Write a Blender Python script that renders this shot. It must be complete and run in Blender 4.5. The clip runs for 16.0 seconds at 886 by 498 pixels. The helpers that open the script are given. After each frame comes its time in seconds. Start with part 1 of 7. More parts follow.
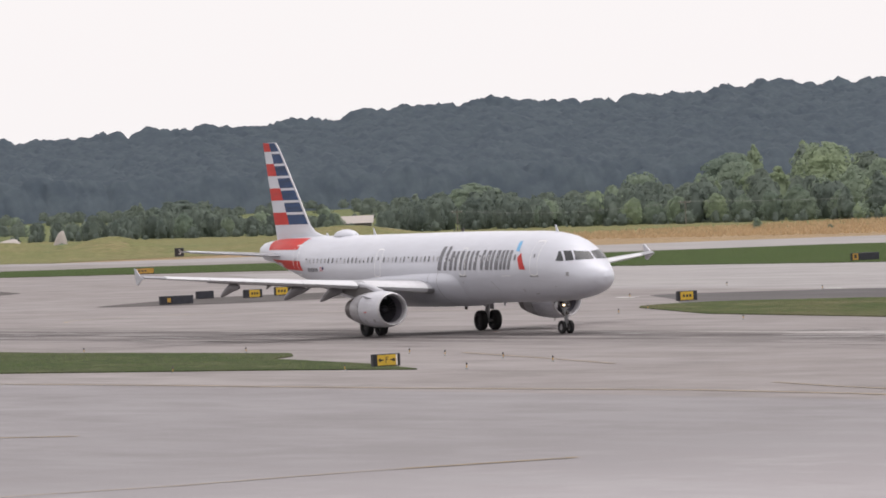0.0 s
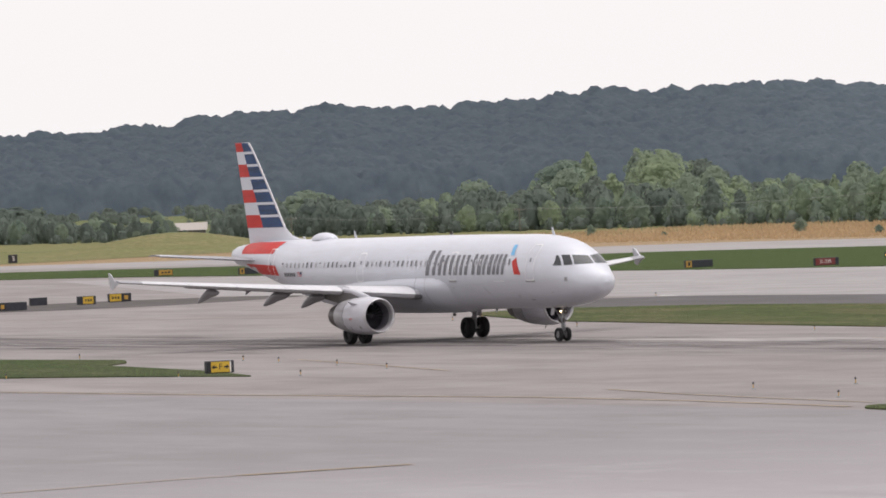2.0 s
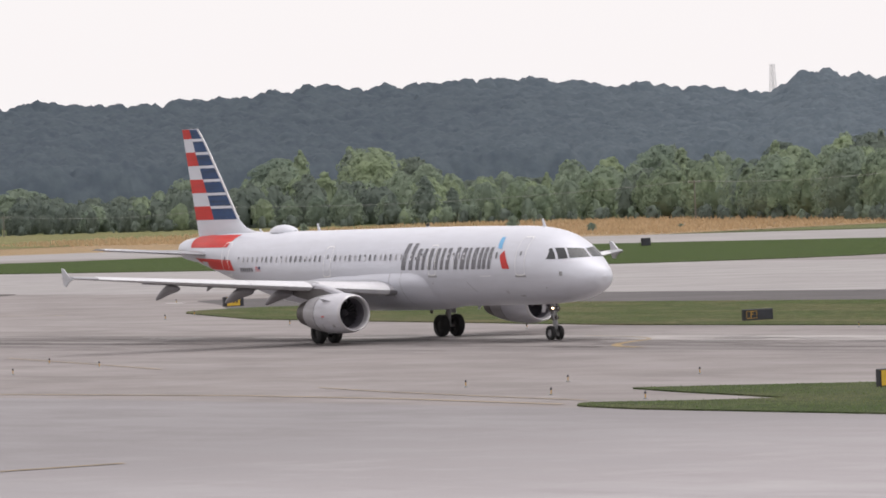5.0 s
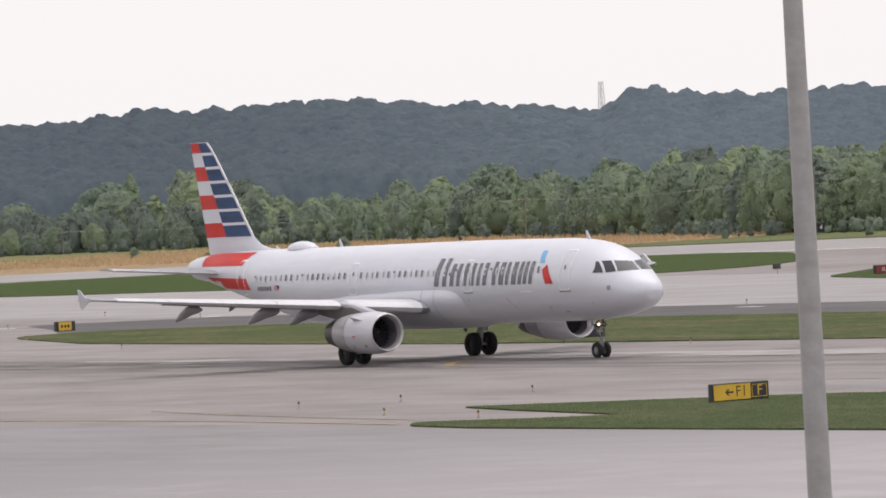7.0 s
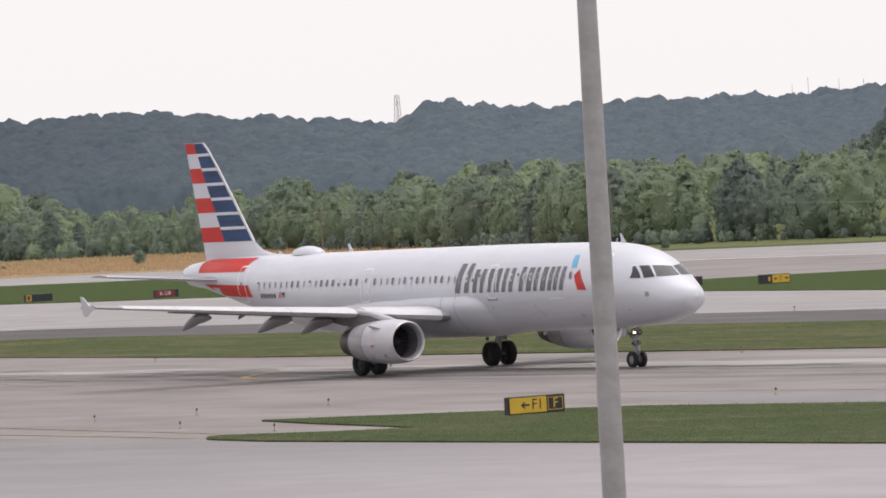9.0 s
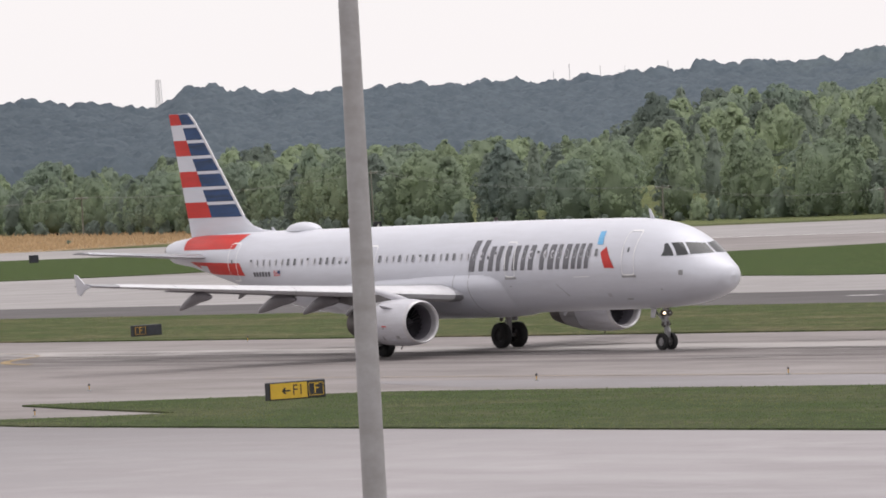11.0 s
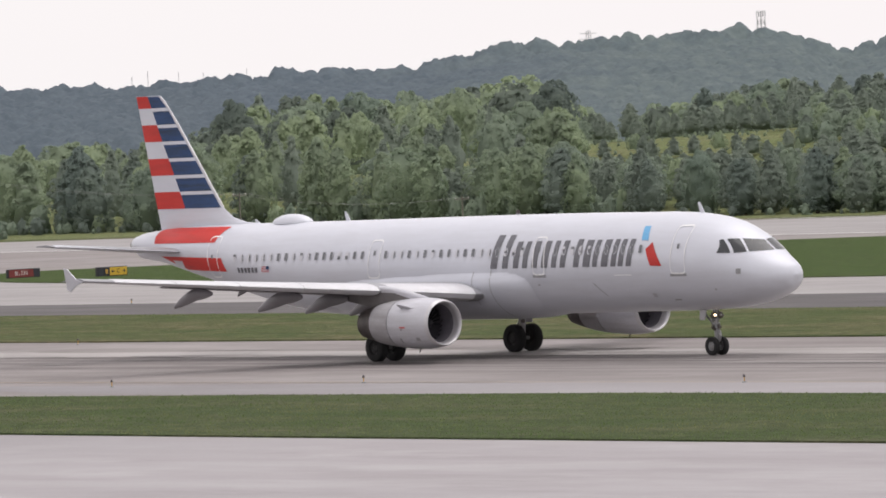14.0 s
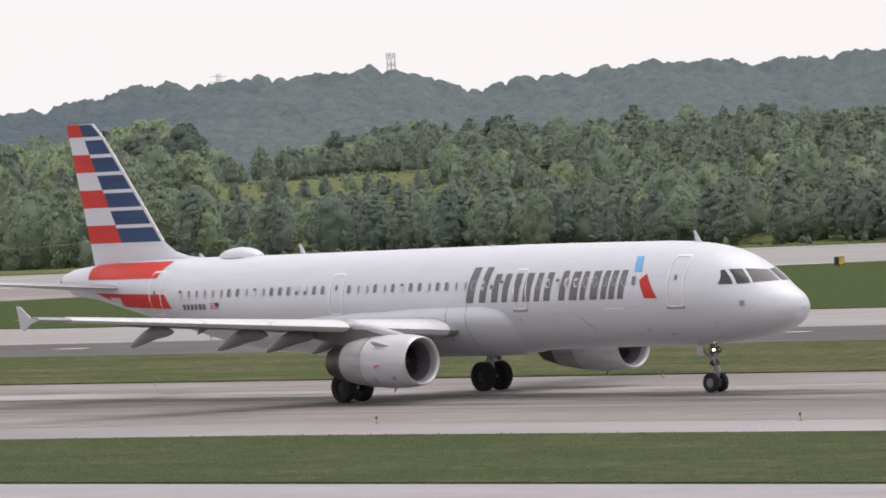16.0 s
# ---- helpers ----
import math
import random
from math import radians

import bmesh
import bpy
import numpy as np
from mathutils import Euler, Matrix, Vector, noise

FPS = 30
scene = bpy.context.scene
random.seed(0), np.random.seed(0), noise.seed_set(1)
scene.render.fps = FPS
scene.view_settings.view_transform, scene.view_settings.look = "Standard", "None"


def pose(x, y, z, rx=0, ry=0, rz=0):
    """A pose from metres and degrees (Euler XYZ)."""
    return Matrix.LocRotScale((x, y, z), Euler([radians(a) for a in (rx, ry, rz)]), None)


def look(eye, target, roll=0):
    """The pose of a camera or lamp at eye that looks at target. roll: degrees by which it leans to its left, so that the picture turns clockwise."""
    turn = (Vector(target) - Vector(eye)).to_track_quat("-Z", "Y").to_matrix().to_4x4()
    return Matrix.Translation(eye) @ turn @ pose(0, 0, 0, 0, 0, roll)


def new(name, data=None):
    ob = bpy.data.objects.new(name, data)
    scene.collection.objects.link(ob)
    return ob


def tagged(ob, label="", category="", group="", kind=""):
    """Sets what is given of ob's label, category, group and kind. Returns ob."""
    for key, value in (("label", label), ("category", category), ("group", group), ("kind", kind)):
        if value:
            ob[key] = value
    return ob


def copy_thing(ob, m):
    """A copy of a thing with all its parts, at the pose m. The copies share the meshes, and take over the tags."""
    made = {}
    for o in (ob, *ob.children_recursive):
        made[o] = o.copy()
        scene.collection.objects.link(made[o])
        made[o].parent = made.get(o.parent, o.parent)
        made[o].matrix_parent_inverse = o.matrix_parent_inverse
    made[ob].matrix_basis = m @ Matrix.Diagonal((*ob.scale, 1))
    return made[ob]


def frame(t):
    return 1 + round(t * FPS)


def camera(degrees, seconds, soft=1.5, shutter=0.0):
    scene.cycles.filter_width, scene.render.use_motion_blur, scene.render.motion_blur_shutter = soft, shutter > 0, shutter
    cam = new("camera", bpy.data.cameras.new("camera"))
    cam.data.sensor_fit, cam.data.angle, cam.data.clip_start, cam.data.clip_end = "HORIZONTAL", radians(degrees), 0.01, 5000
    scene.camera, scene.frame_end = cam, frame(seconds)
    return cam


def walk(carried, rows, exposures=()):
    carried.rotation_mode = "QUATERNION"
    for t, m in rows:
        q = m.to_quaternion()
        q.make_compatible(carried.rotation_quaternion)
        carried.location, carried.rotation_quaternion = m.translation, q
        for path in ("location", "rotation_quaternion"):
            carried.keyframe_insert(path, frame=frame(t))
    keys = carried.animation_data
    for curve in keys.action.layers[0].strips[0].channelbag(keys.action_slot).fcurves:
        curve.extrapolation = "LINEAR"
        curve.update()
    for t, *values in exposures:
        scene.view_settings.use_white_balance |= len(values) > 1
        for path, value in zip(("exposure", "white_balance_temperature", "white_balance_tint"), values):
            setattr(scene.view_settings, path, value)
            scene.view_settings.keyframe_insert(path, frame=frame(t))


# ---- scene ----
# The camera stands on a terrace beside the apron and pans after the airliner.
EYE = 9.73
cam = camera(7.17, 16.0, soft=1.75)
# seconds, yaw, pitch, roll in degrees
PATH = [
    (0.0, 62.696, -0.655, 2.44),
    (0.5, 62.516, -0.689, 2.33),
    (1.0, 62.242, -0.733, 2.25),
    (1.5, 61.930, -0.719, 2.25),
    (2.0, 61.351, -0.654, 2.36),
    (2.5, 60.802, -0.644, 2.50),
    (3.0, 60.494, -0.649, 2.53),
    (3.5, 60.206, -0.692, 2.52),
    (4.0, 59.769, -0.742, 2.44),
    (6.5, 58.046, -0.686, 2.91),
    (7.0, 57.642, -0.664, 3.20),
    (7.5, 57.218, -0.651, 3.36),
    (8.0, 56.813, -0.634, 3.31),
    (10.5, 54.579, -0.804, 3.13),
    (11.0, 54.053, -0.872, 3.08),
    (11.5, 53.544, -0.923, 3.14),
    (12.0, 53.014, -1.011, 3.16),
    (12.5, 52.531, -1.053, 3.03),
    (13.0, 51.862, -1.074, 2.63),
    (13.5, 51.023, -1.065, 2.58),
    (14.0, 50.631, -0.979, 2.54),
    (14.5, 49.944, -0.748, 2.70),
    (15.0, 49.364, -0.691, 2.64),
    (15.5, 48.607, -0.708, 2.67),
    (16.0, 47.638, -0.775, 2.94),
]
# the lens sits a little ahead of the axis about which the camera pans
AHEAD = 0.32


def lens_at(yaw):
    return AHEAD * (math.sin(radians(55)) - math.sin(radians(yaw))), AHEAD * (math.cos(radians(yaw)) - math.cos(radians(55)))


walk(cam, [(t, pose(*lens_at(yaw), EYE, 90 + pitch, roll, yaw)) for t, yaw, pitch, roll in PATH])
# seconds, x of the airliner's nose; it taxies straight along +x at y = 191
TAXI_Y = 191.0
TAXI = [
    (0.0, -350.46),
    (0.5, -345.76),
    (1.0, -341.05),
    (1.5, -336.34),
    (2.0, -331.60),
    (2.5, -326.86),
    (3.0, -322.10),
    (3.5, -317.31),
    (4.0, -312.47),
    (6.5, -287.76),
    (7.0, -282.81),
    (7.5, -277.84),
    (8.0, -272.81),
    (10.5, -247.35),
    (11.0, -242.21),
    (11.5, -237.02),
    (12.0, -231.79),
    (12.5, -226.52),
    (13.0, -221.24),
    (13.5, -215.93),
    (14.0, -210.61),
    (14.5, -205.29),
    (15.0, -199.97),
    (15.5, -194.65),
    (16.0, -189.32),
]

# ---- light: a bright, thinly overcast summer sky ----
world = bpy.data.worlds.new("overcast_sky")
scene.world = world
world.use_nodes = True
wn, wl = world.node_tree.nodes, world.node_tree.links
wn.clear()
w_out = wn.new("ShaderNodeOutputWorld")
w_bg = wn.new("ShaderNodeBackground")
w_sky = wn.new("ShaderNodeTexSky")
w_sky.sky_type = "NISHITA"
w_sky.sun_disc = False
SUN_EL, SUN_AZ = 70.0, 25.0
w_sky.sun_elevation = radians(SUN_EL)
w_sky.sun_rotation = radians(SUN_AZ)
w_sky.dust_density = 4.0
w_scale = wn.new("ShaderNodeMix")
w_scale.data_type = "RGBA"
w_scale.blend_type = "MULTIPLY"
w_scale.inputs[0].default_value = 1.0
w_scale.inputs[7].default_value = (0.10, 0.10, 0.10, 1)
w_mix = wn.new("ShaderNodeMix")
w_mix.data_type = "RGBA"
w_mix.inputs[0].default_value = 0.88
w_mix.inputs[7].default_value = (0.93, 0.875, 0.88, 1)
w_tc = wn.new("ShaderNodeTexCoord")
w_noise = wn.new("ShaderNodeTexNoise")
w_noise.inputs["Scale"].default_value = 1.6
w_noise.inputs["Detail"].default_value = 3
w_cloud = wn.new("ShaderNodeMix")
w_cloud.data_type = "RGBA"
w_cloud.inputs[6].default_value = (1.07, 0.975, 1.0, 1)
w_cloud.inputs[7].default_value = (0.995, 0.985, 0.975, 1)
wl.new(w_tc.outputs["Generated"], w_noise.inputs["Vector"])
wl.new(w_noise.outputs["Fac"], w_cloud.inputs[0])
wl.new(w_cloud.outputs[2], w_mix.inputs[7])
wl.new(w_sky.outputs[0], w_scale.inputs[6])
wl.new(w_scale.outputs[2], w_mix.inputs[6])
wl.new(w_mix.outputs[2], w_bg.inputs["Color"])
w_bg.inputs["Strength"].default_value = 1.0
wl.new(w_bg.outputs[0], w_out.inputs[0])

sun_data = bpy.data.lights.new("sun", "SUN")
sun_data.energy = 1.7
sun_data.angle = radians(70)
sun_data.color = (1.0, 0.965, 0.95)
sun_ob = new("sun", sun_data)
sa, se = radians(SUN_AZ), radians(SUN_EL)
sun_ob.matrix_world = look((0, 0, 0), (-math.sin(sa) * math.cos(se), -math.cos(sa) * math.cos(se), -math.sin(se)))
scene.view_settings.exposure = 0.07


# ---- materials ----
def nodes_of(name):
    m = bpy.data.materials.new(name)
    m.use_nodes = True
    nt = m.node_tree
    return m, nt, nt.nodes["Principled BSDF"]


def rgba(c):
    return (c[0], c[1], c[2], 1.0)


def coords(nt, scale=(1, 1, 1), space="Object"):
    tc = nt.nodes.new("ShaderNodeTexCoord")
    mp = nt.nodes.new("ShaderNodeMapping")
    mp.inputs["Scale"].default_value = scale
    nt.links.new(tc.outputs[space], mp.inputs["Vector"])
    return mp.outputs[0]


def noise_fac(nt, vec, scale, detail=4, lo=0.35, hi=0.65, rough=0.55):
    n = nt.nodes.new("ShaderNodeTexNoise")
    n.inputs["Scale"].default_value = scale
    n.inputs["Detail"].default_value = detail
    n.inputs["Roughness"].default_value = rough
    nt.links.new(vec, n.inputs["Vector"])
    r = nt.nodes.new("ShaderNodeMapRange")
    r.inputs[1].default_value, r.inputs[2].default_value = lo, hi
    nt.links.new(n.outputs["Fac"], r.inputs[0])
    return r.outputs[0]


def blend(nt, fac, a, b, mode="MIX"):
    m = nt.nodes.new("ShaderNodeMix")
    m.data_type, m.blend_type = "RGBA", mode
    for sock, v in ((m.inputs[0], fac), (m.inputs[6], a), (m.inputs[7], b)):
        if hasattr(v, "is_linked"):
            nt.links.new(v, sock)
        elif isinstance(v, tuple):
            sock.default_value = rgba(v)
        else:
            sock.default_value = v
    return m.outputs[2]


def maths(nt, op, a, b=0.5):
    m = nt.nodes.new("ShaderNodeMath")
    m.operation = op
    for sock, v in ((m.inputs[0], a), (m.inputs[1], b)):
        if hasattr(v, "is_linked"):
            nt.links.new(v, sock)
        else:
            sock.default_value = v
    return m.outputs[0]


def bump(nt, bsdf, height, strength=0.3, dist=0.02):
    b = nt.nodes.new("ShaderNodeBump")
    b.inputs["Strength"].default_value, b.inputs["Distance"].default_value = strength, dist
    nt.links.new(height, b.inputs["Height"])
    nt.links.new(b.outputs[0], bsdf.inputs["Normal"])


def mat_simple(name, col, rough=0.5, metal=0.0, vary=0.12, scale=3.0, glow=None, coat=0.0):
    """Paint, rubber or metal with a cloudy variation and a fine grain."""
    m, nt, b = nodes_of(name)
    v = coords(nt)
    f1 = noise_fac(nt, v, scale, 5)
    f2 = noise_fac(nt, v, scale * 9, 3)
    dark = tuple(c * (1 - vary) for c in col)
    c1 = blend(nt, f1, dark, col)
    c2 = blend(nt, maths(nt, "MULTIPLY", f2, 0.32), c1, tuple(c * (1 - vary * 0.7) for c in col))
    nt.links.new(c2, b.inputs["Base Color"])
    b.inputs["Roughness"].default_value, b.inputs["Metallic"].default_value = rough, metal
    b.inputs["Coat Weight"].default_value = coat
    if glow:
        b.inputs["Emission Color"].default_value = rgba(glow[0])
        b.inputs["Emission Strength"].default_value = glow[1]
    return m


def mat_livery(name, col, grime=0.10, rough=0.32, metal=0.0, coat=0.22):
    """Aircraft paint: gloss coat, faint panel-to-panel tone, streaks that run down and aft."""
    m, nt, b = nodes_of(name)
    v = coords(nt)
    streak = noise_fac(nt, coords(nt, (0.25, 1.2, 2.2)), 2.0, 6, 0.42, 0.75)
    cloud = noise_fac(nt, v, 0.5, 4, 0.3, 0.7)
    grain = noise_fac(nt, v, 14.0, 2, 0.3, 0.7)
    warm = (col[0] * (1 - grime), col[1] * (1 - grime * 1.05), col[2] * (1 - grime * 1.15))
    c = blend(nt, maths(nt, "MULTIPLY", streak, 0.8), col, warm)
    c = blend(nt, maths(nt, "MULTIPLY", cloud, 0.5), c, tuple(x * (1 - grime * 0.6) for x in col))
    c = blend(nt, maths(nt, "MULTIPLY", grain, 0.25), c, warm)
    nt.links.new(c, b.inputs["Base Color"])
    rr = nt.nodes.new("ShaderNodeMapRange")
    rr.inputs[3].default_value, rr.inputs[4].default_value = rough, rough + 0.15
    nt.links.new(cloud, rr.inputs[0])
    nt.links.new(rr.outputs[0], b.inputs["Roughness"])
    b.inputs["Metallic"].default_value = metal
    b.inputs["Coat Weight"].default_value = coat
    b.inputs["Coat Roughness"].default_value = 0.2
    return m


def mat_ground(name, base, alt, dark, streaky=0.0, rough=0.85, band=None, pebble=26.0, pale_side=None, sheen=0.35):
    """Concrete or asphalt: slab tone, long weathering streaks, tyre bands and a fine grain, in world metres."""
    m, nt, b = nodes_of(name)
    v = coords(nt)
    big = noise_fac(nt, coords(nt, (0.02, 0.05, 1)), 1.0, 5, 0.35, 0.65)
    mid = noise_fac(nt, coords(nt, (0.07, 0.26, 1)), 1.0, 6, 0.38, 0.64, 0.64)
    fine = noise_fac(nt, v, pebble, 3, 0.3, 0.7)
    spots = noise_fac(nt, coords(nt, (0.35, 0.6, 1)), 1.0, 5, 0.58, 0.78)
    c = blend(nt, big, base, alt)
    c = blend(nt, maths(nt, "MULTIPLY", mid, 0.8), c, dark)
    c = blend(nt, maths(nt, "MULTIPLY", spots, 0.22), c, dark)
    worn = noise_fac(nt, coords(nt, (0.16, 0.22, 1)), 1.0, 6, 0.5, 0.72, 0.66)
    c = blend(nt, maths(nt, "MULTIPLY", worn, 0.55), c, tuple(x * 1.1 for x in alt))
    c = blend(nt, maths(nt, "MULTIPLY", fine, 0.25), c, tuple(x * 0.8 for x in base))
    if band:
        y0, half, deep = band
        sep = nt.nodes.new("ShaderNodeSeparateXYZ")
        nt.links.new(v, sep.inputs[0])
        d = maths(nt, "ABSOLUTE", maths(nt, "SUBTRACT", sep.outputs[1], y0))
        r = nt.nodes.new("ShaderNodeMapRange")
        r.interpolation_type = "SMOOTHSTEP"
        r.inputs[1].default_value, r.inputs[2].default_value = half * 1.6, half * 0.2
        nt.links.new(d, r.inputs[0])
        long_n = noise_fac(nt, coords(nt, (0.03, 0.6, 1)), 1.0, 6, 0.40, 0.62, 0.62)
        turn = nt.nodes.new("ShaderNodeMapRange")
        turn.interpolation_type = "SMOOTHSTEP"
        turn.inputs[1].default_value, turn.inputs[2].default_value = -315.0, -375.0
        turn.inputs[3].default_value, turn.inputs[4].default_value = 0.62, 1.0
        nt.links.new(sep.outputs[0], turn.inputs[0])
        f = maths(nt, "MULTIPLY", maths(nt, "MULTIPLY", r.outputs[0], long_n), maths(nt, "MULTIPLY", turn.outputs[0], deep))
        c = blend(nt, f, c, tuple(x * 0.36 for x in base))
    if pale_side:
        x0, x1, gain = pale_side
        sx = nt.nodes.new("ShaderNodeSeparateXYZ")
        nt.links.new(v, sx.inputs[0])
        ramp = nt.nodes.new("ShaderNodeMapRange")
        ramp.interpolation_type = "SMOOTHSTEP"
        ramp.inputs[1].default_value, ramp.inputs[2].default_value = x0, x1
        wob = maths(nt, "MULTIPLY", maths(nt, "SUBTRACT", mid, 0.5), 18.0)
        nt.links.new(maths(nt, "ADD", sx.outputs[0], wob), ramp.inputs[0])
        c = blend(nt, ramp.outputs[0], c, blend(nt, 1.0, c, (gain, gain, gain), "MULTIPLY"))
    nt.links.new(c, b.inputs["Base Color"])
    b.inputs["Roughness"].default_value = rough
    b.inputs["Specular IOR Level"].default_value = sheen
    bump(nt, b, fine, 0.25, 0.01)
    return m


def mat_grass(name, green, dry, dirt, dry_lo=0.45, dry_hi=0.7):
    m, nt, b = nodes_of(name)
    v = coords(nt)
    patch = noise_fac(nt, coords(nt, (0.07, 0.22, 1)), 1.0, 6, dry_lo, dry_hi, 0.62)
    tuft = noise_fac(nt, coords(nt, (1.5, 1.3, 1)), 1.0, 5, 0.36, 0.64, 0.7)
    fine = noise_fac(nt, v, 9.0, 3, 0.3, 0.7)
    worn = noise_fac(nt, coords(nt, (0.3, 0.7, 1)), 1.0, 5, 0.4, 0.62, 0.65)
    c = blend(nt, patch, green, dry)
    c = blend(nt, maths(nt, "MULTIPLY", worn, 0.5), c, tuple(x * 0.62 for x in green))
    straw = noise_fac(nt, coords(nt, (0.22, 0.42, 1), "Object"), 1.3, 5, 0.54, 0.70, 0.6)
    c = blend(nt, maths(nt, "MULTIPLY", straw, 0.6), c, tuple(x * 1.1 for x in dry))
    c = blend(nt, maths(nt, "MULTIPLY", tuft, 0.9), c, tuple(x * 0.36 for x in green))
    c = blend(nt, maths(nt, "MULTIPLY", fine, 0.35), c, dirt)
    nt.links.new(c, b.inputs["Base Color"])
    b.inputs["Roughness"].default_value = 0.95
    b.inputs["Specular IOR Level"].default_value = 0.1
    bump(nt, b, blend(nt, 0.5, tuft, fine), 0.8, 0.08)
    return m


def mat_leaf(name, light, dark, tint=0.35, haze_steps=(), grain=3.2, depth=0.08, mixed=0.14):
    """Leaves: tone from clump to clump and from tree to tree, a fine leafy relief, some light let through."""
    m, nt, b = nodes_of(name)
    geo = nt.nodes.new("ShaderNodeNewGeometry")
    info = nt.nodes.new("ShaderNodeObjectInfo")
    v = coords(nt)
    f1 = noise_fac(nt, v, 0.16, 5, 0.38, 0.62)
    f2 = noise_fac(nt, v, grain, 5, 0.34, 0.66, 0.65)
    c = blend(nt, f1, dark, light)
    for x0, x1, light2, dark2 in haze_steps:
        # haze put into the leaf colour, paler by steps along the ridge
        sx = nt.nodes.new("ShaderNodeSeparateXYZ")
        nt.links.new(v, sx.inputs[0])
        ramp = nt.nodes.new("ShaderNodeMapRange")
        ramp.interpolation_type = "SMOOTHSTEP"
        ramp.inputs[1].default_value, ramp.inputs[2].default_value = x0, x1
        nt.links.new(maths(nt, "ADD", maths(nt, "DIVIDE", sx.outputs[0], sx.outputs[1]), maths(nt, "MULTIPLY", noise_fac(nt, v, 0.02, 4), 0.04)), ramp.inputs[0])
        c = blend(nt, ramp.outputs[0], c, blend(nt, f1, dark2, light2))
    c = blend(nt, maths(nt, "MULTIPLY", f2, 0.3), c, tuple(x * 0.76 for x in dark))
    c = blend(nt, maths(nt, "MULTIPLY", geo.outputs["Random Per Island"], mixed), c, tuple(x * 0.72 for x in dark))
    c = blend(nt, maths(nt, "MULTIPLY", info.outputs["Random"], tint), c, (light[0] * 1.3, light[1] * 1.12, light[2] * 0.85))
    nt.links.new(c, b.inputs["Base Color"])
    b.inputs["Roughness"].default_value = 0.8
    b.inputs["Specular IOR Level"].default_value = 0.15
    if depth:
        bump(nt, b, f2, 0.6, depth)
    tr = nt.nodes.new("ShaderNodeBsdfTranslucent")
    nt.links.new(c, tr.inputs["Color"])
    mix = nt.nodes.new("ShaderNodeMixShader")
    mix.inputs[0].default_value = 0.47
    out = [n for n in nt.nodes if n.type == "OUTPUT_MATERIAL"][0]
    nt.links.new(b.outputs[0], mix.inputs[1])
    nt.links.new(tr.outputs[0], mix.inputs[2])
    nt.links.new(mix.outputs[0], out.inputs[0])
    return m


WHITE = mat_livery("mica_white_paint", (0.615, 0.628, 0.69), 0.12, 0.34, 0.15)
SLAT = mat_livery("slat_grey_white", (0.60, 0.60, 0.63), 0.15, 0.4, 0.1)
SILVER = mat_livery("silver_grey_paint", (0.50, 0.50, 0.545), 0.14, 0.34, 0.3)
WING_GREY = mat_livery("wing_grey_paint", (0.30, 0.30, 0.325), 0.22, 0.4)
RED = mat_livery("red_livery_paint", (0.58, 0.026, 0.018), 0.30, 0.5, 0.0, 0.05)
BLUE = mat_livery("blue_livery_paint", (0.012, 0.058, 0.185), 0.8, 0.5, 0.0, 0.05)
SKY_BLUE = mat_livery("light_blue_paint", (0.13, 0.42, 0.72), 0.2)
GREY_MARK = mat_livery("grey_lettering_paint", (0.13, 0.13, 0.15), 0.2)
PALE_LINE = mat_simple("pale_door_outline", (0.9, 0.9, 0.9), 0.4, vary=0.04)
SEAM = mat_simple("panel_seam_grey", (0.30, 0.30, 0.31), 0.6)
WINDOW = mat_simple("dark_cabin_glass", (0.17, 0.175, 0.19), 0.25, vary=0.3)
SHADE = mat_simple("window_blind_white", (0.585, 0.585, 0.625), 0.5, vary=0.1)
COCKPIT = mat_simple("cockpit_glass", (0.03, 0.033, 0.037), 0.2, vary=0.3, coat=0.25)
LIP = mat_simple("polished_lip_metal", (0.56, 0.55, 0.57), 0.35, 0.5, 0.12)
DUCT = mat_simple("intake_duct_grey", (0.155, 0.145, 0.17), 0.5, vary=0.25)
COWL = mat_livery("stained_cowl_paint", (0.44, 0.43, 0.455), 0.42, 0.4, 0.2)
NACELLE = mat_livery("nacelle_grey_paint", (0.58, 0.58, 0.63), 0.30, 0.34, 0.2)
# flap grey taken below the wing grey for shade on the undersides
FLAP = mat_livery("shade_dark_flap_grey", (0.215, 0.205, 0.225), 0.3, 0.45)
# dark grey that puts the shade under the wing into the pylon's colour
PYLON_SHADE = mat_simple("underwing_shade_grey", (0.15, 0.14, 0.14), 0.6, vary=0.35, scale=1.5)
DARK_METAL = mat_simple("heat_stained_metal", (0.10, 0.085, 0.08), 0.45, 0.6, 0.4)
BLACK = mat_simple("intake_shade_black", (0.012, 0.012, 0.014), 0.7, vary=0.3)
FAN = mat_simple("fan_blade_dark", (0.045, 0.042, 0.05), 0.6, 0.0, 0.3)
TYRE = mat_simple("tyre_rubber", (0.014, 0.014, 0.015), 0.85, vary=0.35)
DARK_RIM = mat_simple("dark_main_rim", (0.035, 0.034, 0.035), 0.6, 0.2, 0.3)
RIM = mat_simple("wheel_rim", (0.42, 0.42, 0.43), 0.5, 0.3, 0.25)
NOSE_RIM = mat_simple("grey_nose_wheel_rim", (0.24, 0.235, 0.24), 0.55, 0.2, 0.3)
GEAR = mat_simple("gear_leg_paint", (0.34, 0.34, 0.35), 0.5, 0.1, 0.35)
TAXI_GLOW = mat_simple("taxi_lamp_glow", (1, 0.8, 0.55), 0.3, glow=((1.0, 0.78, 0.5), 5.0))
GREEN_GLOW = mat_simple("green_lamp_glow", (0.2, 0.9, 0.5), 0.3, glow=((0.45, 1.0, 0.7), 2.0))
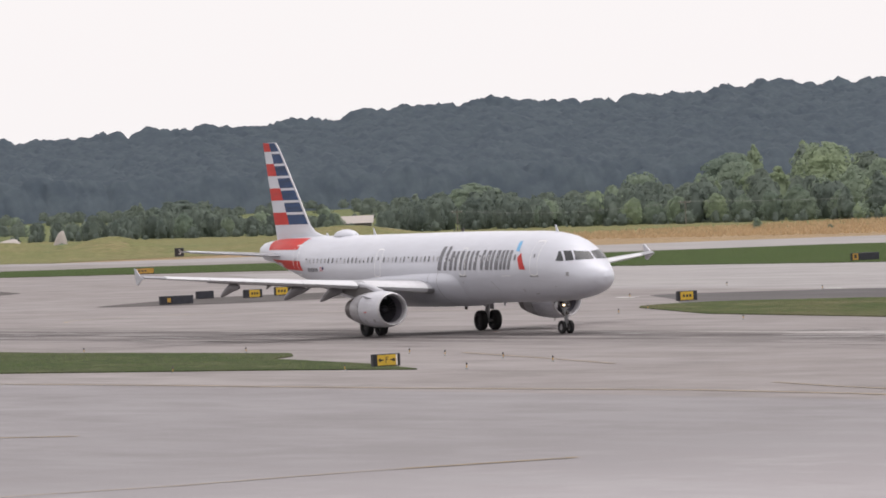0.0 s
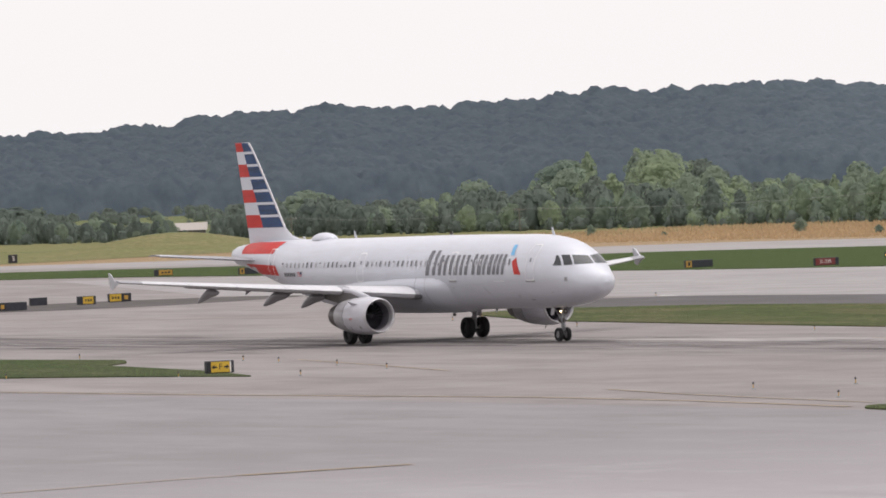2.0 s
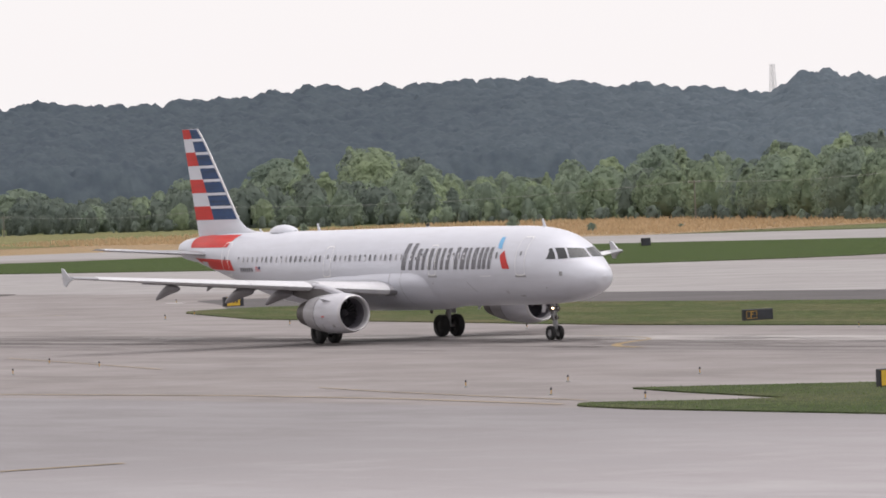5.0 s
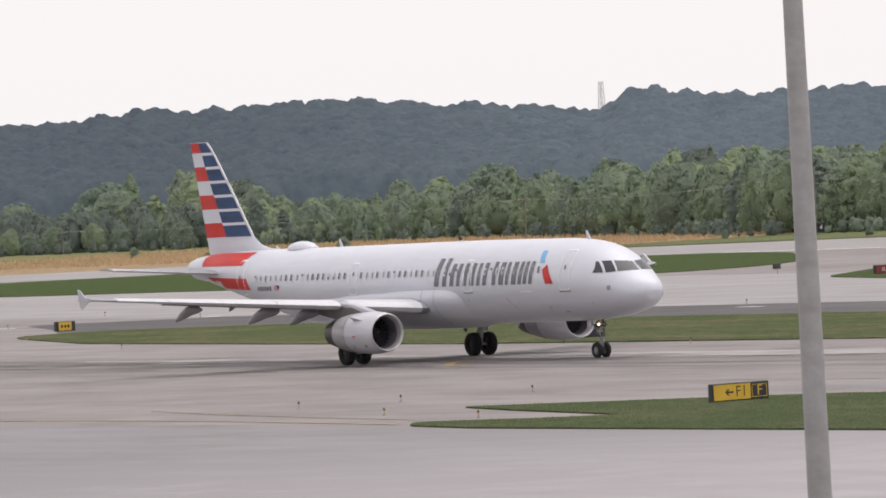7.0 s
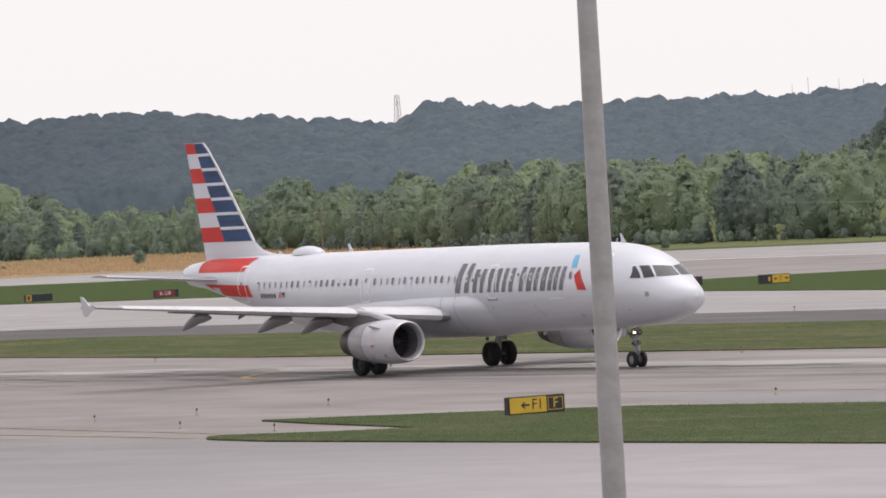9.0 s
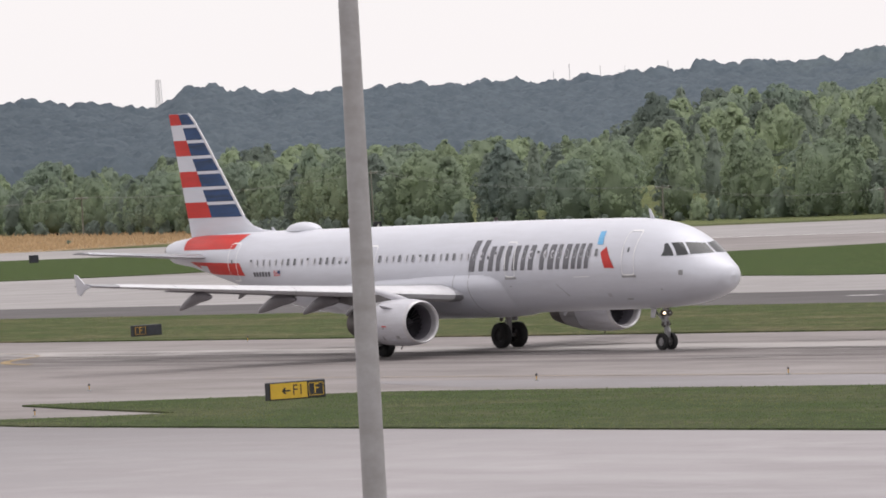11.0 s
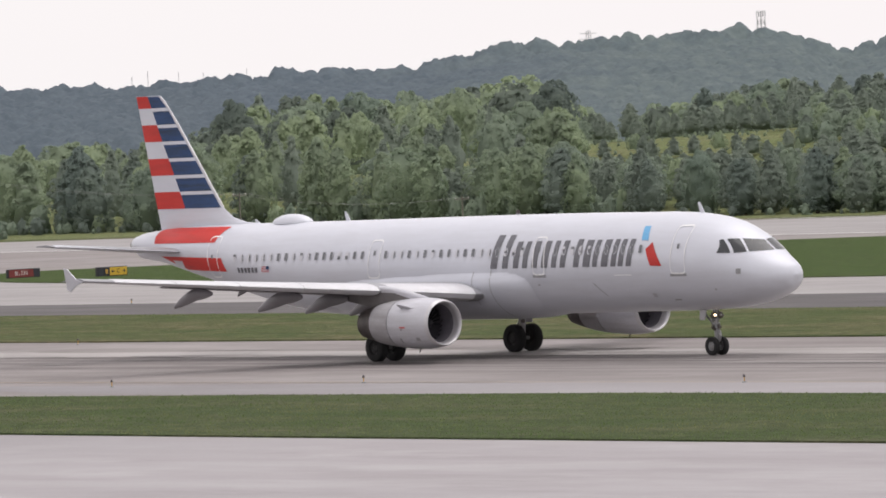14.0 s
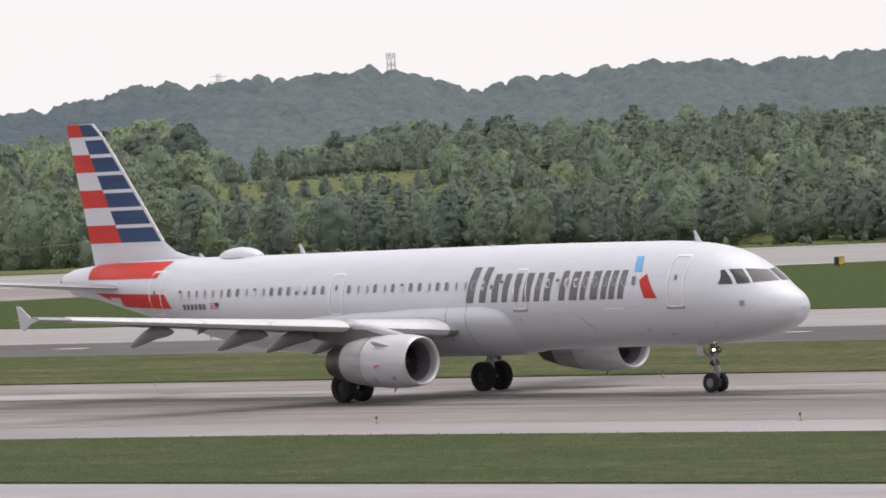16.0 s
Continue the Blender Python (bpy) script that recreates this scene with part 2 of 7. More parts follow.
RED_GLOW = mat_simple("red_lamp_glow", (0.9, 0.1, 0.05), 0.3, glow=((1.0, 0.10, 0.04), 40.0))
AMBER_GLOW = mat_simple("amber_lamp_glow", (1, 0.6, 0.1), 0.3, glow=((1.0, 0.55, 0.12), 4.0))

CONCRETE = mat_ground("airfield_concrete", (0.228, 0.204, 0.199), (0.278, 0.254, 0.249), (0.157, 0.139, 0.136), band=(187.0, 8.0, 1.25))
APRON = mat_ground("apron_concrete", (0.213, 0.200, 0.206), (0.249, 0.236, 0.243), (0.175, 0.161, 0.165), pale_side=(-225, -165, 1.45))
LIGHT_CONCRETE = mat_ground("worn_light_concrete", (0.282, 0.267, 0.264), (0.326, 0.310, 0.307), (0.232, 0.217, 0.215))
PALE_LANE = mat_ground("bare_pale_concrete", (0.325, 0.305, 0.296), (0.385, 0.362, 0.352), (0.235, 0.215, 0.208))
ASPHALT = mat_ground("shoulder_asphalt", (0.112, 0.104, 0.106), (0.138, 0.13, 0.132), (0.09, 0.084, 0.085), sheen=0.08)
STAIN = mat_ground("tyre_darkened_asphalt", (0.098, 0.088, 0.086), (0.13, 0.118, 0.115), (0.075, 0.07, 0.068), sheen=0.08)
TYRE_MARK = mat_ground("rubber_marked_concrete", (0.168, 0.151, 0.148), (0.205, 0.186, 0.183), (0.12, 0.108, 0.106), sheen=0.2)
YELLOW_LINE = mat_simple("worn_yellow_marking", (0.34, 0.24, 0.11), 0.8, vary=0.45, scale=1.2)
FADED_LINE = mat_simple("faded_tan_marking", (0.34, 0.275, 0.195), 0.85, vary=0.25, scale=0.5)
WHITE_LINE = mat_simple("white_marking", (0.72, 0.71, 0.69), 0.8, vary=0.2, scale=0.8)
GRASS = mat_grass("mown_grass", (0.066, 0.098, 0.032), (0.155, 0.148, 0.086), (0.065, 0.072, 0.038), 0.46, 0.68)
GRASS_WORN = mat_grass("worn_grass", (0.076, 0.112, 0.034), (0.205, 0.168, 0.098), (0.095, 0.098, 0.048), 0.45, 0.62)
GRASS_LUSH = mat_grass("lush_grass", (0.064, 0.108, 0.024), (0.095, 0.112, 0.042), (0.055, 0.066, 0.028), 0.48, 0.85)
MEADOW = mat_grass("dry_meadow", (0.43, 0.31, 0.185), (0.34, 0.26, 0.145), (0.36, 0.265, 0.16), 0.48, 0.72)
MOUND_GRASS = mat_grass("mound_grass", (0.215, 0.235, 0.095), (0.33, 0.26, 0.14), (0.20, 0.18, 0.09), 0.42, 0.66)
SLOPE = mat_grass("scrub_slope", (0.185, 0.225, 0.09), (0.25, 0.235, 0.125), (0.13, 0.13, 0.075), 0.45, 0.75)
# blue haze is put into the colour between the far crowns
FOREST_FLOOR = mat_leaf("haze_tinted_canopy_gaps", (0.10, 0.122, 0.142), (0.088, 0.11, 0.13), 0.0, [(-1.54, -1.28, (0.128, 0.155, 0.182), (0.112, 0.138, 0.166)), (-1.24, -1.12, (0.175, 0.215, 0.205), (0.145, 0.18, 0.182))], 0.9, 0.0, 0.0)
BLADE = mat_leaf("grass_blades", (0.26, 0.275, 0.135), (0.125, 0.195, 0.066), 0.0, depth=0.0, mixed=0.3)
WORN_BLADE = mat_leaf("worn_grass_blades", (0.30, 0.25, 0.15), (0.115, 0.165, 0.058), 0.0, depth=0.0, mixed=0.3)
DRY_BLADE = mat_leaf("dry_grass_blades", (0.58, 0.425, 0.26), (0.47, 0.34, 0.20), 0.0, depth=0.0)
# leaf colours of the nearer woods are lifted and blued in place of haze
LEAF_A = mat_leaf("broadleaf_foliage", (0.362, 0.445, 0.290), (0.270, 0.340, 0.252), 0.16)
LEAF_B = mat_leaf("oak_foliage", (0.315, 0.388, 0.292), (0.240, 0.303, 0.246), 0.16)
# oak leaves again, darkened for woods in shade and for single dark oaks
LEAF_D = mat_leaf("shade_dark_oak_foliage", (0.212, 0.258, 0.214), (0.164, 0.204, 0.180), 0.10)
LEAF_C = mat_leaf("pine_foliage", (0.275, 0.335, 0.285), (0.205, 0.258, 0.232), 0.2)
# blue haze is put into the far leaves' base colour
LEAF_FAR = mat_leaf("haze_blue_pine_foliage", (0.146, 0.182, 0.210), (0.109, 0.140, 0.173), 0.0, [(-1.72, -1.40, (0.206, 0.254, 0.292), (0.163, 0.206, 0.247)), (-1.24, -1.12, (0.262, 0.318, 0.312), (0.205, 0.256, 0.27))], 0.45, 0.0, 0.15)
BARK = mat_simple("bark", (0.09, 0.07, 0.055), 0.9, vary=0.3)
OLD_WOOD = mat_simple("silvered_pole_wood", (0.20, 0.19, 0.16), 0.9, vary=0.25)
SIGN_BLACK = mat_simple("sign_black", (0.022, 0.022, 0.028), 0.5, vary=0.3)
SIGN_BACK = mat_simple("sign_back_dark_blue", (0.028, 0.030, 0.042), 0.5, vary=0.3)
SIGN_YELLOW = mat_simple("sign_yellow", (0.62, 0.40, 0.035), 0.5, vary=0.12)
SIGN_AMBER = mat_simple("sign_faded_amber", (0.50, 0.29, 0.05), 0.55, vary=0.2)
SIGN_RED = mat_simple("sign_red", (0.20, 0.03, 0.03), 0.5, vary=0.15)
SIGN_WHITE = mat_simple("sign_white", (0.72, 0.70, 0.68), 0.5, vary=0.06)
GALV = mat_simple("galvanised_steel", (0.325, 0.335, 0.335), 0.6, 0.15, 0.2, 2.0)
POLE_STEEL = mat_livery("weathered_pole_steel", (0.335, 0.328, 0.33), 0.42, 0.5, 0.2)
POST = mat_simple("light_stake_dark", (0.09, 0.08, 0.08), 0.6, vary=0.3)
LENS = mat_simple("light_stake_cap", (0.10, 0.08, 0.07), 0.25, vary=0.2)
ROOF_PALE = mat_simple("pale_roof_sheet", (0.40, 0.36, 0.33), 0.6)
WALL_PALE = mat_simple("pale_wall_sheet", (0.20, 0.19, 0.18), 0.7)
TOWER_STEEL = mat_simple("tower_steel", (0.72, 0.71, 0.71), 0.5, 0.1, 0.1)
WIRE = mat_simple("aluminium_wire", (0.42, 0.42, 0.42), 0.6, 0.2, 0.1)


# ---- mesh helpers ----
def mesh_of(name, verts, faces, mat, smooth=False):
    me = bpy.data.meshes.new(name)
    me.from_pydata([tuple(map(float, v)) for v in verts], [], faces)
    me.materials.append(mat)
    if smooth:
        me.shade_smooth()
    return me


def mesh_quads(name, V, mat, corners=4):
    """A mesh of loose quads or triangles from an array (n * corners, 3)."""
    me = bpy.data.meshes.new(name)
    n = len(V) // corners
    me.vertices.add(len(V))
    me.vertices.foreach_set("co", np.ascontiguousarray(V, dtype=np.float32).ravel())
    me.loops.add(n * corners)
    me.loops.foreach_set("vertex_index", np.arange(n * corners, dtype=np.int32))
    me.polygons.add(n)
    me.polygons.foreach_set("loop_start", np.arange(0, n * corners, corners, dtype=np.int32))
    me.update(calc_edges=True)
    me.materials.append(mat)
    return me


def child(name, me, parent, label=""):
    ob = new(name, me)
    ob.parent = parent
    if label:
        tagged(ob, label=label)
    return ob


def thing(name, label, category, group="", kind="", at=None):
    e = new(name)
    e.empty_display_size = 0.3
    if at is not None:
        e.matrix_basis = at
    return tagged(e, label, category, group, kind)


class Shape:
    """Gathers several solids into one mesh."""

    def __init__(self):
        self.v, self.f = [], []

    def add(self, verts, faces):
        o = len(self.v)
        self.v += [tuple(map(float, p)) for p in verts]
        self.f += [tuple(i + o for i in fc) for fc in faces]
        return self

    def box(self, x0, y0, z0, x1, y1, z1, c=0.0):
        """A box; c chamfers its upright and top edges."""
        if c <= 0:
            p = [(x, y, z) for z in (z0, z1) for x, y in ((x0, y0), (x1, y0), (x1, y1), (x0, y1))]
            return self.add(p, [(3, 2, 1, 0), (4, 5, 6, 7), (0, 1, 5, 4), (1, 2, 6, 5), (2, 3, 7, 6), (3, 0, 4, 7)])
        ring = [(x0 + c, y0), (x1 - c, y0), (x1, y0 + c), (x1, y1 - c), (x1 - c, y1), (x0 + c, y1), (x0, y1 - c), (x0, y0 + c)]
        top = [(x0 + 2 * c, y0 + c), (x1 - 2 * c, y0 + c), (x1 - c, y0 + 2 * c), (x1 - c, y1 - 2 * c), (x1 - 2 * c, y1 - c),
               (x0 + 2 * c, y1 - c), (x0 + c, y1 - 2 * c), (x0 + c, y0 + 2 * c)]
        p = [(x, y, z0) for x, y in ring] + [(x, y, z1 - c) for x, y in ring] + [(x, y, z1) for x, y in top]
        f = [tuple(range(7, -1, -1)), tuple(range(16, 24))]
        for k in (0, 8):
            f += [(k + i, k + (i + 1) % 8, k + 8 + (i + 1) % 8, k + 8 + i) for i in range(8)]
        return self.add(p, f)

    def tube(self, a, b, r0, r1=None, n=10, caps=True):
        a, b = Vector(a), Vector(b)
        r1 = r0 if r1 is None else r1
        q = (b - a).to_track_quat("Z", "Y")
        p = [a + q @ Vector((r0 * math.cos(t), r0 * math.sin(t), 0)) for t in (2 * math.pi * i / n for i in range(n))]
        p += [b + q @ Vector((r1 * math.cos(t), r1 * math.sin(t), 0)) for t in (2 * math.pi * i / n for i in range(n))]
        f = [(i, (i + 1) % n, n + (i + 1) % n, n + i) for i in range(n)]
        if caps:
            f += [tuple(range(n - 1, -1, -1)), tuple(range(n, 2 * n))]
        return self.add(p, f)

    def loft(self, rings, close=True):
        """Rings of equal length, joined in order; the ends are capped."""
        n = len(rings[0])
        p = [q for r in rings for q in r]
        f = [(k * n + i, k * n + (i + 1) % n, (k + 1) * n + (i + 1) % n, (k + 1) * n + i) for k in range(len(rings) - 1) for i in range(n)]
        if close:
            f += [tuple(range(n - 1, -1, -1)), tuple((len(rings) - 1) * n + i for i in range(n))]
        return self.add(p, f)

    def spin(self, profile, n=32, axis_at=(0, 0, 0), way=-1):
        """A profile of (along, radius) turned about the x axis; along counts in the direction way * x."""
        ax = Vector(axis_at)
        rings = [[(ax.x + way * s, ax.y + r * math.sin(t), ax.z + r * math.cos(t)) for t in (2 * math.pi * i / n for i in range(n))] for s, r in profile]
        return self.loft(rings, False)

    def mesh(self, name, mat, smooth=False):
        me = mesh_of(name, self.v, self.f, mat)
        bm = bmesh.new()
        bm.from_mesh(me)
        bmesh.ops.remove_doubles(bm, verts=bm.verts, dist=1e-5)
        bmesh.ops.recalc_face_normals(bm, faces=bm.faces)
        bm.to_mesh(me)
        bm.free()
        if smooth:
            me.shade_smooth()
            me.set_sharp_from_angle(angle=radians(38))
        return me


def text_shape(s, height):
    """The outline of a text in the built-in font as flat vertices and faces, in its own x, y."""
    cu = bpy.data.curves.new("writing", "FONT")
    cu.body, cu.size, cu.align_x, cu.align_y = s, height * 1.38, "CENTER", "CENTER"
    cu.resolution_u = 3
    ob = bpy.data.objects.new("writing", cu)
    scene.collection.objects.link(ob)
    me = bpy.data.meshes.new_from_object(ob.evaluated_get(bpy.context.evaluated_depsgraph_get()))
    v = [tuple(p.co) for p in me.vertices]
    f = [tuple(p.vertices) for p in me.polygons]
    bpy.data.objects.remove(ob)
    bpy.data.curves.remove(cu)
    bpy.data.meshes.remove(me)
    return v, f


def smooth_table(xs, ys):
    """A smooth curve through a short table."""
    xs, ys = np.array(xs, float), np.array(ys, float)
    d = np.gradient(ys, xs)

    def at(x):
        x = min(max(x, xs[0]), xs[-1])
        i = min(int(np.searchsorted(xs, x, "right")) - 1, len(xs) - 2)
        i = max(i, 0)
        h = xs[i + 1] - xs[i]
        t = (x - xs[i]) / h
        return float((2 * t**3 - 3 * t**2 + 1) * ys[i] + (t**3 - 2 * t**2 + t) * h * d[i] + (3 * t**2 - 2 * t**3) * ys[i + 1] + (t**3 - t**2) * h * d[i + 1])

    return at


def step(a, b, x):
    t = min(max((x - a) / (b - a), 0.0), 1.0)
    return t * t * (3 - 2 * t)


# ---- the ground ----
def flat(name, pts, z, mat, label, category, thick=0.0):
    """A level sheet with a given outline; thick gives it an edge that goes down."""
    n = len(pts)
    v = [(x, y, z) for x, y in pts]
    f = [tuple(range(n))]
    if thick:
        v += [(x, y, z - thick) for x, y in pts]
        f += [(i, n + i, n + (i + 1) % n, (i + 1) % n) for i in range(n)]
    me = mesh_of(name, v, f, mat)
    bm = bmesh.new()
    bm.from_mesh(me)
    bmesh.ops.recalc_face_normals(bm, faces=bm.faces)
    for fc in bm.faces:
        if len(fc.verts) == n and n > 2 and abs(fc.normal.z) > 0.9 and fc.normal.z < 0:
            bmesh.ops.reverse_faces(bm, faces=bm.faces[:])
            break
    bmesh.ops.triangulate(bm, faces=[fc for fc in bm.faces if len(fc.verts) > 4])
    bm.to_mesh(me)
    bm.free()
    return tagged(new(name, me), label, category, kind="structure")


def rounded(pts, r=6.0, n=6):
    """Rounds the corners of an outline."""
    out = []
    for i, p in enumerate(pts):
        a, b, c = Vector(pts[i - 1]), Vector(p), Vector(pts[(i + 1) % len(pts)])
        ra = min(r, (a - b).length * 0.45)
        rc = min(r, (c - b).length * 0.45)
        p0, p1 = b + (a - b).normalized() * ra, b + (c - b).normalized() * rc
        for k in range(n + 1):
            t = k / n
            out.append(tuple(p0 * (1 - t) ** 2 + b * 2 * t * (1 - t) + p1 * t * t))
    return out


def tree_line(x):
    """y of the forest's edge along the runway."""
    return float(np.interp(x, (-1300, -1080, -1000, -900, -800, -720, -665, -560, -430, -200), (500, 492, 500, 512, 512, 484, 464, 459, 452, 450)))


def slope_z(x, y):
    """Height of the land behind the runway: a low bank on the right, level fields on the left."""
    rise = float(np.interp(x, (-760, -700, -650, -610, -560, -480, -300), (0.0, 1.2, 4.6, 7.2, 8.4, 8.7, 8.7)))
    u = y - tree_line(x)
    z = rise * step(4, 58, u) + 1.5 * step(120, 500, u)
    b, d = math.degrees(math.atan2(-x, y)), math.hypot(x, y)
    m1 = 2.3 * math.exp(-((b - 65.4) / 0.36) ** 2 - ((d - 965) / 42) ** 2)
    m2 = 2.5 * math.exp(-((b - 63.55) / 0.72) ** 2 - ((d - 965) / 42) ** 2)
    m3 = 1.9 * math.exp(-((b - 66.3) / 0.45) ** 2 - ((d - 985) / 42) ** 2)
    return z + m1 + m2 + m3 - 0.06


def land():
    xs = np.concatenate([np.linspace(-4800, -1300, 15), np.linspace(-1250, -300, 130), np.linspace(-200, 4800, 16)])
    ys = np.concatenate([np.linspace(-4800, 300, 10), np.linspace(330, 420, 24), np.linspace(428, 700, 80), np.linspace(730, 4800, 22)])
    v = [(x, y, slope_z(x, y) if y > 330 else -0.06) for y in ys for x in xs]
    nx = len(xs)
    f = [(j * nx + i, j * nx + i + 1, (j + 1) * nx + i + 1, (j + 1) * nx + i) for j in range(len(ys) - 1) for i in range(nx - 1)]
    return tagged(new("ground", mesh_of("ground", v, f, SLOPE, True)), "open land of scrub and grass reaching to the horizon", "ground", kind="structure")


land()


def field_patch(name, x0, x1, y0, y1, mat, label, lift=0.05):
    """Grass that follows the land between two lines of y, given as functions of x."""
    xs = np.linspace(x0, x1, 160)
    rows = 44
    v, f = [], []
    for j in range(rows):
        for x in xs:
            a, b = y0(x), y1(x)
            y = a + (b - a) * j / (rows - 1)
            v.append((x, y, (slope_z(x, y) if y > 330 else -0.06) + lift))
    n = len(xs)
    f = [(j * n + i, j * n + i + 1, (j + 1) * n + i + 1, (j + 1) * n + i) for j in range(rows - 1) for i in range(n - 1)]
    return tagged(new(name, mesh_of(name, v, f, mat, True)), label, "meadow", kind="structure")


def runway_far(x):
    """y of the runway's far edge."""
    return float(np.interp(x, (-1300, -800, -765, -720, -690, -600, -430, 0), (330, 358, 372, 396, 414, 426, 441, 441)))


field_patch("meadow", -860, -655, runway_far, lambda x: tree_line(x) + 8, MEADOW, "dry straw-coloured meadow between runway and woods")
field_patch("meadow_green", -1300, -800, runway_far, lambda x: tree_line(x) + 6, MOUND_GRASS, "yellow-green rough grass over low mounds", 0.09)
field_patch("verge", -655, 300, runway_far, lambda x: runway_far(x) + 9, GRASS_WORN, "narrow rough grass verge along the runway", 0.05)

# the paved field: taxiways, links and runway in weathered concrete; the apron below the terrace
flat("taxiway", [(-1500, 141), (400, 141), (400, 441.5), (-430, 441), (-600, 426), (-690, 414), (-720, 396), (-765, 372), (-800, 358), (-1500, 320)],
     0.0, CONCRETE, "weathered concrete taxiways with dark tyre bands", "taxiway")
flat("apron", [(-1500, -140), (400, -140), (400, 141), (-1500, 141)], 0.0, APRON, "wide pale concrete apron with faint streaks", "apron")
flat("runway", [(-1500, 300), (-720, 352), (-660, 368), (-600, 384), (-470, 384), (-380, 376), (400, 376), (400, 440.9), (-430, 440.4), (-600, 425.5), (-690, 413.5), (-720, 395.5), (-765, 371.5), (-800, 357.5), (-1500, 319.5)],
     0.006, LIGHT_CONCRETE, "pale grooved concrete runway", "runway")
flat("inner_taxiway", [(-432, 255), (400, 253.5), (400, 281), (-345, 281), (-410, 297), (-436, 314), (-482, 320), (-530, 314), (-600, 313.5), (-640, 305), (-520, 262)],
     0.008, LIGHT_CONCRETE, "pale concrete taxiway between grass strips", "taxiway")
flat("shoulder", rounded([(-446, 246), (-425, 237), (-412, 230), (400, 230), (400, 253.6), (-430, 255)], 5), 0.012, ASPHALT, "grey asphalt taxiway shoulder", "shoulder")
flat("shoulder_island", rounded([(-503.5, 228.3), (-494.7, 230.6), (-490.5, 236.8), (-489.5, 243), (-497, 257.5), (-503, 262), (-512, 261), (-519.5, 254), (-521, 246), (-514, 238), (-508.8, 232.6)], 3), 0.012, STAIN,
     "dark asphalt island between taxiway curves", "shoulder")
flat("shoulder_tip", rounded([(-640, 275), (-607, 265.4), (-586.1, 259.4), (-578.7, 253), (-600, 250), (-640, 252)], 4), 0.014, STAIN, "dark asphalt patch in the junction", "shoulder")
flat("taxiway_near_edge", [(-224, 163.4), (400, 163.4), (400, 171.3), (-205, 171.3), (-240, 168)], 0.008, APRON, "pale shoulder strip of the taxiway", "shoulder")


def worn_lane():
    """The strip of bare pale concrete along the taxiway, with uneven edges."""
    rng = random.Random(31)
    xs = [-352 + 3.5 * k for k in range(140)]
    far = [(x, 196.2 - 2.6 * step(-300, -352, x) + rng.uniform(-0.45, 0.45)) for x in xs]
    near = [(x, 191.6 + 1.2 * step(-300, -352, x) + rng.uniform(-0.5, 0.5)) for x in xs]
    v = [(x, y, 0.008) for x, y in near] + [(x, y, 0.008) for x, y in far]
    n = len(xs)
    me = mesh_of("taxiway_light_lane", v, [(i, i + 1, n + i + 1, n + i) for i in range(n - 1)], PALE_LANE)
    tagged(new("taxiway_light_lane", me), "lighter worn concrete lane of the taxiway", "taxiway", kind="structure")


worn_lane()

# grass strips, a hand's height above the paving
GRASS_Z = 0.06
STRIPS = []


def grass_strip(name, pts, mat, label, r=3.0):
    pts = rounded(pts, r)
    STRIPS.append((pts, mat))
    return flat(name, pts, GRASS_Z, mat, label, "grass strip", 0.08)


grass_strip("grass_strip_near", [(-229.3, 143.3), (-226.8, 141.5), (-221, 140.5), (-180, 140), (400, 140), (400, 164), (-190, 164), (-226, 160.6), (-240.6, 152.6), (-233.8, 150.7), (-227.5, 149.3), (-221.5, 147.9), (-224.2, 145.8), (-227, 144.5)],
            GRASS, "mown grass strip with a notched, pointed end", 1.0)
grass_strip("grass_strip_junction", [(-305.6, 156.0), (-317, 154), (-337, 148.3), (-380, 134), (-460, 100), (-520, 100), (-450, 168), (-400, 167), (-372, 166.5), (-345, 168.3), (-340, 166.0), (-336.5, 163.0), (-318, 159.6)],
            GRASS, "mown grass tongue at the taxiway junction", 1.0)
grass_strip("grass_strip_middle", [(-412.5, 227.5), (-408, 224.5), (-383, 215.5), (-354, 211), (-327, 207.2), (-280, 206), (400, 205), (400, 236), (-270, 235.5), (-330, 238), (-400, 238), (-413, 233.5)],
            GRASS_WORN, "worn grass strip with brown patches between taxiways", 2.5)
grass_strip("grass_strip_inner", [(-482, 326), (-495, 317), (-520, 314), (-600, 314), (-650, 315), (-692, 305), (-1500, 262), (-1500, 290), (-738, 326), (-724, 336), (-668, 351), (-640, 376), (-600, 383), (-556, 384), (-537, 378), (-497, 351), (-484, 338)],
            GRASS_LUSH, "deep green grass infield beside the runway", 6)
grass_strip("grass_strip_runway", [(-345, 280), (400, 278), (400, 376), (-362, 381), (-415, 357), (-426, 344), (-446, 322), (-436, 312), (-428, 304), (-410, 297)],
            GRASS_LUSH, "deep green grass infield between link and runway", 5)


def marking(name, pts, width, mat, label, z=0.02):
    """A painted line along a path of points."""
    v, f = [], []
    for i, p in enumerate(pts):
        a, b = Vector(pts[max(i - 1, 0)]), Vector(pts[min(i + 1, len(pts) - 1)])
        d = (b - a).normalized()
        nrm = Vector((-d.y, d.x)) * width / 2
        v += [(p[0] + nrm.x, p[1] + nrm.y, z), (p[0] - nrm.x, p[1] - nrm.y, z)]
    f = [(2 * i, 2 * i + 1, 2 * i + 3, 2 * i + 2) for i in range(len(pts) - 1)]
    me = mesh_of(name, v, f, mat)
    return tagged(new(name, me), label, "marking", kind="structure")


def arc(a, b, c, n=14):
    a, b, c = Vector(a), Vector(b), Vector(c)
    return [tuple(a * (1 - t) ** 2 + b * 2 * t * (1 - t) + c * t * t) for t in (k / n for k in range(n + 1))]


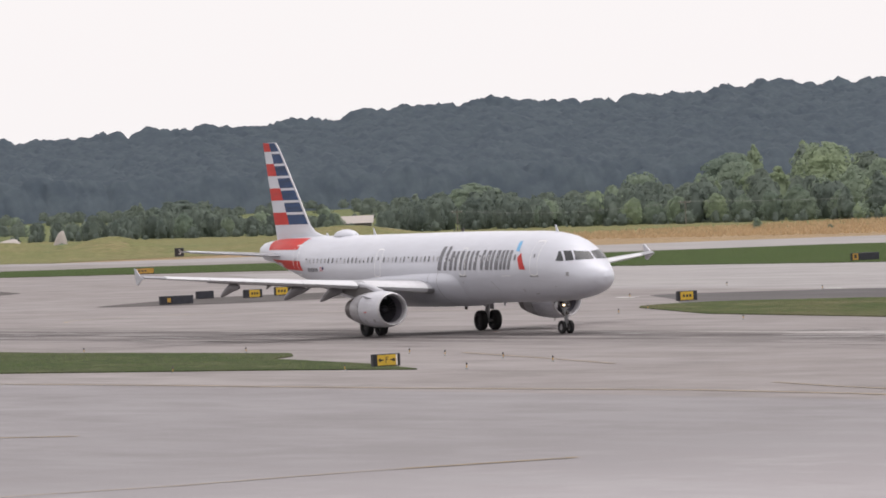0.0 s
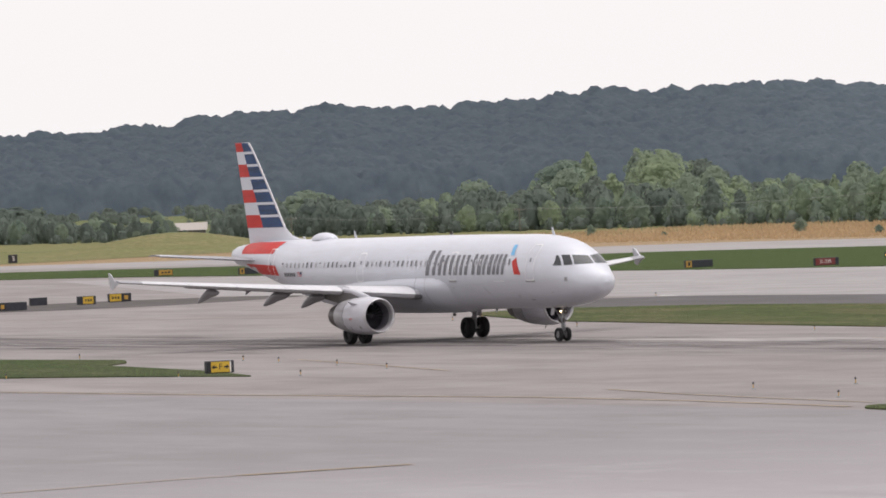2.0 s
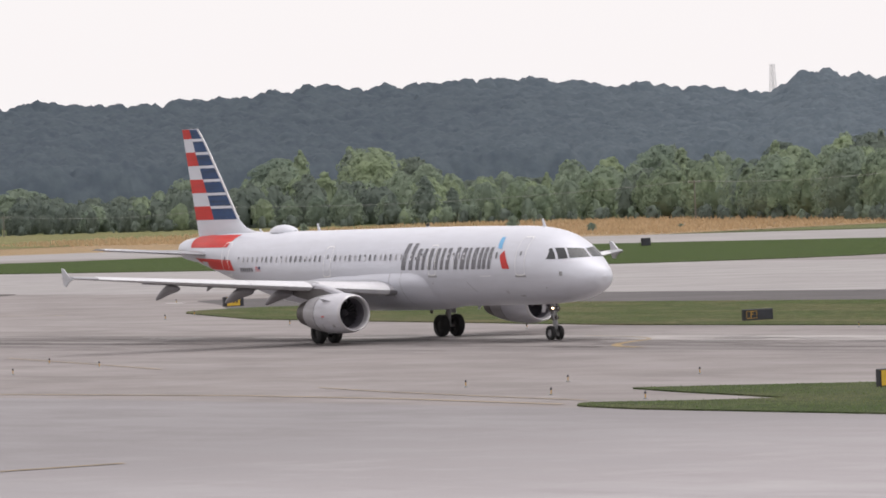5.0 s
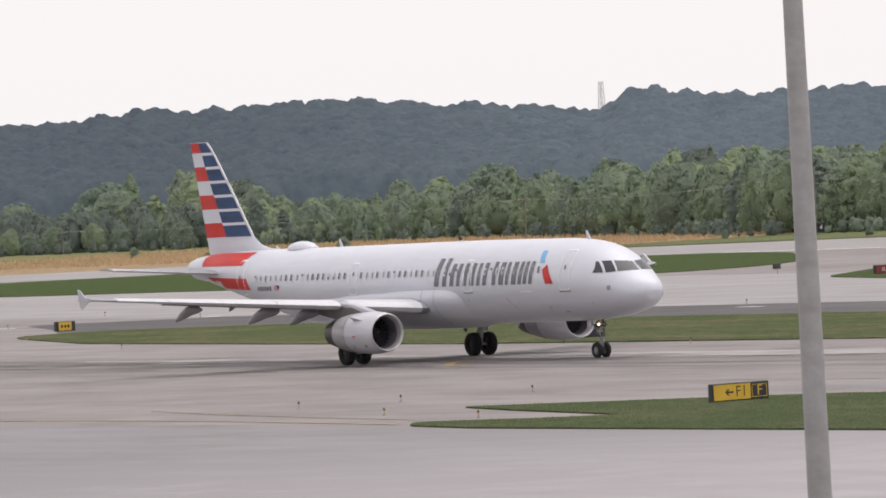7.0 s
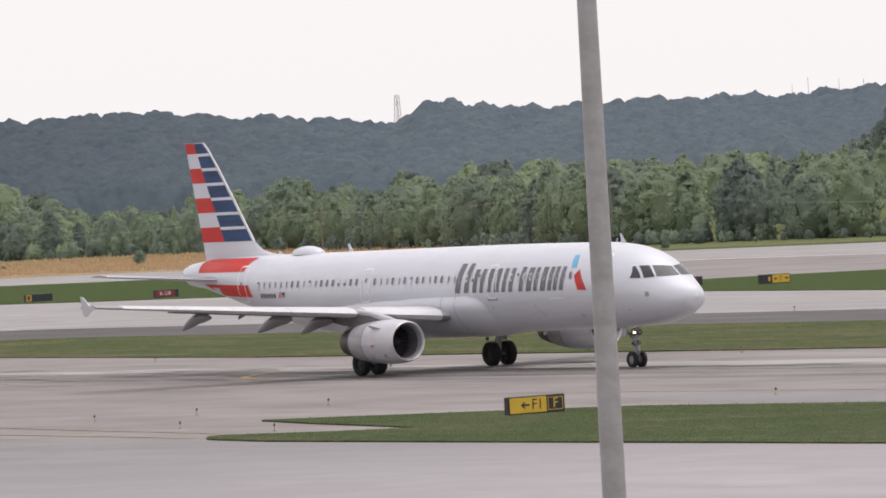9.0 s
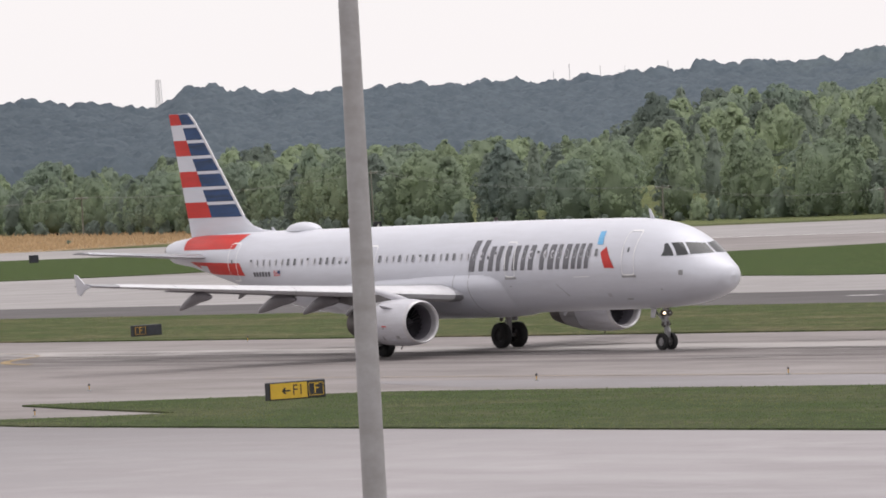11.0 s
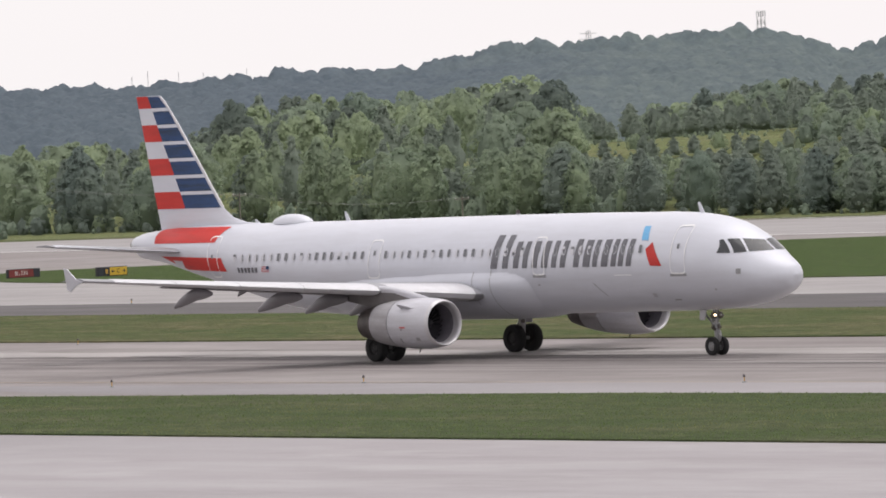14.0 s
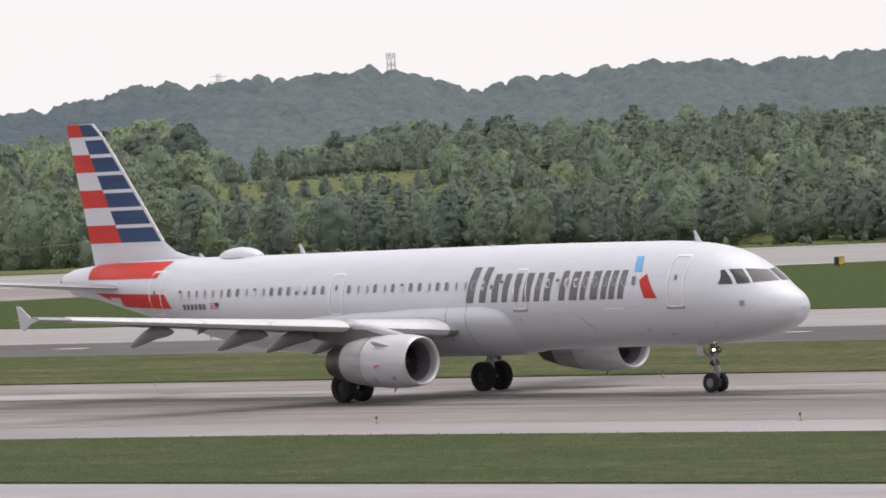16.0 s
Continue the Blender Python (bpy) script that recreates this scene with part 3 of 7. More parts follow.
marking("edge_line", [(-330, 139.4), (-302, 141.6), (-281, 142.6), (-258, 144.7), (-244, 144.2), (-229.5, 142.6)], 0.4, FADED_LINE, "faded brown apron edge line")
marking("edge_line", [(-262, 150.6), (-253, 148.5), (-242, 146.6), (-232, 145.2)], 0.22, FADED_LINE, "faded brown curved edge line")
marking("edge_line", [(-330, 171), (-312, 166.4), (-298, 162.6)], 0.22, FADED_LINE, "faded brown curved edge line")
marking("edge_line", [(-250, 171.2), (-180, 171.4), (400, 171.4)], 0.22, FADED_LINE, "faded brown taxiway edge line")
marking("lead_line", [(-203.4, 80), (-203.5, 95), (-205.2, 102), (-205.3, 110)], 0.25, FADED_LINE, "worn yellow lead-in line on the apron")
marking("lead_line", [(-205.2, 104), (-205.3, 110.5)], 0.4, YELLOW_LINE, "worn yellow lead-in line on the apron", 0.026)
marking("lead_line", [(-252, 109.8), (-248.6, 112)], 0.4, YELLOW_LINE, "worn yellow stub of line on the apron")
marking("centre_line", arc((-452.5, 203.4), (-463, 207), (-461, 217)), 0.25, FADED_LINE, "worn taxiway turn line")
marking("centre_line", arc((-461, 215), (-452, 222), (-420, 222)), 0.22, FADED_LINE, "worn taxiway turn line")
marking("centre_line", arc((-289, 184.2), (-294.4, 184.6), (-299.5, 191.2)), 0.5, YELLOW_LINE, "yellow taxiway turn line")
marking("centre_line", arc((-299.5, 191.2), (-303, 194.5), (-312, 195.5)), 0.22, FADED_LINE, "worn taxiway turn line")
marking("runway_edge_stripe", [(-560, 386.3), (-380, 378.6), (200, 378.6)], 0.9, WHITE_LINE, "white runway side stripe")
marking("runway_edge_stripe", [(-500, 438.2), (-430, 439.2), (200, 439.6)], 0.9, WHITE_LINE, "white runway side stripe")
for mx, my in ((-439.5, 241), (-302, 247), (-434, 254.8), (-247, 248), (-360, 250), (-196, 247)):
    marking("shoulder_mark", [(mx - 1.2, my), (mx + 1.2, my + 0.1)], 0.7, WHITE_LINE, "small white mark on the shoulder", 0.03)


def tyre_marks():
    """Thin rubber streaks where aircraft turn and brake on the taxiway."""
    rng = random.Random(8)
    v, f = [], []
    def streak(x0, y0, length, width, lean):
        n = 9
        o = len(v)
        for i in range(n):
            u = i / (n - 1)
            w = width * (math.sin(math.pi * (0.04 + 0.92 * u)) ** 0.5) * rng.uniform(0.6, 1.2) / 2
            x, y = x0 + length * u, y0 + lean * length * u + rng.gauss(0, 0.05)
            v.extend([(x, y - w, 0.014), (x, y + w, 0.014)])
        f.extend([(o + 2 * i, o + 2 * i + 2, o + 2 * i + 3, o + 2 * i + 1) for i in range(n - 1)])
    for k in range(34):
        streak(rng.uniform(-440, -350), rng.gauss(187, 4.6), rng.uniform(4, 15), rng.uniform(0.3, 1.0), rng.uniform(-0.02, 0.02))
    for k in range(34):
        streak(rng.uniform(-352, -295), rng.gauss(186.5, 3.4), rng.uniform(2, 9), rng.uniform(0.15, 0.5), rng.uniform(-0.05, 0.02))
    for k in range(60):
        streak(rng.uniform(-345, -150), rng.gauss(189, 3.0), rng.uniform(4, 18), rng.uniform(0.12, 0.45), rng.uniform(-0.015, 0.015))
    dark = len(f)
    for k in range(46):
        streak(rng.uniform(-338, -255), rng.gauss(193.5, 2.4), rng.uniform(3, 10), rng.uniform(0.2, 0.7), rng.uniform(-0.03, 0.03))
    for k in range(24):
        streak(rng.uniform(-430, -350), rng.gauss(187, 4.0), rng.uniform(3, 9), rng.uniform(0.25, 0.9), rng.uniform(-0.03, 0.03))
    for k in range(40):
        streak(rng.uniform(-260, -150), rng.gauss(190, 4.0), rng.uniform(3, 12), rng.uniform(0.15, 0.5), rng.uniform(-0.05, 0.05))
    pale = mesh_of("worn_marks", [(x, y, z + 0.004) for x, y, z in v], f[dark:], LIGHT_CONCRETE)
    tagged(new("worn_marks", pale), "pale streaks of bare worn concrete on the taxiway", "marking", kind="structure")
    del f[dark:]
    tagged(new("tyre_marks", mesh_of("tyre_marks", v, f, TYRE_MARK)), "dark rubber streaks on the taxiway", "marking", kind="structure")


tyre_marks()


def blades(count, area, z, size, mat, name, label, seed):
    """Loose upright blades of grass over an area given by a function of two random numbers."""
    rng = np.random.default_rng(seed)
    xy = area(rng, count)
    a = rng.uniform(0, math.pi, count)
    h = size * rng.uniform(0.5, 1.25, count)
    w = size * rng.uniform(0.5, 1.0, count)
    lean = rng.normal(0, 0.4, (count, 2)) * h[:, None]
    dx, dy = np.cos(a) * w / 2, np.sin(a) * w / 2
    V = np.empty((count, 3, 3))
    V[:, 0] = np.stack([xy[:, 0] - dx, xy[:, 1] - dy, np.full(count, z)], -1)
    V[:, 1] = np.stack([xy[:, 0] + dx, xy[:, 1] + dy, np.full(count, z)], -1)
    V[:, 2] = np.stack([xy[:, 0] + lean[:, 0], xy[:, 1] + lean[:, 1], z + h], -1)
    ob = new(name, mesh_quads(name, V.reshape(-1, 3), mat, 3))
    return tagged(ob, label, "grass", kind="stuff")


def along(pts, i0, i1, spread):
    """Points strewn along a stretch of an outline."""
    p = np.array(pts[i0:i1])
    seg = np.hypot(*np.diff(p, axis=0).T)
    cum = np.concatenate([[0], np.cumsum(seg)])

    def area(rng, n):
        u = rng.uniform(0, cum[-1], n)
        x, y = np.interp(u, cum, p[:, 0]), np.interp(u, cum, p[:, 1])
        return np.stack([x + rng.normal(0, spread, n), y + np.abs(rng.normal(0, spread, n))], -1)

    return area


def strewn(x0, x1, y0, y1):
    return lambda rng, n: np.stack([rng.uniform(x0, x1, n), rng.uniform(y0, y1, n)], -1)


def inside(poly, xy):
    """Which points lie within an outline."""
    hit = np.zeros(len(xy), bool)
    q = np.array(poly)
    for (ax, ay), (bx, by) in zip(q, np.roll(q, -1, axis=0)):
        cross = (ay > xy[:, 1]) != (by > xy[:, 1])
        hit ^= cross & (xy[:, 0] < (bx - ax) * (xy[:, 1] - ay) / (by - ay + 1e-12) + ax)
    return hit


def within(k, x0, x1, y0, y1):
    """Points strewn over a part of a grass strip."""
    def area(rng, n):
        got = np.zeros((0, 2))
        while len(got) < n:
            c = np.stack([rng.uniform(x0, x1, 2 * n), rng.uniform(y0, y1, 2 * n)], -1)
            got = np.concatenate([got, c[inside(STRIPS[k][0], c)]])
        return got[:n]

    return area


blades(6000, within(2, -405, -150, 234.6, 238), GRASS_Z - 0.02, 0.07, BLADE, "grass_middle_edge", "taller tufts along the shoulder", 7)
blades(36000, within(0, -246, -105, 139.5, 164.5), GRASS_Z - 0.02, 0.07, BLADE, "grass_near_tufts", "short mown blades and tufts of grass", 8)
blades(16000, within(1, -400, -303, 120, 169), GRASS_Z - 0.02, 0.062, BLADE, "grass_junction_tufts", "short mown blades and tufts of grass", 9)
blades(30000, within(2, -414, -120, 204.5, 239), GRASS_Z - 0.02, 0.06, WORN_BLADE, "grass_middle_tufts", "sparse brown and green blades of worn grass", 10)


# ---- woods ----
def grid_quads(la, lo):
    return np.array([(j * lo + i, (j + 1) * lo + i, (j + 1) * lo + (i + 1) % lo, j * lo + (i + 1) % lo) for j in range(la - 1) for i in range(lo)])


def unit(v):
    return v / np.maximum(np.linalg.norm(v, axis=-1, keepdims=True), 1e-9)


ENVELOPE = {"pine": lambda h: 2.15 * np.sin(np.pi * (0.20 + 0.765 * h ** 0.9)) ** 0.9 + 0.05,
            "tall": lambda h: 2.25 * np.sin(np.pi * (0.22 + 0.745 * h)) ** 0.8 + 0.05,
            "broad": lambda h: 3.7 * np.sin(np.pi * (0.20 + 0.755 * h)) ** 0.6 + 0.1,
            "shrub": lambda h: 4.6 * np.sqrt(np.maximum(1 - (h * 0.96) ** 2, 0.03))}
# size of the puffs of leaves, how flat they lie, how long the leaves are
PUFF = {"pine": (0.45, 0.80, 0.85, 1.5), "tall": (0.50, 0.95, 1.0, 1.0), "broad": (0.75, 1.35, 0.85, 1.0), "shrub": (1.1, 1.9, 0.8, 1.0)}


def crown(rng, kind, puffs, per, size, low=0.0, level=0.42, body=0.6):
    """A crown 10 m high: puffs of small leaves round a dark leafy core. Returns vertices, triangles and soft normals."""
    env = ENVELOPE[kind]
    r0, r1, flat_, long_ = PUFF[kind]
    z0, zh = 0.4, 9.1
    ph = rng.uniform(0, 6.28, 4)

    def lobes(hh, aa):
        return 1 + 0.16 * np.sin(2 * aa + ph[0] + 2 * hh) + 0.12 * np.sin(3 * aa + ph[1] - 5 * hh) + 0.07 * np.sin(5 * aa + ph[2] + 9 * hh)

    # the core
    la, lo = 8, 9
    h = np.repeat(np.linspace(low, 0.93, la), lo)
    a = np.tile(np.arange(lo) * 2 * np.pi / lo, la)
    r = env(h) * lobes(h, a) * body
    P = np.stack([r * np.cos(a), r * np.sin(a), z0 + zh * h], -1) + rng.normal(0, 0.12, (la * lo, 3))
    q = grid_quads(la, lo)[:, ::-1]
    T = np.concatenate([q[:, [0, 1, 2]], q[:, [0, 2, 3]]])
    axis = np.array([0, 0, z0 + 0.42 * zh])
    N = unit((P - axis) * np.array([1, 1, 0.6]) + np.array([0, 0, 2 * level]))
    # the puffs, evenly strewn over the crown and a little way into it
    g = np.arange(puffs) + 0.5
    kh = low + (1 - low) * np.clip((g / puffs) ** 0.85 + rng.normal(0, 0.03, puffs), 0.0, 1.0)
    ka = g * 2.39996 + rng.normal(0, 0.35, puffs)
    scale = 0.55 + 0.45 * np.minimum(env(kh) / env(np.array([0.4]))[0], 1.0)
    kr = rng.uniform(r0, r1, puffs) * scale
    ke = np.maximum(env(kh) * lobes(kh, ka) * rng.uniform(0.80, 1.05, puffs) - 0.75 * kr, 0.0)
    K = np.stack([ke * np.cos(ka), ke * np.sin(ka), z0 + zh * kh - 0.6 * kr * (kh > 0.8)], -1)
    c = np.repeat(K, per, axis=0)
    rr = np.repeat(kr, per)
    n = len(c)
    ko = unit((c - axis) * np.array([1, 1, 0.55]) + 1e-4)
    d = unit(rng.normal(size=(n, 3)) + 0.75 * ko + np.array([0, 0, 0.35]))
    p = c + d * np.array([1, 1, flat_]) * (rr * rng.uniform(0.74, 1.08, n) ** 0.7)[:, None]
    nor = unit(d * np.array([1, 1, 0.5]) + 0.3 * ko * np.array([1, 1, 0.2]) + rng.normal(size=(n, 3)) * 0.3)
    t = unit(np.cross(nor, rng.normal(size=(n, 3))))
    b = np.cross(nor, t)
    s = size * rng.uniform(0.6, 1.35, n)[:, None]
    LV = np.stack([p + t * s * long_, p - t * s * 0.5 + b * s * 0.87 / long_, p - t * s * 0.5 - b * s * 0.87 / long_], 1).reshape(-1, 3)
    LN = np.repeat(unit(0.85 * d + 0.35 * ko + np.array([0, 0, level]) + rng.normal(0, 0.08, (n, 3))), 3, axis=0)
    return np.concatenate([P, LV]), np.concatenate([T, np.arange(3 * n).reshape(-1, 3) + len(P)]), np.concatenate([N, LN])


def mesh_leaves(name, V, T, N, mat):
    me = bpy.data.meshes.new(name)
    me.vertices.add(len(V))
    me.vertices.foreach_set("co", np.ascontiguousarray(V, dtype=np.float32).ravel())
    me.loops.add(T.size)
    me.loops.foreach_set("vertex_index", np.ascontiguousarray(T, dtype=np.int32).ravel())
    me.polygons.add(len(T))
    me.polygons.foreach_set("loop_start", np.arange(0, T.size, 3, dtype=np.int32))
    me.polygons.foreach_set("use_smooth", np.ones(len(T), dtype=bool))
    me.update(calc_edges=True)
    me.normals_split_custom_set_from_vertices(N.tolist())
    me.materials.append(mat)
    return me


def joined(name, items, mat):
    """Many crowns as one mesh."""
    off = np.cumsum([0] + [len(i[0]) for i in items])
    return mesh_leaves(name, np.concatenate([i[0] for i in items]), np.concatenate([i[1] + o for i, o in zip(items, off)]), np.concatenate([i[2] for i in items]), mat)


def wood_mesh(rng, kind):
    s = Shape()
    top = {"pine": 9.4, "tall": 8.5, "shrub": 4.0}.get(kind, 7.0)
    s.tube((0, 0, -0.8), (0, 0, 2.4), 0.26, 0.19, 8).tube((0, 0, 2.4), (0.12, 0.08, top), 0.19, 0.05, 7)
    for k in range(9 if kind != "pine" else 12):
        z = rng.uniform(1.2, top * 0.9)
        a = rng.uniform(0, 2 * math.pi)
        r = rng.uniform(1.0, 2.2) * (1 - 0.5 * z / top)
        s.tube((0.01, 0, z), (r * math.cos(a), r * math.sin(a), z + r * (0.15 if kind == "pine" else 0.8)), 0.075, 0.025, 5)
    return s.mesh("trunk", BARK, True)


def tree_proto(kind, mat, label, seed, puffs, per, size):
    rng = np.random.default_rng(seed)
    t = thing("tree" if kind != "shrub" else "shrub", label, "tree" if kind != "shrub" else "shrub", "trees along the forest edge" if kind != "shrub" else "shrubs in the meadow")
    child("trunk", wood_mesh(rng, kind), t)
    child("crown", mesh_leaves("crown", *crown(rng, kind, puffs, per, size), mat), t)
    return t


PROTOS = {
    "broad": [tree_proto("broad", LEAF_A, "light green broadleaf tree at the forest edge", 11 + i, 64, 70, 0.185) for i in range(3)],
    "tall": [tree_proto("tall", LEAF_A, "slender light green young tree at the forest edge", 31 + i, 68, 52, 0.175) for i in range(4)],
    "oak": [tree_proto("broad", LEAF_D, "spreading oak in dark, shade-toned green behind the forest edge", 51 + i, 64, 70, 0.185) for i in range(3)],
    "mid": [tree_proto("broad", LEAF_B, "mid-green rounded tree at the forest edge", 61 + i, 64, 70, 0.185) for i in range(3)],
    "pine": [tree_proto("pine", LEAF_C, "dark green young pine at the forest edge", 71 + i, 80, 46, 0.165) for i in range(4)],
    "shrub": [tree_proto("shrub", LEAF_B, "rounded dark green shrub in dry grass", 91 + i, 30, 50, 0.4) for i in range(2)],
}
FIRST = set()

# the angle of the tree tops over the level, by bearing, for the rows behind and in front
BACK_TOP = smooth_table((43, 44.6, 45.5, 46.3, 47.2, 48.2, 48.9, 49.35, 49.7, 50.5, 51.4, 52.2, 52.6, 53.3, 54.6, 55.6, 56.7, 57.3, 58.0, 58.5, 59.1, 59.6, 60.4, 60.8, 61.05, 61.4, 61.9, 62.4, 62.8, 63.2, 63.6, 64.3, 64.8, 65.2, 65.7, 66.4),
                        (0.19, 0.20, 0.15, 0.15, 0.26, 0.26, 0.16, 0.03, 0.33, 0.31, 0.31, 0.28, 0.06, -0.02, 0.01, 0.03, -0.08, 0.01, -0.14, -0.17, -0.08, 0.07, 0.02, -0.20, -0.08, -0.22, -0.22, -0.13, -0.16, -0.27, -0.34, -0.28, -0.17, -0.21, -0.36, -0.42))
FRONT_TOP = smooth_table((43, 45, 47, 48.5, 50, 51.5, 53, 55, 57, 59, 61, 63, 66), (-0.16, -0.17, -0.19, -0.17, -0.13, -0.06, -0.05, -0.03, -0.10, -0.16, -0.27, -0.32, -0.42))


def bearing(x, y):
    return math.degrees(math.atan2(-x, y)), math.hypot(x, y)


def put_tree(kind, x, y, h, rng, wide=1.0):
    ps = PROTOS[kind]
    p = ps[int(rng.integers(len(ps)))]
    w = wide * rng.uniform(0.85, 1.2)
    m = pose(x, y, slope_z(x, y), 0, 0, rng.uniform(0, 360)) @ Matrix.Diagonal((h / 10 * w, h / 10 * w, h / 10, 1))
    if p not in FIRST:
        FIRST.add(p)
        p.matrix_basis = m
        return p
    c = p.copy()
    scene.collection.objects.link(c)
    c.matrix_basis = m
    for k in p.children:
        q = k.copy()
        scene.collection.objects.link(q)
        q.parent = c
    return c


def crown_arrays(kind, seeds, puffs, per, size, low=0.0, level=0.42, body=0.6):
    return [crown(np.random.default_rng(s), kind, puffs, per, size, low, level, body) for s in seeds]


def placed(c, x, y, z, w, h, a):
    V, T, N = c
    ca, sa_ = math.cos(a), math.sin(a)
    n = np.stack([(N[:, 0] * ca - N[:, 1] * sa_) / w, (N[:, 0] * sa_ + N[:, 1] * ca) / w, N[:, 2] / h], -1)
    return np.stack([x + w * (V[:, 0] * ca - V[:, 1] * sa_), y + w * (V[:, 0] * sa_ + V[:, 1] * ca), z + h * V[:, 2]], -1), T, unit(n)


def open_view(b):
    """Where only low growth stands before the buildings."""
    return 63.22 < b < 63.56 or 62.47 < b < 62.63


def behind_edge(b, d):
    """The point on a bearing that lies d metres behind the forest's edge."""
    x = -600.0
    for _ in range(14):
        x = -(tree_line(x) + d) * math.tan(radians(b))
    return x, tree_line(x) + d


def forest_edge():
    rng = np.random.default_rng(7)
    x = -1120.0
    while x < -418:
        px = x + rng.normal(0, 1.6)
        py = tree_line(px) + 3 + rng.uniform(-3, 3)
        b, dist = bearing(px, py)
        lo, hi = FRONT_TOP(b), BACK_TOP(b)
        el = min(lo, hi - 0.02) - 0.03 + rng.normal(0, 0.05)
        if b < 49.5:
            el = (-0.30 if b > 47.7 else -0.37) + rng.normal(0, 0.05)
        if b > 63.8:
            el = max(el, hi - 0.10 + rng.normal(0, 0.03))
        if open_view(b):
            el = -0.43 + rng.normal(0, 0.02)
        h = min(max(EYE + dist * math.tan(radians(el)) - slope_z(px, py), 1.8 if open_view(b) else 3.5), 13)
        if b < 49.5:
            kind = "pine" if rng.random() < 0.85 else "mid"
        elif b < 57.5:
            kind = ("tall", "tall", "pine", "tall", "mid", "broad")[int(rng.integers(6))]
        else:
            kind = ("broad", "tall", "mid", "mid", "pine")[int(rng.integers(5))] if b < 61.3 else ("oak", "oak", "pine", "oak", "mid")[int(rng.integers(5))]
        put_tree(kind, px, py, h, rng, {"pine": 1.25, "tall": 1.1}.get(kind, 0.95))
        x += rng.uniform(3.4, 5.2) * (1.0 if x > -760 else 1.15)
    # single large crowns that rise above the rest: bearing, angle of the top, width in degrees, kind, metres behind the edge
    for b, el, wd, kind, d in ((52.32, 0.335, 0.46, "oak", 92), (49.72, 0.375, 0.52, "oak", 95), (51.3, 0.345, 0.5, "mid", 88), (50.5, 0.34, 0.5, "broad", 84), (56.27, 0.01, 0.5, "oak", 60), (57.27, 0.03, 0.52, "mid", 66),
                               (59.6, 0.095, 0.66, "broad", 70), (60.4, 0.04, 0.46, "mid", 70), (55.6, 0.055, 0.46, "oak", 70), (54.8, 0.03, 0.5, "mid", 70), (47.2, 0.30, 0.34, "oak", 100), (46.68, 0.26, 0.36, "mid", 100),
                               (45.0, 0.29, 0.36, "oak", 92), (48.0, 0.285, 0.4, "mid", 104), (48.5, 0.26, 0.36, "pine", 100), (45.6, 0.17, 0.36, "pine", 96), (44.3, 0.2, 0.4, "mid", 96), (62.45, -0.12, 0.5, "mid", 70), (64.85, -0.16, 0.5, "oak", 60)):
        px, py = behind_edge(b, d)
        dist = math.hypot(px, py)
        h = EYE + dist * math.tan(radians(el)) - slope_z(px, py)
        put_tree(kind, px, py, h, rng, radians(wd) * dist / (h * 0.72 if kind != "pine" else h * 0.45))


forest_edge()


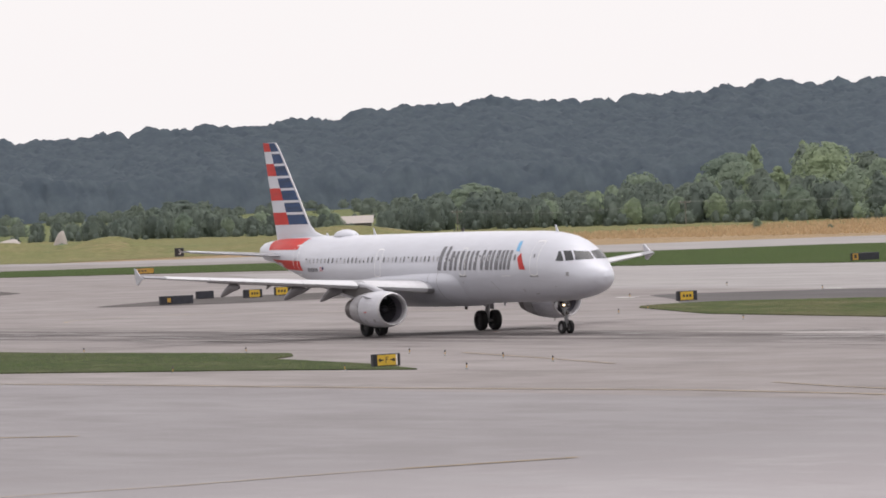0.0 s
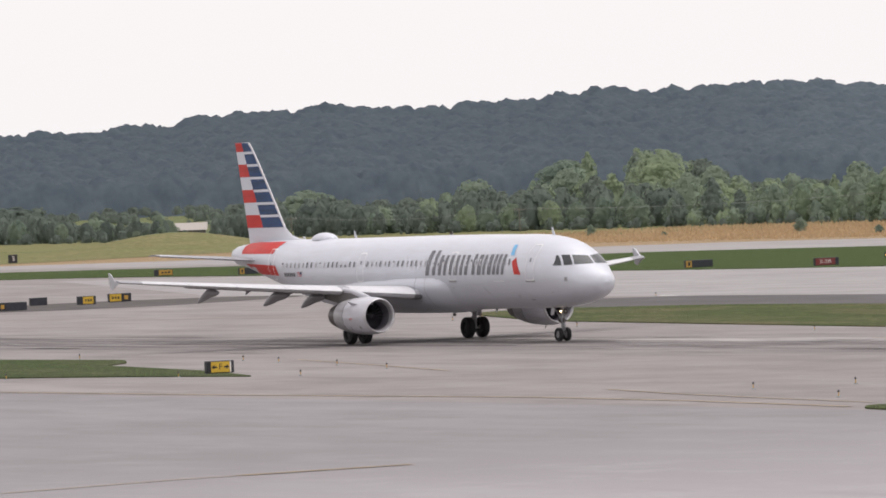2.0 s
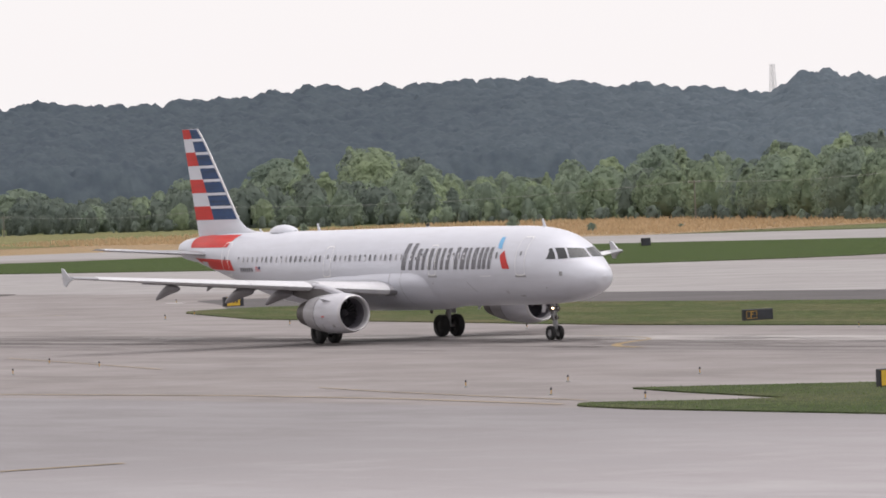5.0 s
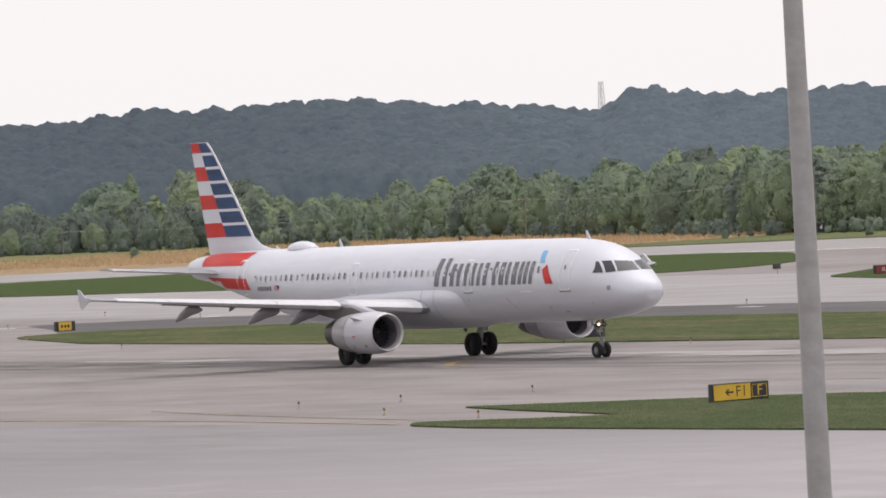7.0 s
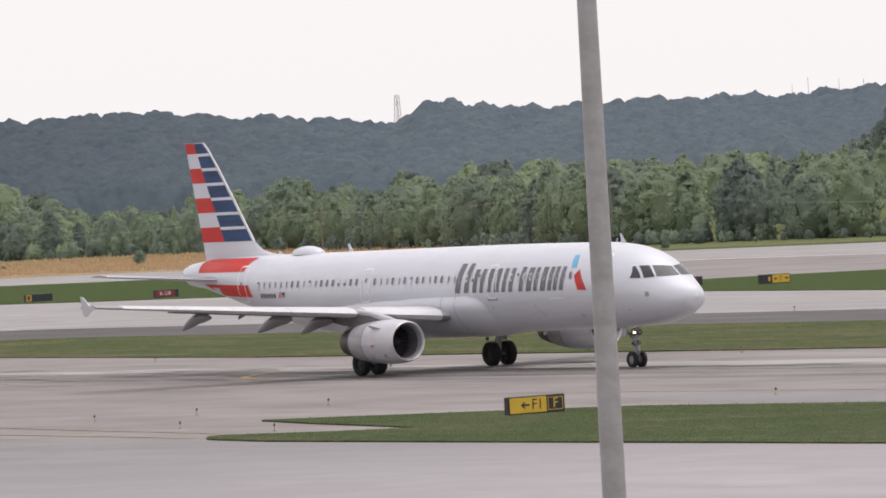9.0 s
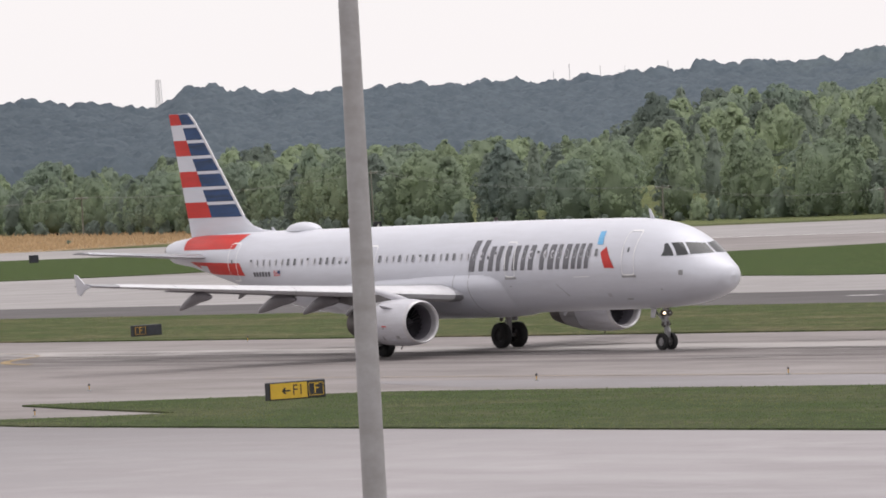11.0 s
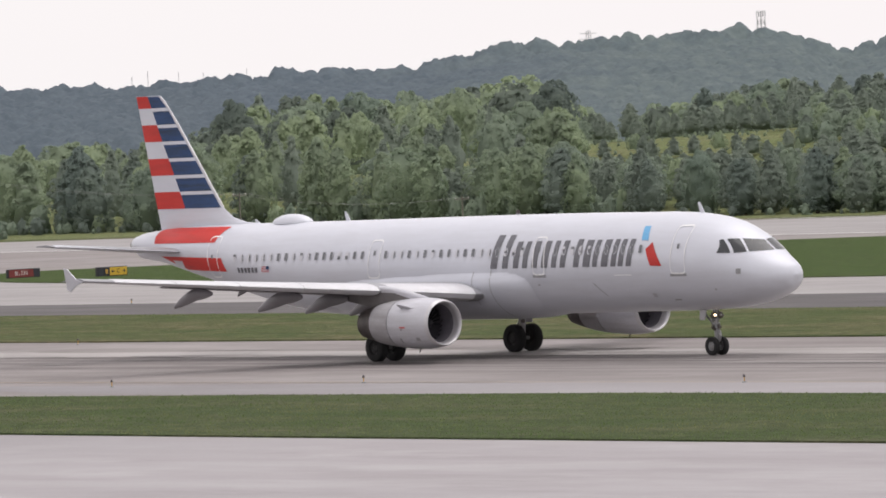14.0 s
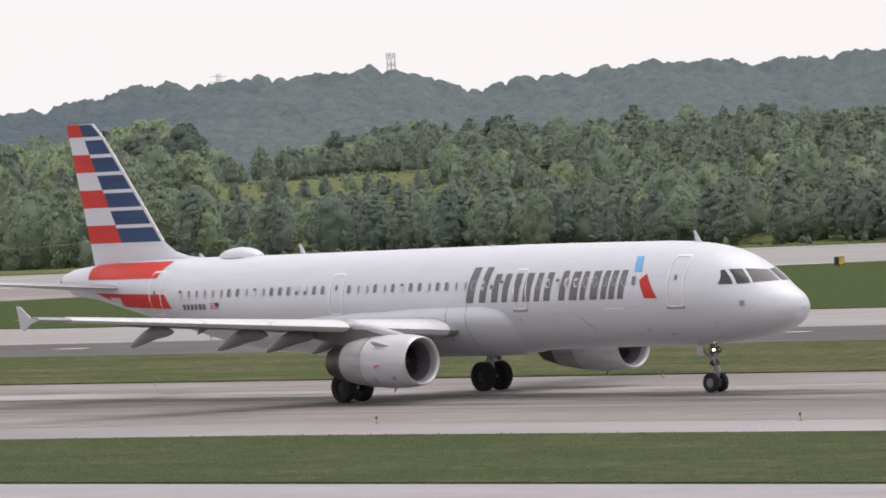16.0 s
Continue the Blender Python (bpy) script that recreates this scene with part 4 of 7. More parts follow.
def understory():
    """Low bushes and young growth that close the foot of the forest edge."""
    rng = np.random.default_rng(57)
    shapes = crown_arrays("shrub", (231, 232, 233), 11, 15, 0.7)
    sets = {LEAF_A: [], LEAF_B: [], LEAF_D: []}
    for d in (-4.5, -1.0):
        x = -1150.0 if d > -4 else -690.0
        while x < -400:
            x += rng.uniform(2.8, 4.8)
            px, py = x, tree_line(x) + d + rng.uniform(-2, 2)
            if x > -575 and d < -4:
                continue
            h = rng.uniform(0.5, 2.2) * (0.55 if x > -620 else 1.0) * (0.5 if open_view(bearing(px, py)[0]) else 1.0)
            w = h / 10 * rng.uniform(0.9, 1.5)
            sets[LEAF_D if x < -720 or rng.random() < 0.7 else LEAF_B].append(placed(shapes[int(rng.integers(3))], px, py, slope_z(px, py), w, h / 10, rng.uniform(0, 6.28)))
    # scrub on the clearing and at its rim
    for k in range(260):
        x, y = behind_edge(rng.uniform(47.4, 50.8), rng.uniform(32, 58))
        b, _ = bearing(x, y)
        h = rng.uniform(0.5, 1.4) * (1.1 if b < 47.7 else 0.45)
        sets[LEAF_A if rng.random() < 0.35 else LEAF_B].append(placed(shapes[int(rng.integers(3))], x, y, slope_z(x, y) - 0.1, h / 10 * rng.uniform(0.8, 1.4), h / 10, rng.uniform(0, 6.28)))
    for k in range(190):
        x, y = behind_edge(rng.uniform(49.0, 59.5), rng.uniform(0.5, 6))
        h = rng.uniform(1.8, 3.6)
        sets[LEAF_A if rng.random() < 0.4 else LEAF_B].append(placed(shapes[int(rng.integers(3))], x, y, slope_z(x, y) - 0.1, h / 10 * rng.uniform(0.7, 1.0), h / 10, rng.uniform(0, 6.28)))
    for k in range(330):
        x, y = behind_edge(rng.uniform(43.4, 47.9), rng.uniform(6, 92))
        h = rng.uniform(1.6, 3.4)
        sets[LEAF_A if rng.random() < 0.2 else LEAF_B].append(placed(shapes[int(rng.integers(3))], x, y, slope_z(x, y) - 0.1, h / 10 * rng.uniform(0.8, 1.2), h / 10, rng.uniform(0, 6.28)))
    # young growth with shade-dark leaves that fills the wood west of the meadow
    for k in range(640):
        x, y = behind_edge(rng.uniform(59.5, 65.75), rng.uniform(4, 80))
        b, dist = bearing(x, y)
        if open_view(b):
            continue
        h = max(EYE + dist * math.tan(radians(min(BACK_TOP(b), -0.12) - rng.uniform(0.03, 0.13))) - slope_z(x, y), 1.6)
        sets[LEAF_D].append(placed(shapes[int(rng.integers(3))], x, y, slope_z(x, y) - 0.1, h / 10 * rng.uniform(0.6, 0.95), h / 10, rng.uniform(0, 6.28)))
    for m in sets:
        tagged(new("understory", joined("understory", sets[m], m)), "tangled low bushes at the foot of the woods", "bushes", kind="stuff")


understory()


def back_woods():
    """The rows behind the edge, too many to count."""
    rng = np.random.default_rng(17)
    sets = {LEAF_A: [], LEAF_B: [], LEAF_C: [], LEAF_D: []}
    shapes = {LEAF_A: crown_arrays("tall", (201, 202, 203), 40, 34, 0.235, 0.25) + crown_arrays("broad", (204, 205), 40, 38, 0.26, 0.25),
              LEAF_B: crown_arrays("broad", (211, 212, 213, 214), 40, 38, 0.26, 0.25),
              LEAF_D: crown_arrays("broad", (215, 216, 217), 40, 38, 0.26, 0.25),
              LEAF_C: crown_arrays("pine", (221, 222, 223, 224), 40, 28, 0.225, 0.1)}
    mats = [LEAF_A, LEAF_B, LEAF_C, LEAF_D]
    small = {m: crown_arrays("broad" if m is not LEAF_C else "pine", (251 + k, 256 + k, 261 + k), 24, 22, 0.33, 0.25) for k, m in enumerate(mats)}
    for d, rise in ((17, 0.26), (32, 0.42), (52, 0.6), (74, 0.78), (104, 0.93), (140, 1.0)):
        x = -1480.0
        while x < -380:
            px, py = x + rng.normal(0, 2), tree_line(x) + d + rng.uniform(-6, 6)
            b, dist = bearing(px, py)
            x += rng.uniform(5.6, 9.4) * (1.0 if x > -760 else 0.95)
            if b > 66.6 or (b < 49.5 and d < 80) or (b > 53.5 and d in (52, 74)) or (x < -900 and d == 104):
                continue
            lo, hi = min(FRONT_TOP(b), BACK_TOP(b)), BACK_TOP(b)
            el = lo + rise * (hi - lo) + rng.normal(0, 0.05) - 0.03
            if d > 130 and 49.5 < b < 61.5:
                el = hi + rng.normal(0, 0.025)
            if open_view(b):
                el = -0.42 + rng.normal(0, 0.02)
            z = slope_z(px, py)
            h = min(max(EYE + dist * math.tan(radians(el)) - z, 1.5 if open_view(b) else 3.0), 17)
            if b < 49.2:
                p = (0.10, 0.25, 0.50, 0.15)
            elif b < 52.6:
                p = (0.4, 0.3, 0.05, 0.25) if d > 60 else (0.7, 0.12, 0.18, 0)
            elif b < 57.5:
                p = (0.52, 0.25, 0.1, 0.13)
            elif b < 61.5:
                p = (0.25, 0.45, 0.1, 0.2)
            else:
                p = (0.02, 0.13, 0.15, 0.7)
            m = mats[int(rng.choice(4, p=p))]
            pool = shapes[m] if b < 60.9 else small[m]
            V = pool[int(rng.integers(len(pool)))]
            w = h / 10 * rng.uniform(0.8, 1.25) * (1.5 if b > 61.5 else 1.0)
            sets[m].append(placed(V, px, py, z, w, h / 10, rng.uniform(0, 6.28)))
    # pines stepping up the bank; a scrubby clearing is left between them
    for d in (7, 12, 18, 24, 31, 38, 45, 51, 58, 66, 75, 85, 96):
        x = -610.0
        el0 = -0.33 + 0.0062 * (d - 7)
        while x < -395:
            x += rng.uniform(3.0, 5.4) * (0.78 if d > 57 else 1.0)
            px, py = x, tree_line(x) + d + rng.uniform(-2.5, 2.5)
            b, dist = bearing(px, py)
            if b > (50.9 if d < 38 else 49.7) + rng.normal(0, 0.2):
                continue
            low = 47.75 + rng.normal(0, 0.12)
            if 40 < d < 58 and b > low:
                continue
            el = el0 + rng.normal(0, 0.055)
            if d <= 40 and b > low:
                el = min(el, -0.262 - 0.03 * max(b - 49.2, 0) + rng.normal(0, 0.03))
            if d >= 57:
                el = max(el, BACK_TOP(b) - 0.17 + 0.0045 * (d - 62) + rng.normal(0, 0.04))
            z = slope_z(px, py)
            h = min(max(EYE + dist * math.tan(radians(el)) - z, 3.9 if b < 47.6 else 2.4), 9.0)
            pick = rng.random()
            m = LEAF_C if pick < 0.74 else LEAF_A if pick < 0.84 else LEAF_B
            V = shapes[m][int(rng.integers(len(shapes[m])))]
            w = h / 10 * (rng.uniform(1.3, 1.85) * (1.2 if h < 4 else 1.0) if m is LEAF_C else rng.uniform(0.8, 1.1))
            sets[m].append(placed(V, px, py, z, w, h / 10, rng.uniform(0, 6.28)))
    # more woods far behind, on the level land to the west
    for d in (165, 205, 265, 340):
        x = -1850.0
        while x < -700:
            x += rng.uniform(7, 11)
            py = tree_line(x) + d + rng.uniform(-12, 12)
            b, dist = bearing(x, py)
            if b > 66.8 or b < 56:
                continue
            z = slope_z(x, py)
            h = min(max(EYE + dist * math.tan(radians(min(-0.24, BACK_TOP(b) - 0.05) + rng.normal(0, 0.02))) - z, 3.0), 12)
            w = h / 10 * rng.uniform(1.3, 2.0)
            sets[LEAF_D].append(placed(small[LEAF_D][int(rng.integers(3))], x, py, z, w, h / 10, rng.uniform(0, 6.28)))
    for m, label in ((LEAF_A, "light green broadleaf woods behind the edge"), (LEAF_B, "mid-green oak woods on the bank"), (LEAF_D, "oak woods beyond the meadow in shade-dark green"), (LEAF_C, "dark pine woods on the bank")):
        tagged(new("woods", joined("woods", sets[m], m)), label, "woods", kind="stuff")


back_woods()

# the far ridge: height of its skyline over the level, by bearing
RIDGE_TOP = smooth_table((43, 44.4, 44.9, 45.6, 46.4, 46.9, 47.45, 47.75, 48.5, 49.3, 50.1, 50.45, 50.8, 51.6, 52.4, 53.4, 54.6, 55.5, 56.08, 56.3, 56.7, 57.3, 58.0, 58.7, 59.5, 60.3, 60.9, 61.4, 62.4, 63.0, 63.8, 64.6, 65.6, 67),
                         (0.60, 0.61, 0.57, 0.63, 0.59, 0.56, 0.49, 0.62, 0.66, 0.64, 0.63, 0.56, 0.51, 0.50, 0.48, 0.465, 0.48, 0.48, 0.54, 0.43, 0.44, 0.50, 0.56, 0.59, 0.585, 0.58, 0.525, 0.505, 0.555, 0.53, 0.43, 0.42, 0.38, 0.34))


def far_ridge():
    rng = np.random.default_rng(27)
    # land under the far woods
    bs = np.linspace(40, 70, 90)
    ds = np.linspace(1600, 2500, 34)

    def land_z(b, d):
        top = EYE + 2050 * math.tan(radians(RIDGE_TOP(min(max(b, 43), 67)))) - 14.0
        u = min(max((d - 1780) / 280, 0.0), 1.0)
        return -2 + (top + 2) * u - 6 * step(2100, 2500, d)

    v = [(-math.sin(radians(b)) * d, math.cos(radians(b)) * d, land_z(b, d)) for d in ds for b in bs]
    n = len(bs)
    f = [(j * n + i, j * n + i + 1, (j + 1) * n + i + 1, (j + 1) * n + i) for j in range(len(ds) - 1) for i in range(n - 1)]
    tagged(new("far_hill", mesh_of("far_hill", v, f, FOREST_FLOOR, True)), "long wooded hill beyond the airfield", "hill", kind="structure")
    # the canopy: domed crowns that run into one another, each with smaller billows
    B = np.arange(42.6, 67.0, math.degrees(1.0 / 2000))
    D = np.arange(1758, 2068, 1.9)
    nb, nd = len(B), len(D)

    def domes(gap, spread, tall, floor):
        jit = rng.uniform(-0.48, 0.48, (300, 200, 2))
        lift = rng.normal(0, spread, (300, 200))
        wide = rng.uniform(0.6, 1.4, (300, 200))
        U = (np.radians(B) * 2000 / gap)[None, :] + np.zeros((nd, 1))
        W = (D / gap)[:, None] + np.zeros((1, nb))
        u0, w0 = np.floor(U).astype(int), np.floor(W).astype(int)
        out = np.full(U.shape, floor)
        for i in (-1, 0, 1):
            for j in (-1, 0, 1):
                a, b = (u0 + i) % 300, (w0 + j) % 200
                r2 = ((U - (u0 + i + 0.5 + jit[a, b, 0])) ** 2 + (W - (w0 + j + 0.5 + jit[a, b, 1])) ** 2) / wide[a, b] ** 2
                out = np.maximum(out, lift[a, b] + tall * wide[a, b] * (1.6 * np.sqrt(np.maximum(1.0 - 1.1 * r2, 0.0)) - 0.6))
        return out

    dome = domes(4.4, 0.6, 1.9, -1.3) + rng.normal(0, 0.26, (nd, nb))
    # taller crowns along the skyline
    crest = np.clip((D - 2050) / 7, 0, 1)[:, None]
    dome += crest * (domes(3.7, 0.5, 1.7, -0.4) * np.interp(B, (50.0, 52.5), (1.3, 0.8))[None, :] + rng.normal(0, 0.12, (nd, nb)))
    base = np.array([[land_z(b, d) for b in B[::8]] for d in D])
    base = np.stack([np.interp(np.arange(nb) / 8, np.arange(base.shape[1]), r) for r in base])
    Z = base + 9.9 + dome - (16.0 * np.clip((1775 - D) / 16, 0, 1) ** 2)[:, None]
    rb = np.radians(B)[None, :]
    V = np.stack([-np.sin(rb) * D[:, None], np.cos(rb) * D[:, None], Z], -1)
    gd, gb = np.gradient(Z, 1.9, 1.0)
    soft = 0.42
    N = unit(np.stack([-soft * (-np.sin(rb) * gd - np.cos(rb) * gb), -soft * (np.cos(rb) * gd - np.sin(rb) * gb), np.ones_like(Z)], -1) + rng.normal(0, 0.10, Z.shape + (3,)))
    ii = np.arange(nd * nb).reshape(nd, nb)
    T = np.concatenate([np.stack([ii[:-1, :-1], ii[1:, :-1], ii[1:, 1:]], -1).reshape(-1, 3), np.stack([ii[:-1, :-1], ii[1:, 1:], ii[:-1, 1:]], -1).reshape(-1, 3)])
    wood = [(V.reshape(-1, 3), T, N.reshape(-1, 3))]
    tagged(new("far_woods", joined("far_woods", wood, LEAF_FAR)), "woods covering the far ridge, haze-blue in leaf colour", "woods", kind="stuff")


far_ridge()


def shrubs():
    rng = np.random.default_rng(37)
    for x, y, h, w in ((-755, 463, 1.9, 1.0), (-700, 440, 1.2, 1.1), (-690, 446, 0.7, 1.2), (-806, 462, 1.7, 1.0), (-770, 452, 0.7, 1.3), (-737, 452, 0.6, 1.2), (-655, 452, 1.1, 1.0),
                       (-612, 441, 0.9, 1.4), (-880, 432, 1.1, 1.5), (-868, 430, 1.0, 1.3), (-935, 420, 1.0, 1.5)):
        put_tree("shrub", x, y, h, rng, w)


shrubs()
blades(16000, lambda rng, n: np.stack([rng.uniform(-850, -660, n), rng.uniform(424, 512, n)], -1), 0.0, 0.45, DRY_BLADE, "meadow_grass", "tall dry meadow grass", 41)


# ---- the airliner; s counts metres aft of the nose, its right side is -y ----
plane = thing("airliner", "white twin-engine airliner with red and blue striped tail taxiing", "airplane")
F_TOP = smooth_table((0.17, 0.26, 0.48, 0.93, 1.3, 2.0, 2.8, 3.8, 5.0, 6.4, 9, 30, 36, 39, 41, 43, 44.1, 44.5),
                     (3.22, 3.52, 3.76, 4.02, 4.22, 4.70, 5.15, 5.53, 5.75, 5.87, 5.91, 5.91, 5.90, 5.86, 5.79, 5.64, 5.44, 5.20))
F_BOT = smooth_table((0.17, 0.26, 0.48, 0.93, 1.6, 2.8, 4.2, 6.0, 9, 28, 30, 33, 36, 39, 42, 44.1, 44.5),
                     (3.25, 2.92, 2.66, 2.42, 2.22, 2.02, 1.90, 1.84, 1.82, 1.82, 1.90, 2.30, 2.95, 3.62, 4.28, 4.72, 5.02))
F_WID = smooth_table((0.17, 0.26, 0.48, 0.93, 1.6, 2.4, 3.4, 4.6, 6.0, 8, 30, 33, 36, 38, 40, 42, 44.1, 44.5),
                     (0.0, 0.34, 0.64, 0.97, 1.28, 1.54, 1.75, 1.90, 1.96, 1.975, 1.975, 1.93, 1.74, 1.52, 1.22, 0.84, 0.36, 0.10))


def skin(s, a, off=0.0):
    """A point of the fuselage at s, a radians from the top towards the right side."""
    zt, zb, w = F_TOP(s), F_BOT(s), F_WID(s)
    zc, h = (zt + zb) / 2, (zt - zb) / 2
    return (-s, -(w + off) * math.sin(a), zc + (h + off) * math.cos(a))


def skin_z(s, z, off=0.006, right=True):
    """The point of the fuselage's side at s and height z."""
    zt, zb, w = F_TOP(s), F_BOT(s), F_WID(s)
    zc, h = (zt + zb) / 2, (zt - zb) / 2
    c = min(max((z - zc) / h, -0.999), 0.999)
    p = skin(s, math.acos(c), off)
    return p if right else (p[0], -p[1], p[2])


def skin_yz(y, z, off=0.012):
    """The point of the nose at sideways y (to the right) and height z."""
    lo, hi = 0.02, 6.0
    for _ in range(40):
        s = (lo + hi) / 2
        zt, zb, w = F_TOP(s), F_BOT(s), F_WID(s)
        zc, h = (zt + zb) / 2, (zt - zb) / 2
        q = 1 - ((z - zc) / h) ** 2
        inside = q > 0 and w * math.sqrt(max(q, 0)) >= abs(y)
        lo, hi = (lo, s) if inside else (s, hi)
    return (-hi + 0.7 * off, -(y + (off if y > 0.2 else 0)), z + 0.7 * off)


def patch(corners, nu, nv, fn):
    """A patch between four corners of parameters, laid on a surface by fn."""
    (a, b, c, d) = [np.array(q, float) for q in corners]
    v = []
    for j in range(nv + 1):
        for i in range(nu + 1):
            u, w = i / nu, j / nv
            q = (a * (1 - u) + b * u) * (1 - w) + (d * (1 - u) + c * u) * w
            v.append(fn(*q))
    f = [(j * (nu + 1) + i, j * (nu + 1) + i + 1, (j + 1) * (nu + 1) + i + 1, (j + 1) * (nu + 1) + i) for j in range(nv) for i in range(nu)]
    return v, f


def band_loop(pts, width, fn):
    """A thin closed strip along points of parameters."""
    n = len(pts)
    v, f = [], []
    cx, cz = sum(p[0] for p in pts) / n, sum(p[1] for p in pts) / n
    for p in pts:
        d = math.hypot(p[0] - cx, p[1] - cz)
        k = 1 - width / max(d, 0.05)
        v += [fn(*p), fn(cx + (p[0] - cx) * k, cz + (p[1] - cz) * k)]
    f = [(2 * i, 2 * i + 1, 2 * ((i + 1) % n) + 1, 2 * ((i + 1) % n)) for i in range(n)]
    return v, f


def fuselage():
    ss = [0.17, 0.185, 0.22, 0.27, 0.36, 0.5, 0.7, 0.9, 1.15, 1.4, 1.7, 2.0, 2.4, 2.8, 3.3, 3.8, 4.4, 5, 5.7, 6.4, 7.5, 9] + list(np.linspace(10.5, 29, 12)) + list(np.linspace(30, 43.5, 19)) + [44.1, 44.4, 44.5]
    n = 64
    rings = [[skin(s, 2 * math.pi * i / n) for i in range(n)] for s in ss]
    return child("fuselage", Shape().loft(rings).mesh("fuselage", WHITE, True), plane)


body = fuselage()


def fairing():
    """A swelling of the skin round the wing root, blunt and rounded in front."""
    def swell(s, z):
        u = (17.0 - s) / 2.5 if s < 17.0 else max(s - 24.0, 0.0) / 4.6
        v = max(z - 2.55, 0.0) / (1.05 if s < 19 else 1.05 - 0.03 * (s - 19))
        f = max(1 - abs(u) ** 3 - v ** 3, 0.0)
        return 0.31 * f ** 0.9 - 0.015

    def at(s, a, more=0.0):
        z = skin(s, a)[2]
        keel = max(-math.cos(a), 0.0)
        return skin(s, a, swell(s, z) * (1 - 0.5 * keel ** 3) + more)

    ss = [14.2, 14.4, 14.42, 14.5, 14.6, 14.75, 15, 15.3, 15.7, 16.2, 16.8] + list(np.linspace(17.5, 24, 10)) + list(np.linspace(24.5, 28.7, 12))
    aa = np.linspace(1.25, 2 * math.pi - 1.25, 90)
    v = [at(s, a) for s in ss for a in aa]
    n = len(aa)
    f = [(j * n + i, j * n + i + 1, (j + 1) * n + i + 1, (j + 1) * n + i) for j in range(len(ss) - 1) for i in range(n - 1)]
    fb = child("belly_fairing", Shape().add(v, f).mesh("belly_fairing", WHITE, True), plane, "white rounded wing-root belly fairing")
    # seams of its panels
    for s0, a0, a1 in ((16.9, 1.45, 2.9), (18.05, 1.45, 2.3)):
        for sg in (1, -1):
            v, f = patch([(s0, sg * a0), (s0 + 0.04, sg * a0), (s0 + 0.04, sg * a1), (s0, sg * a1)], 1, 16, lambda s, a: at(s, a, 0.008))
            child("panel_seam", Shape().add(v, f).mesh("panel_seam", SEAM), fb)


fairing()


def foil(s0, chord, y, z, thick, n=11, droop=0.0):
    """A wing section as a ring of points, leading edge at s0."""
    up, lo = [], []
    for i in range(n):
        u = 0.5 - 0.5 * math.cos(math.pi * i / (n - 1))
        t = 5 * thick * chord * (0.2969 * math.sqrt(u) - 0.126 * u - 0.3516 * u**2 + 0.2843 * u**3 - 0.1015 * u**4)
        camber = 0.02 * chord * math.sin(math.pi * u) - droop * max(u - 0.72, 0) ** 1.5 * chord
        up.append((-(s0 + u * chord), y, z + camber + t))
        lo.append((-(s0 + u * chord), y, z + camber - t * 0.85))
    return up + lo[-2:0:-1]


def wing_le(y):
    return 17.45 + (y - 2.0) * 0.515


def wing_te(y):
    return 23.7 + 0.02 * y if y < 6.4 else 23.83 + (y - 6.4) * (26.75 - 23.83) / 10.6


def wing_z(y):
    return 2.70 + (y - 2.0) * 0.0905


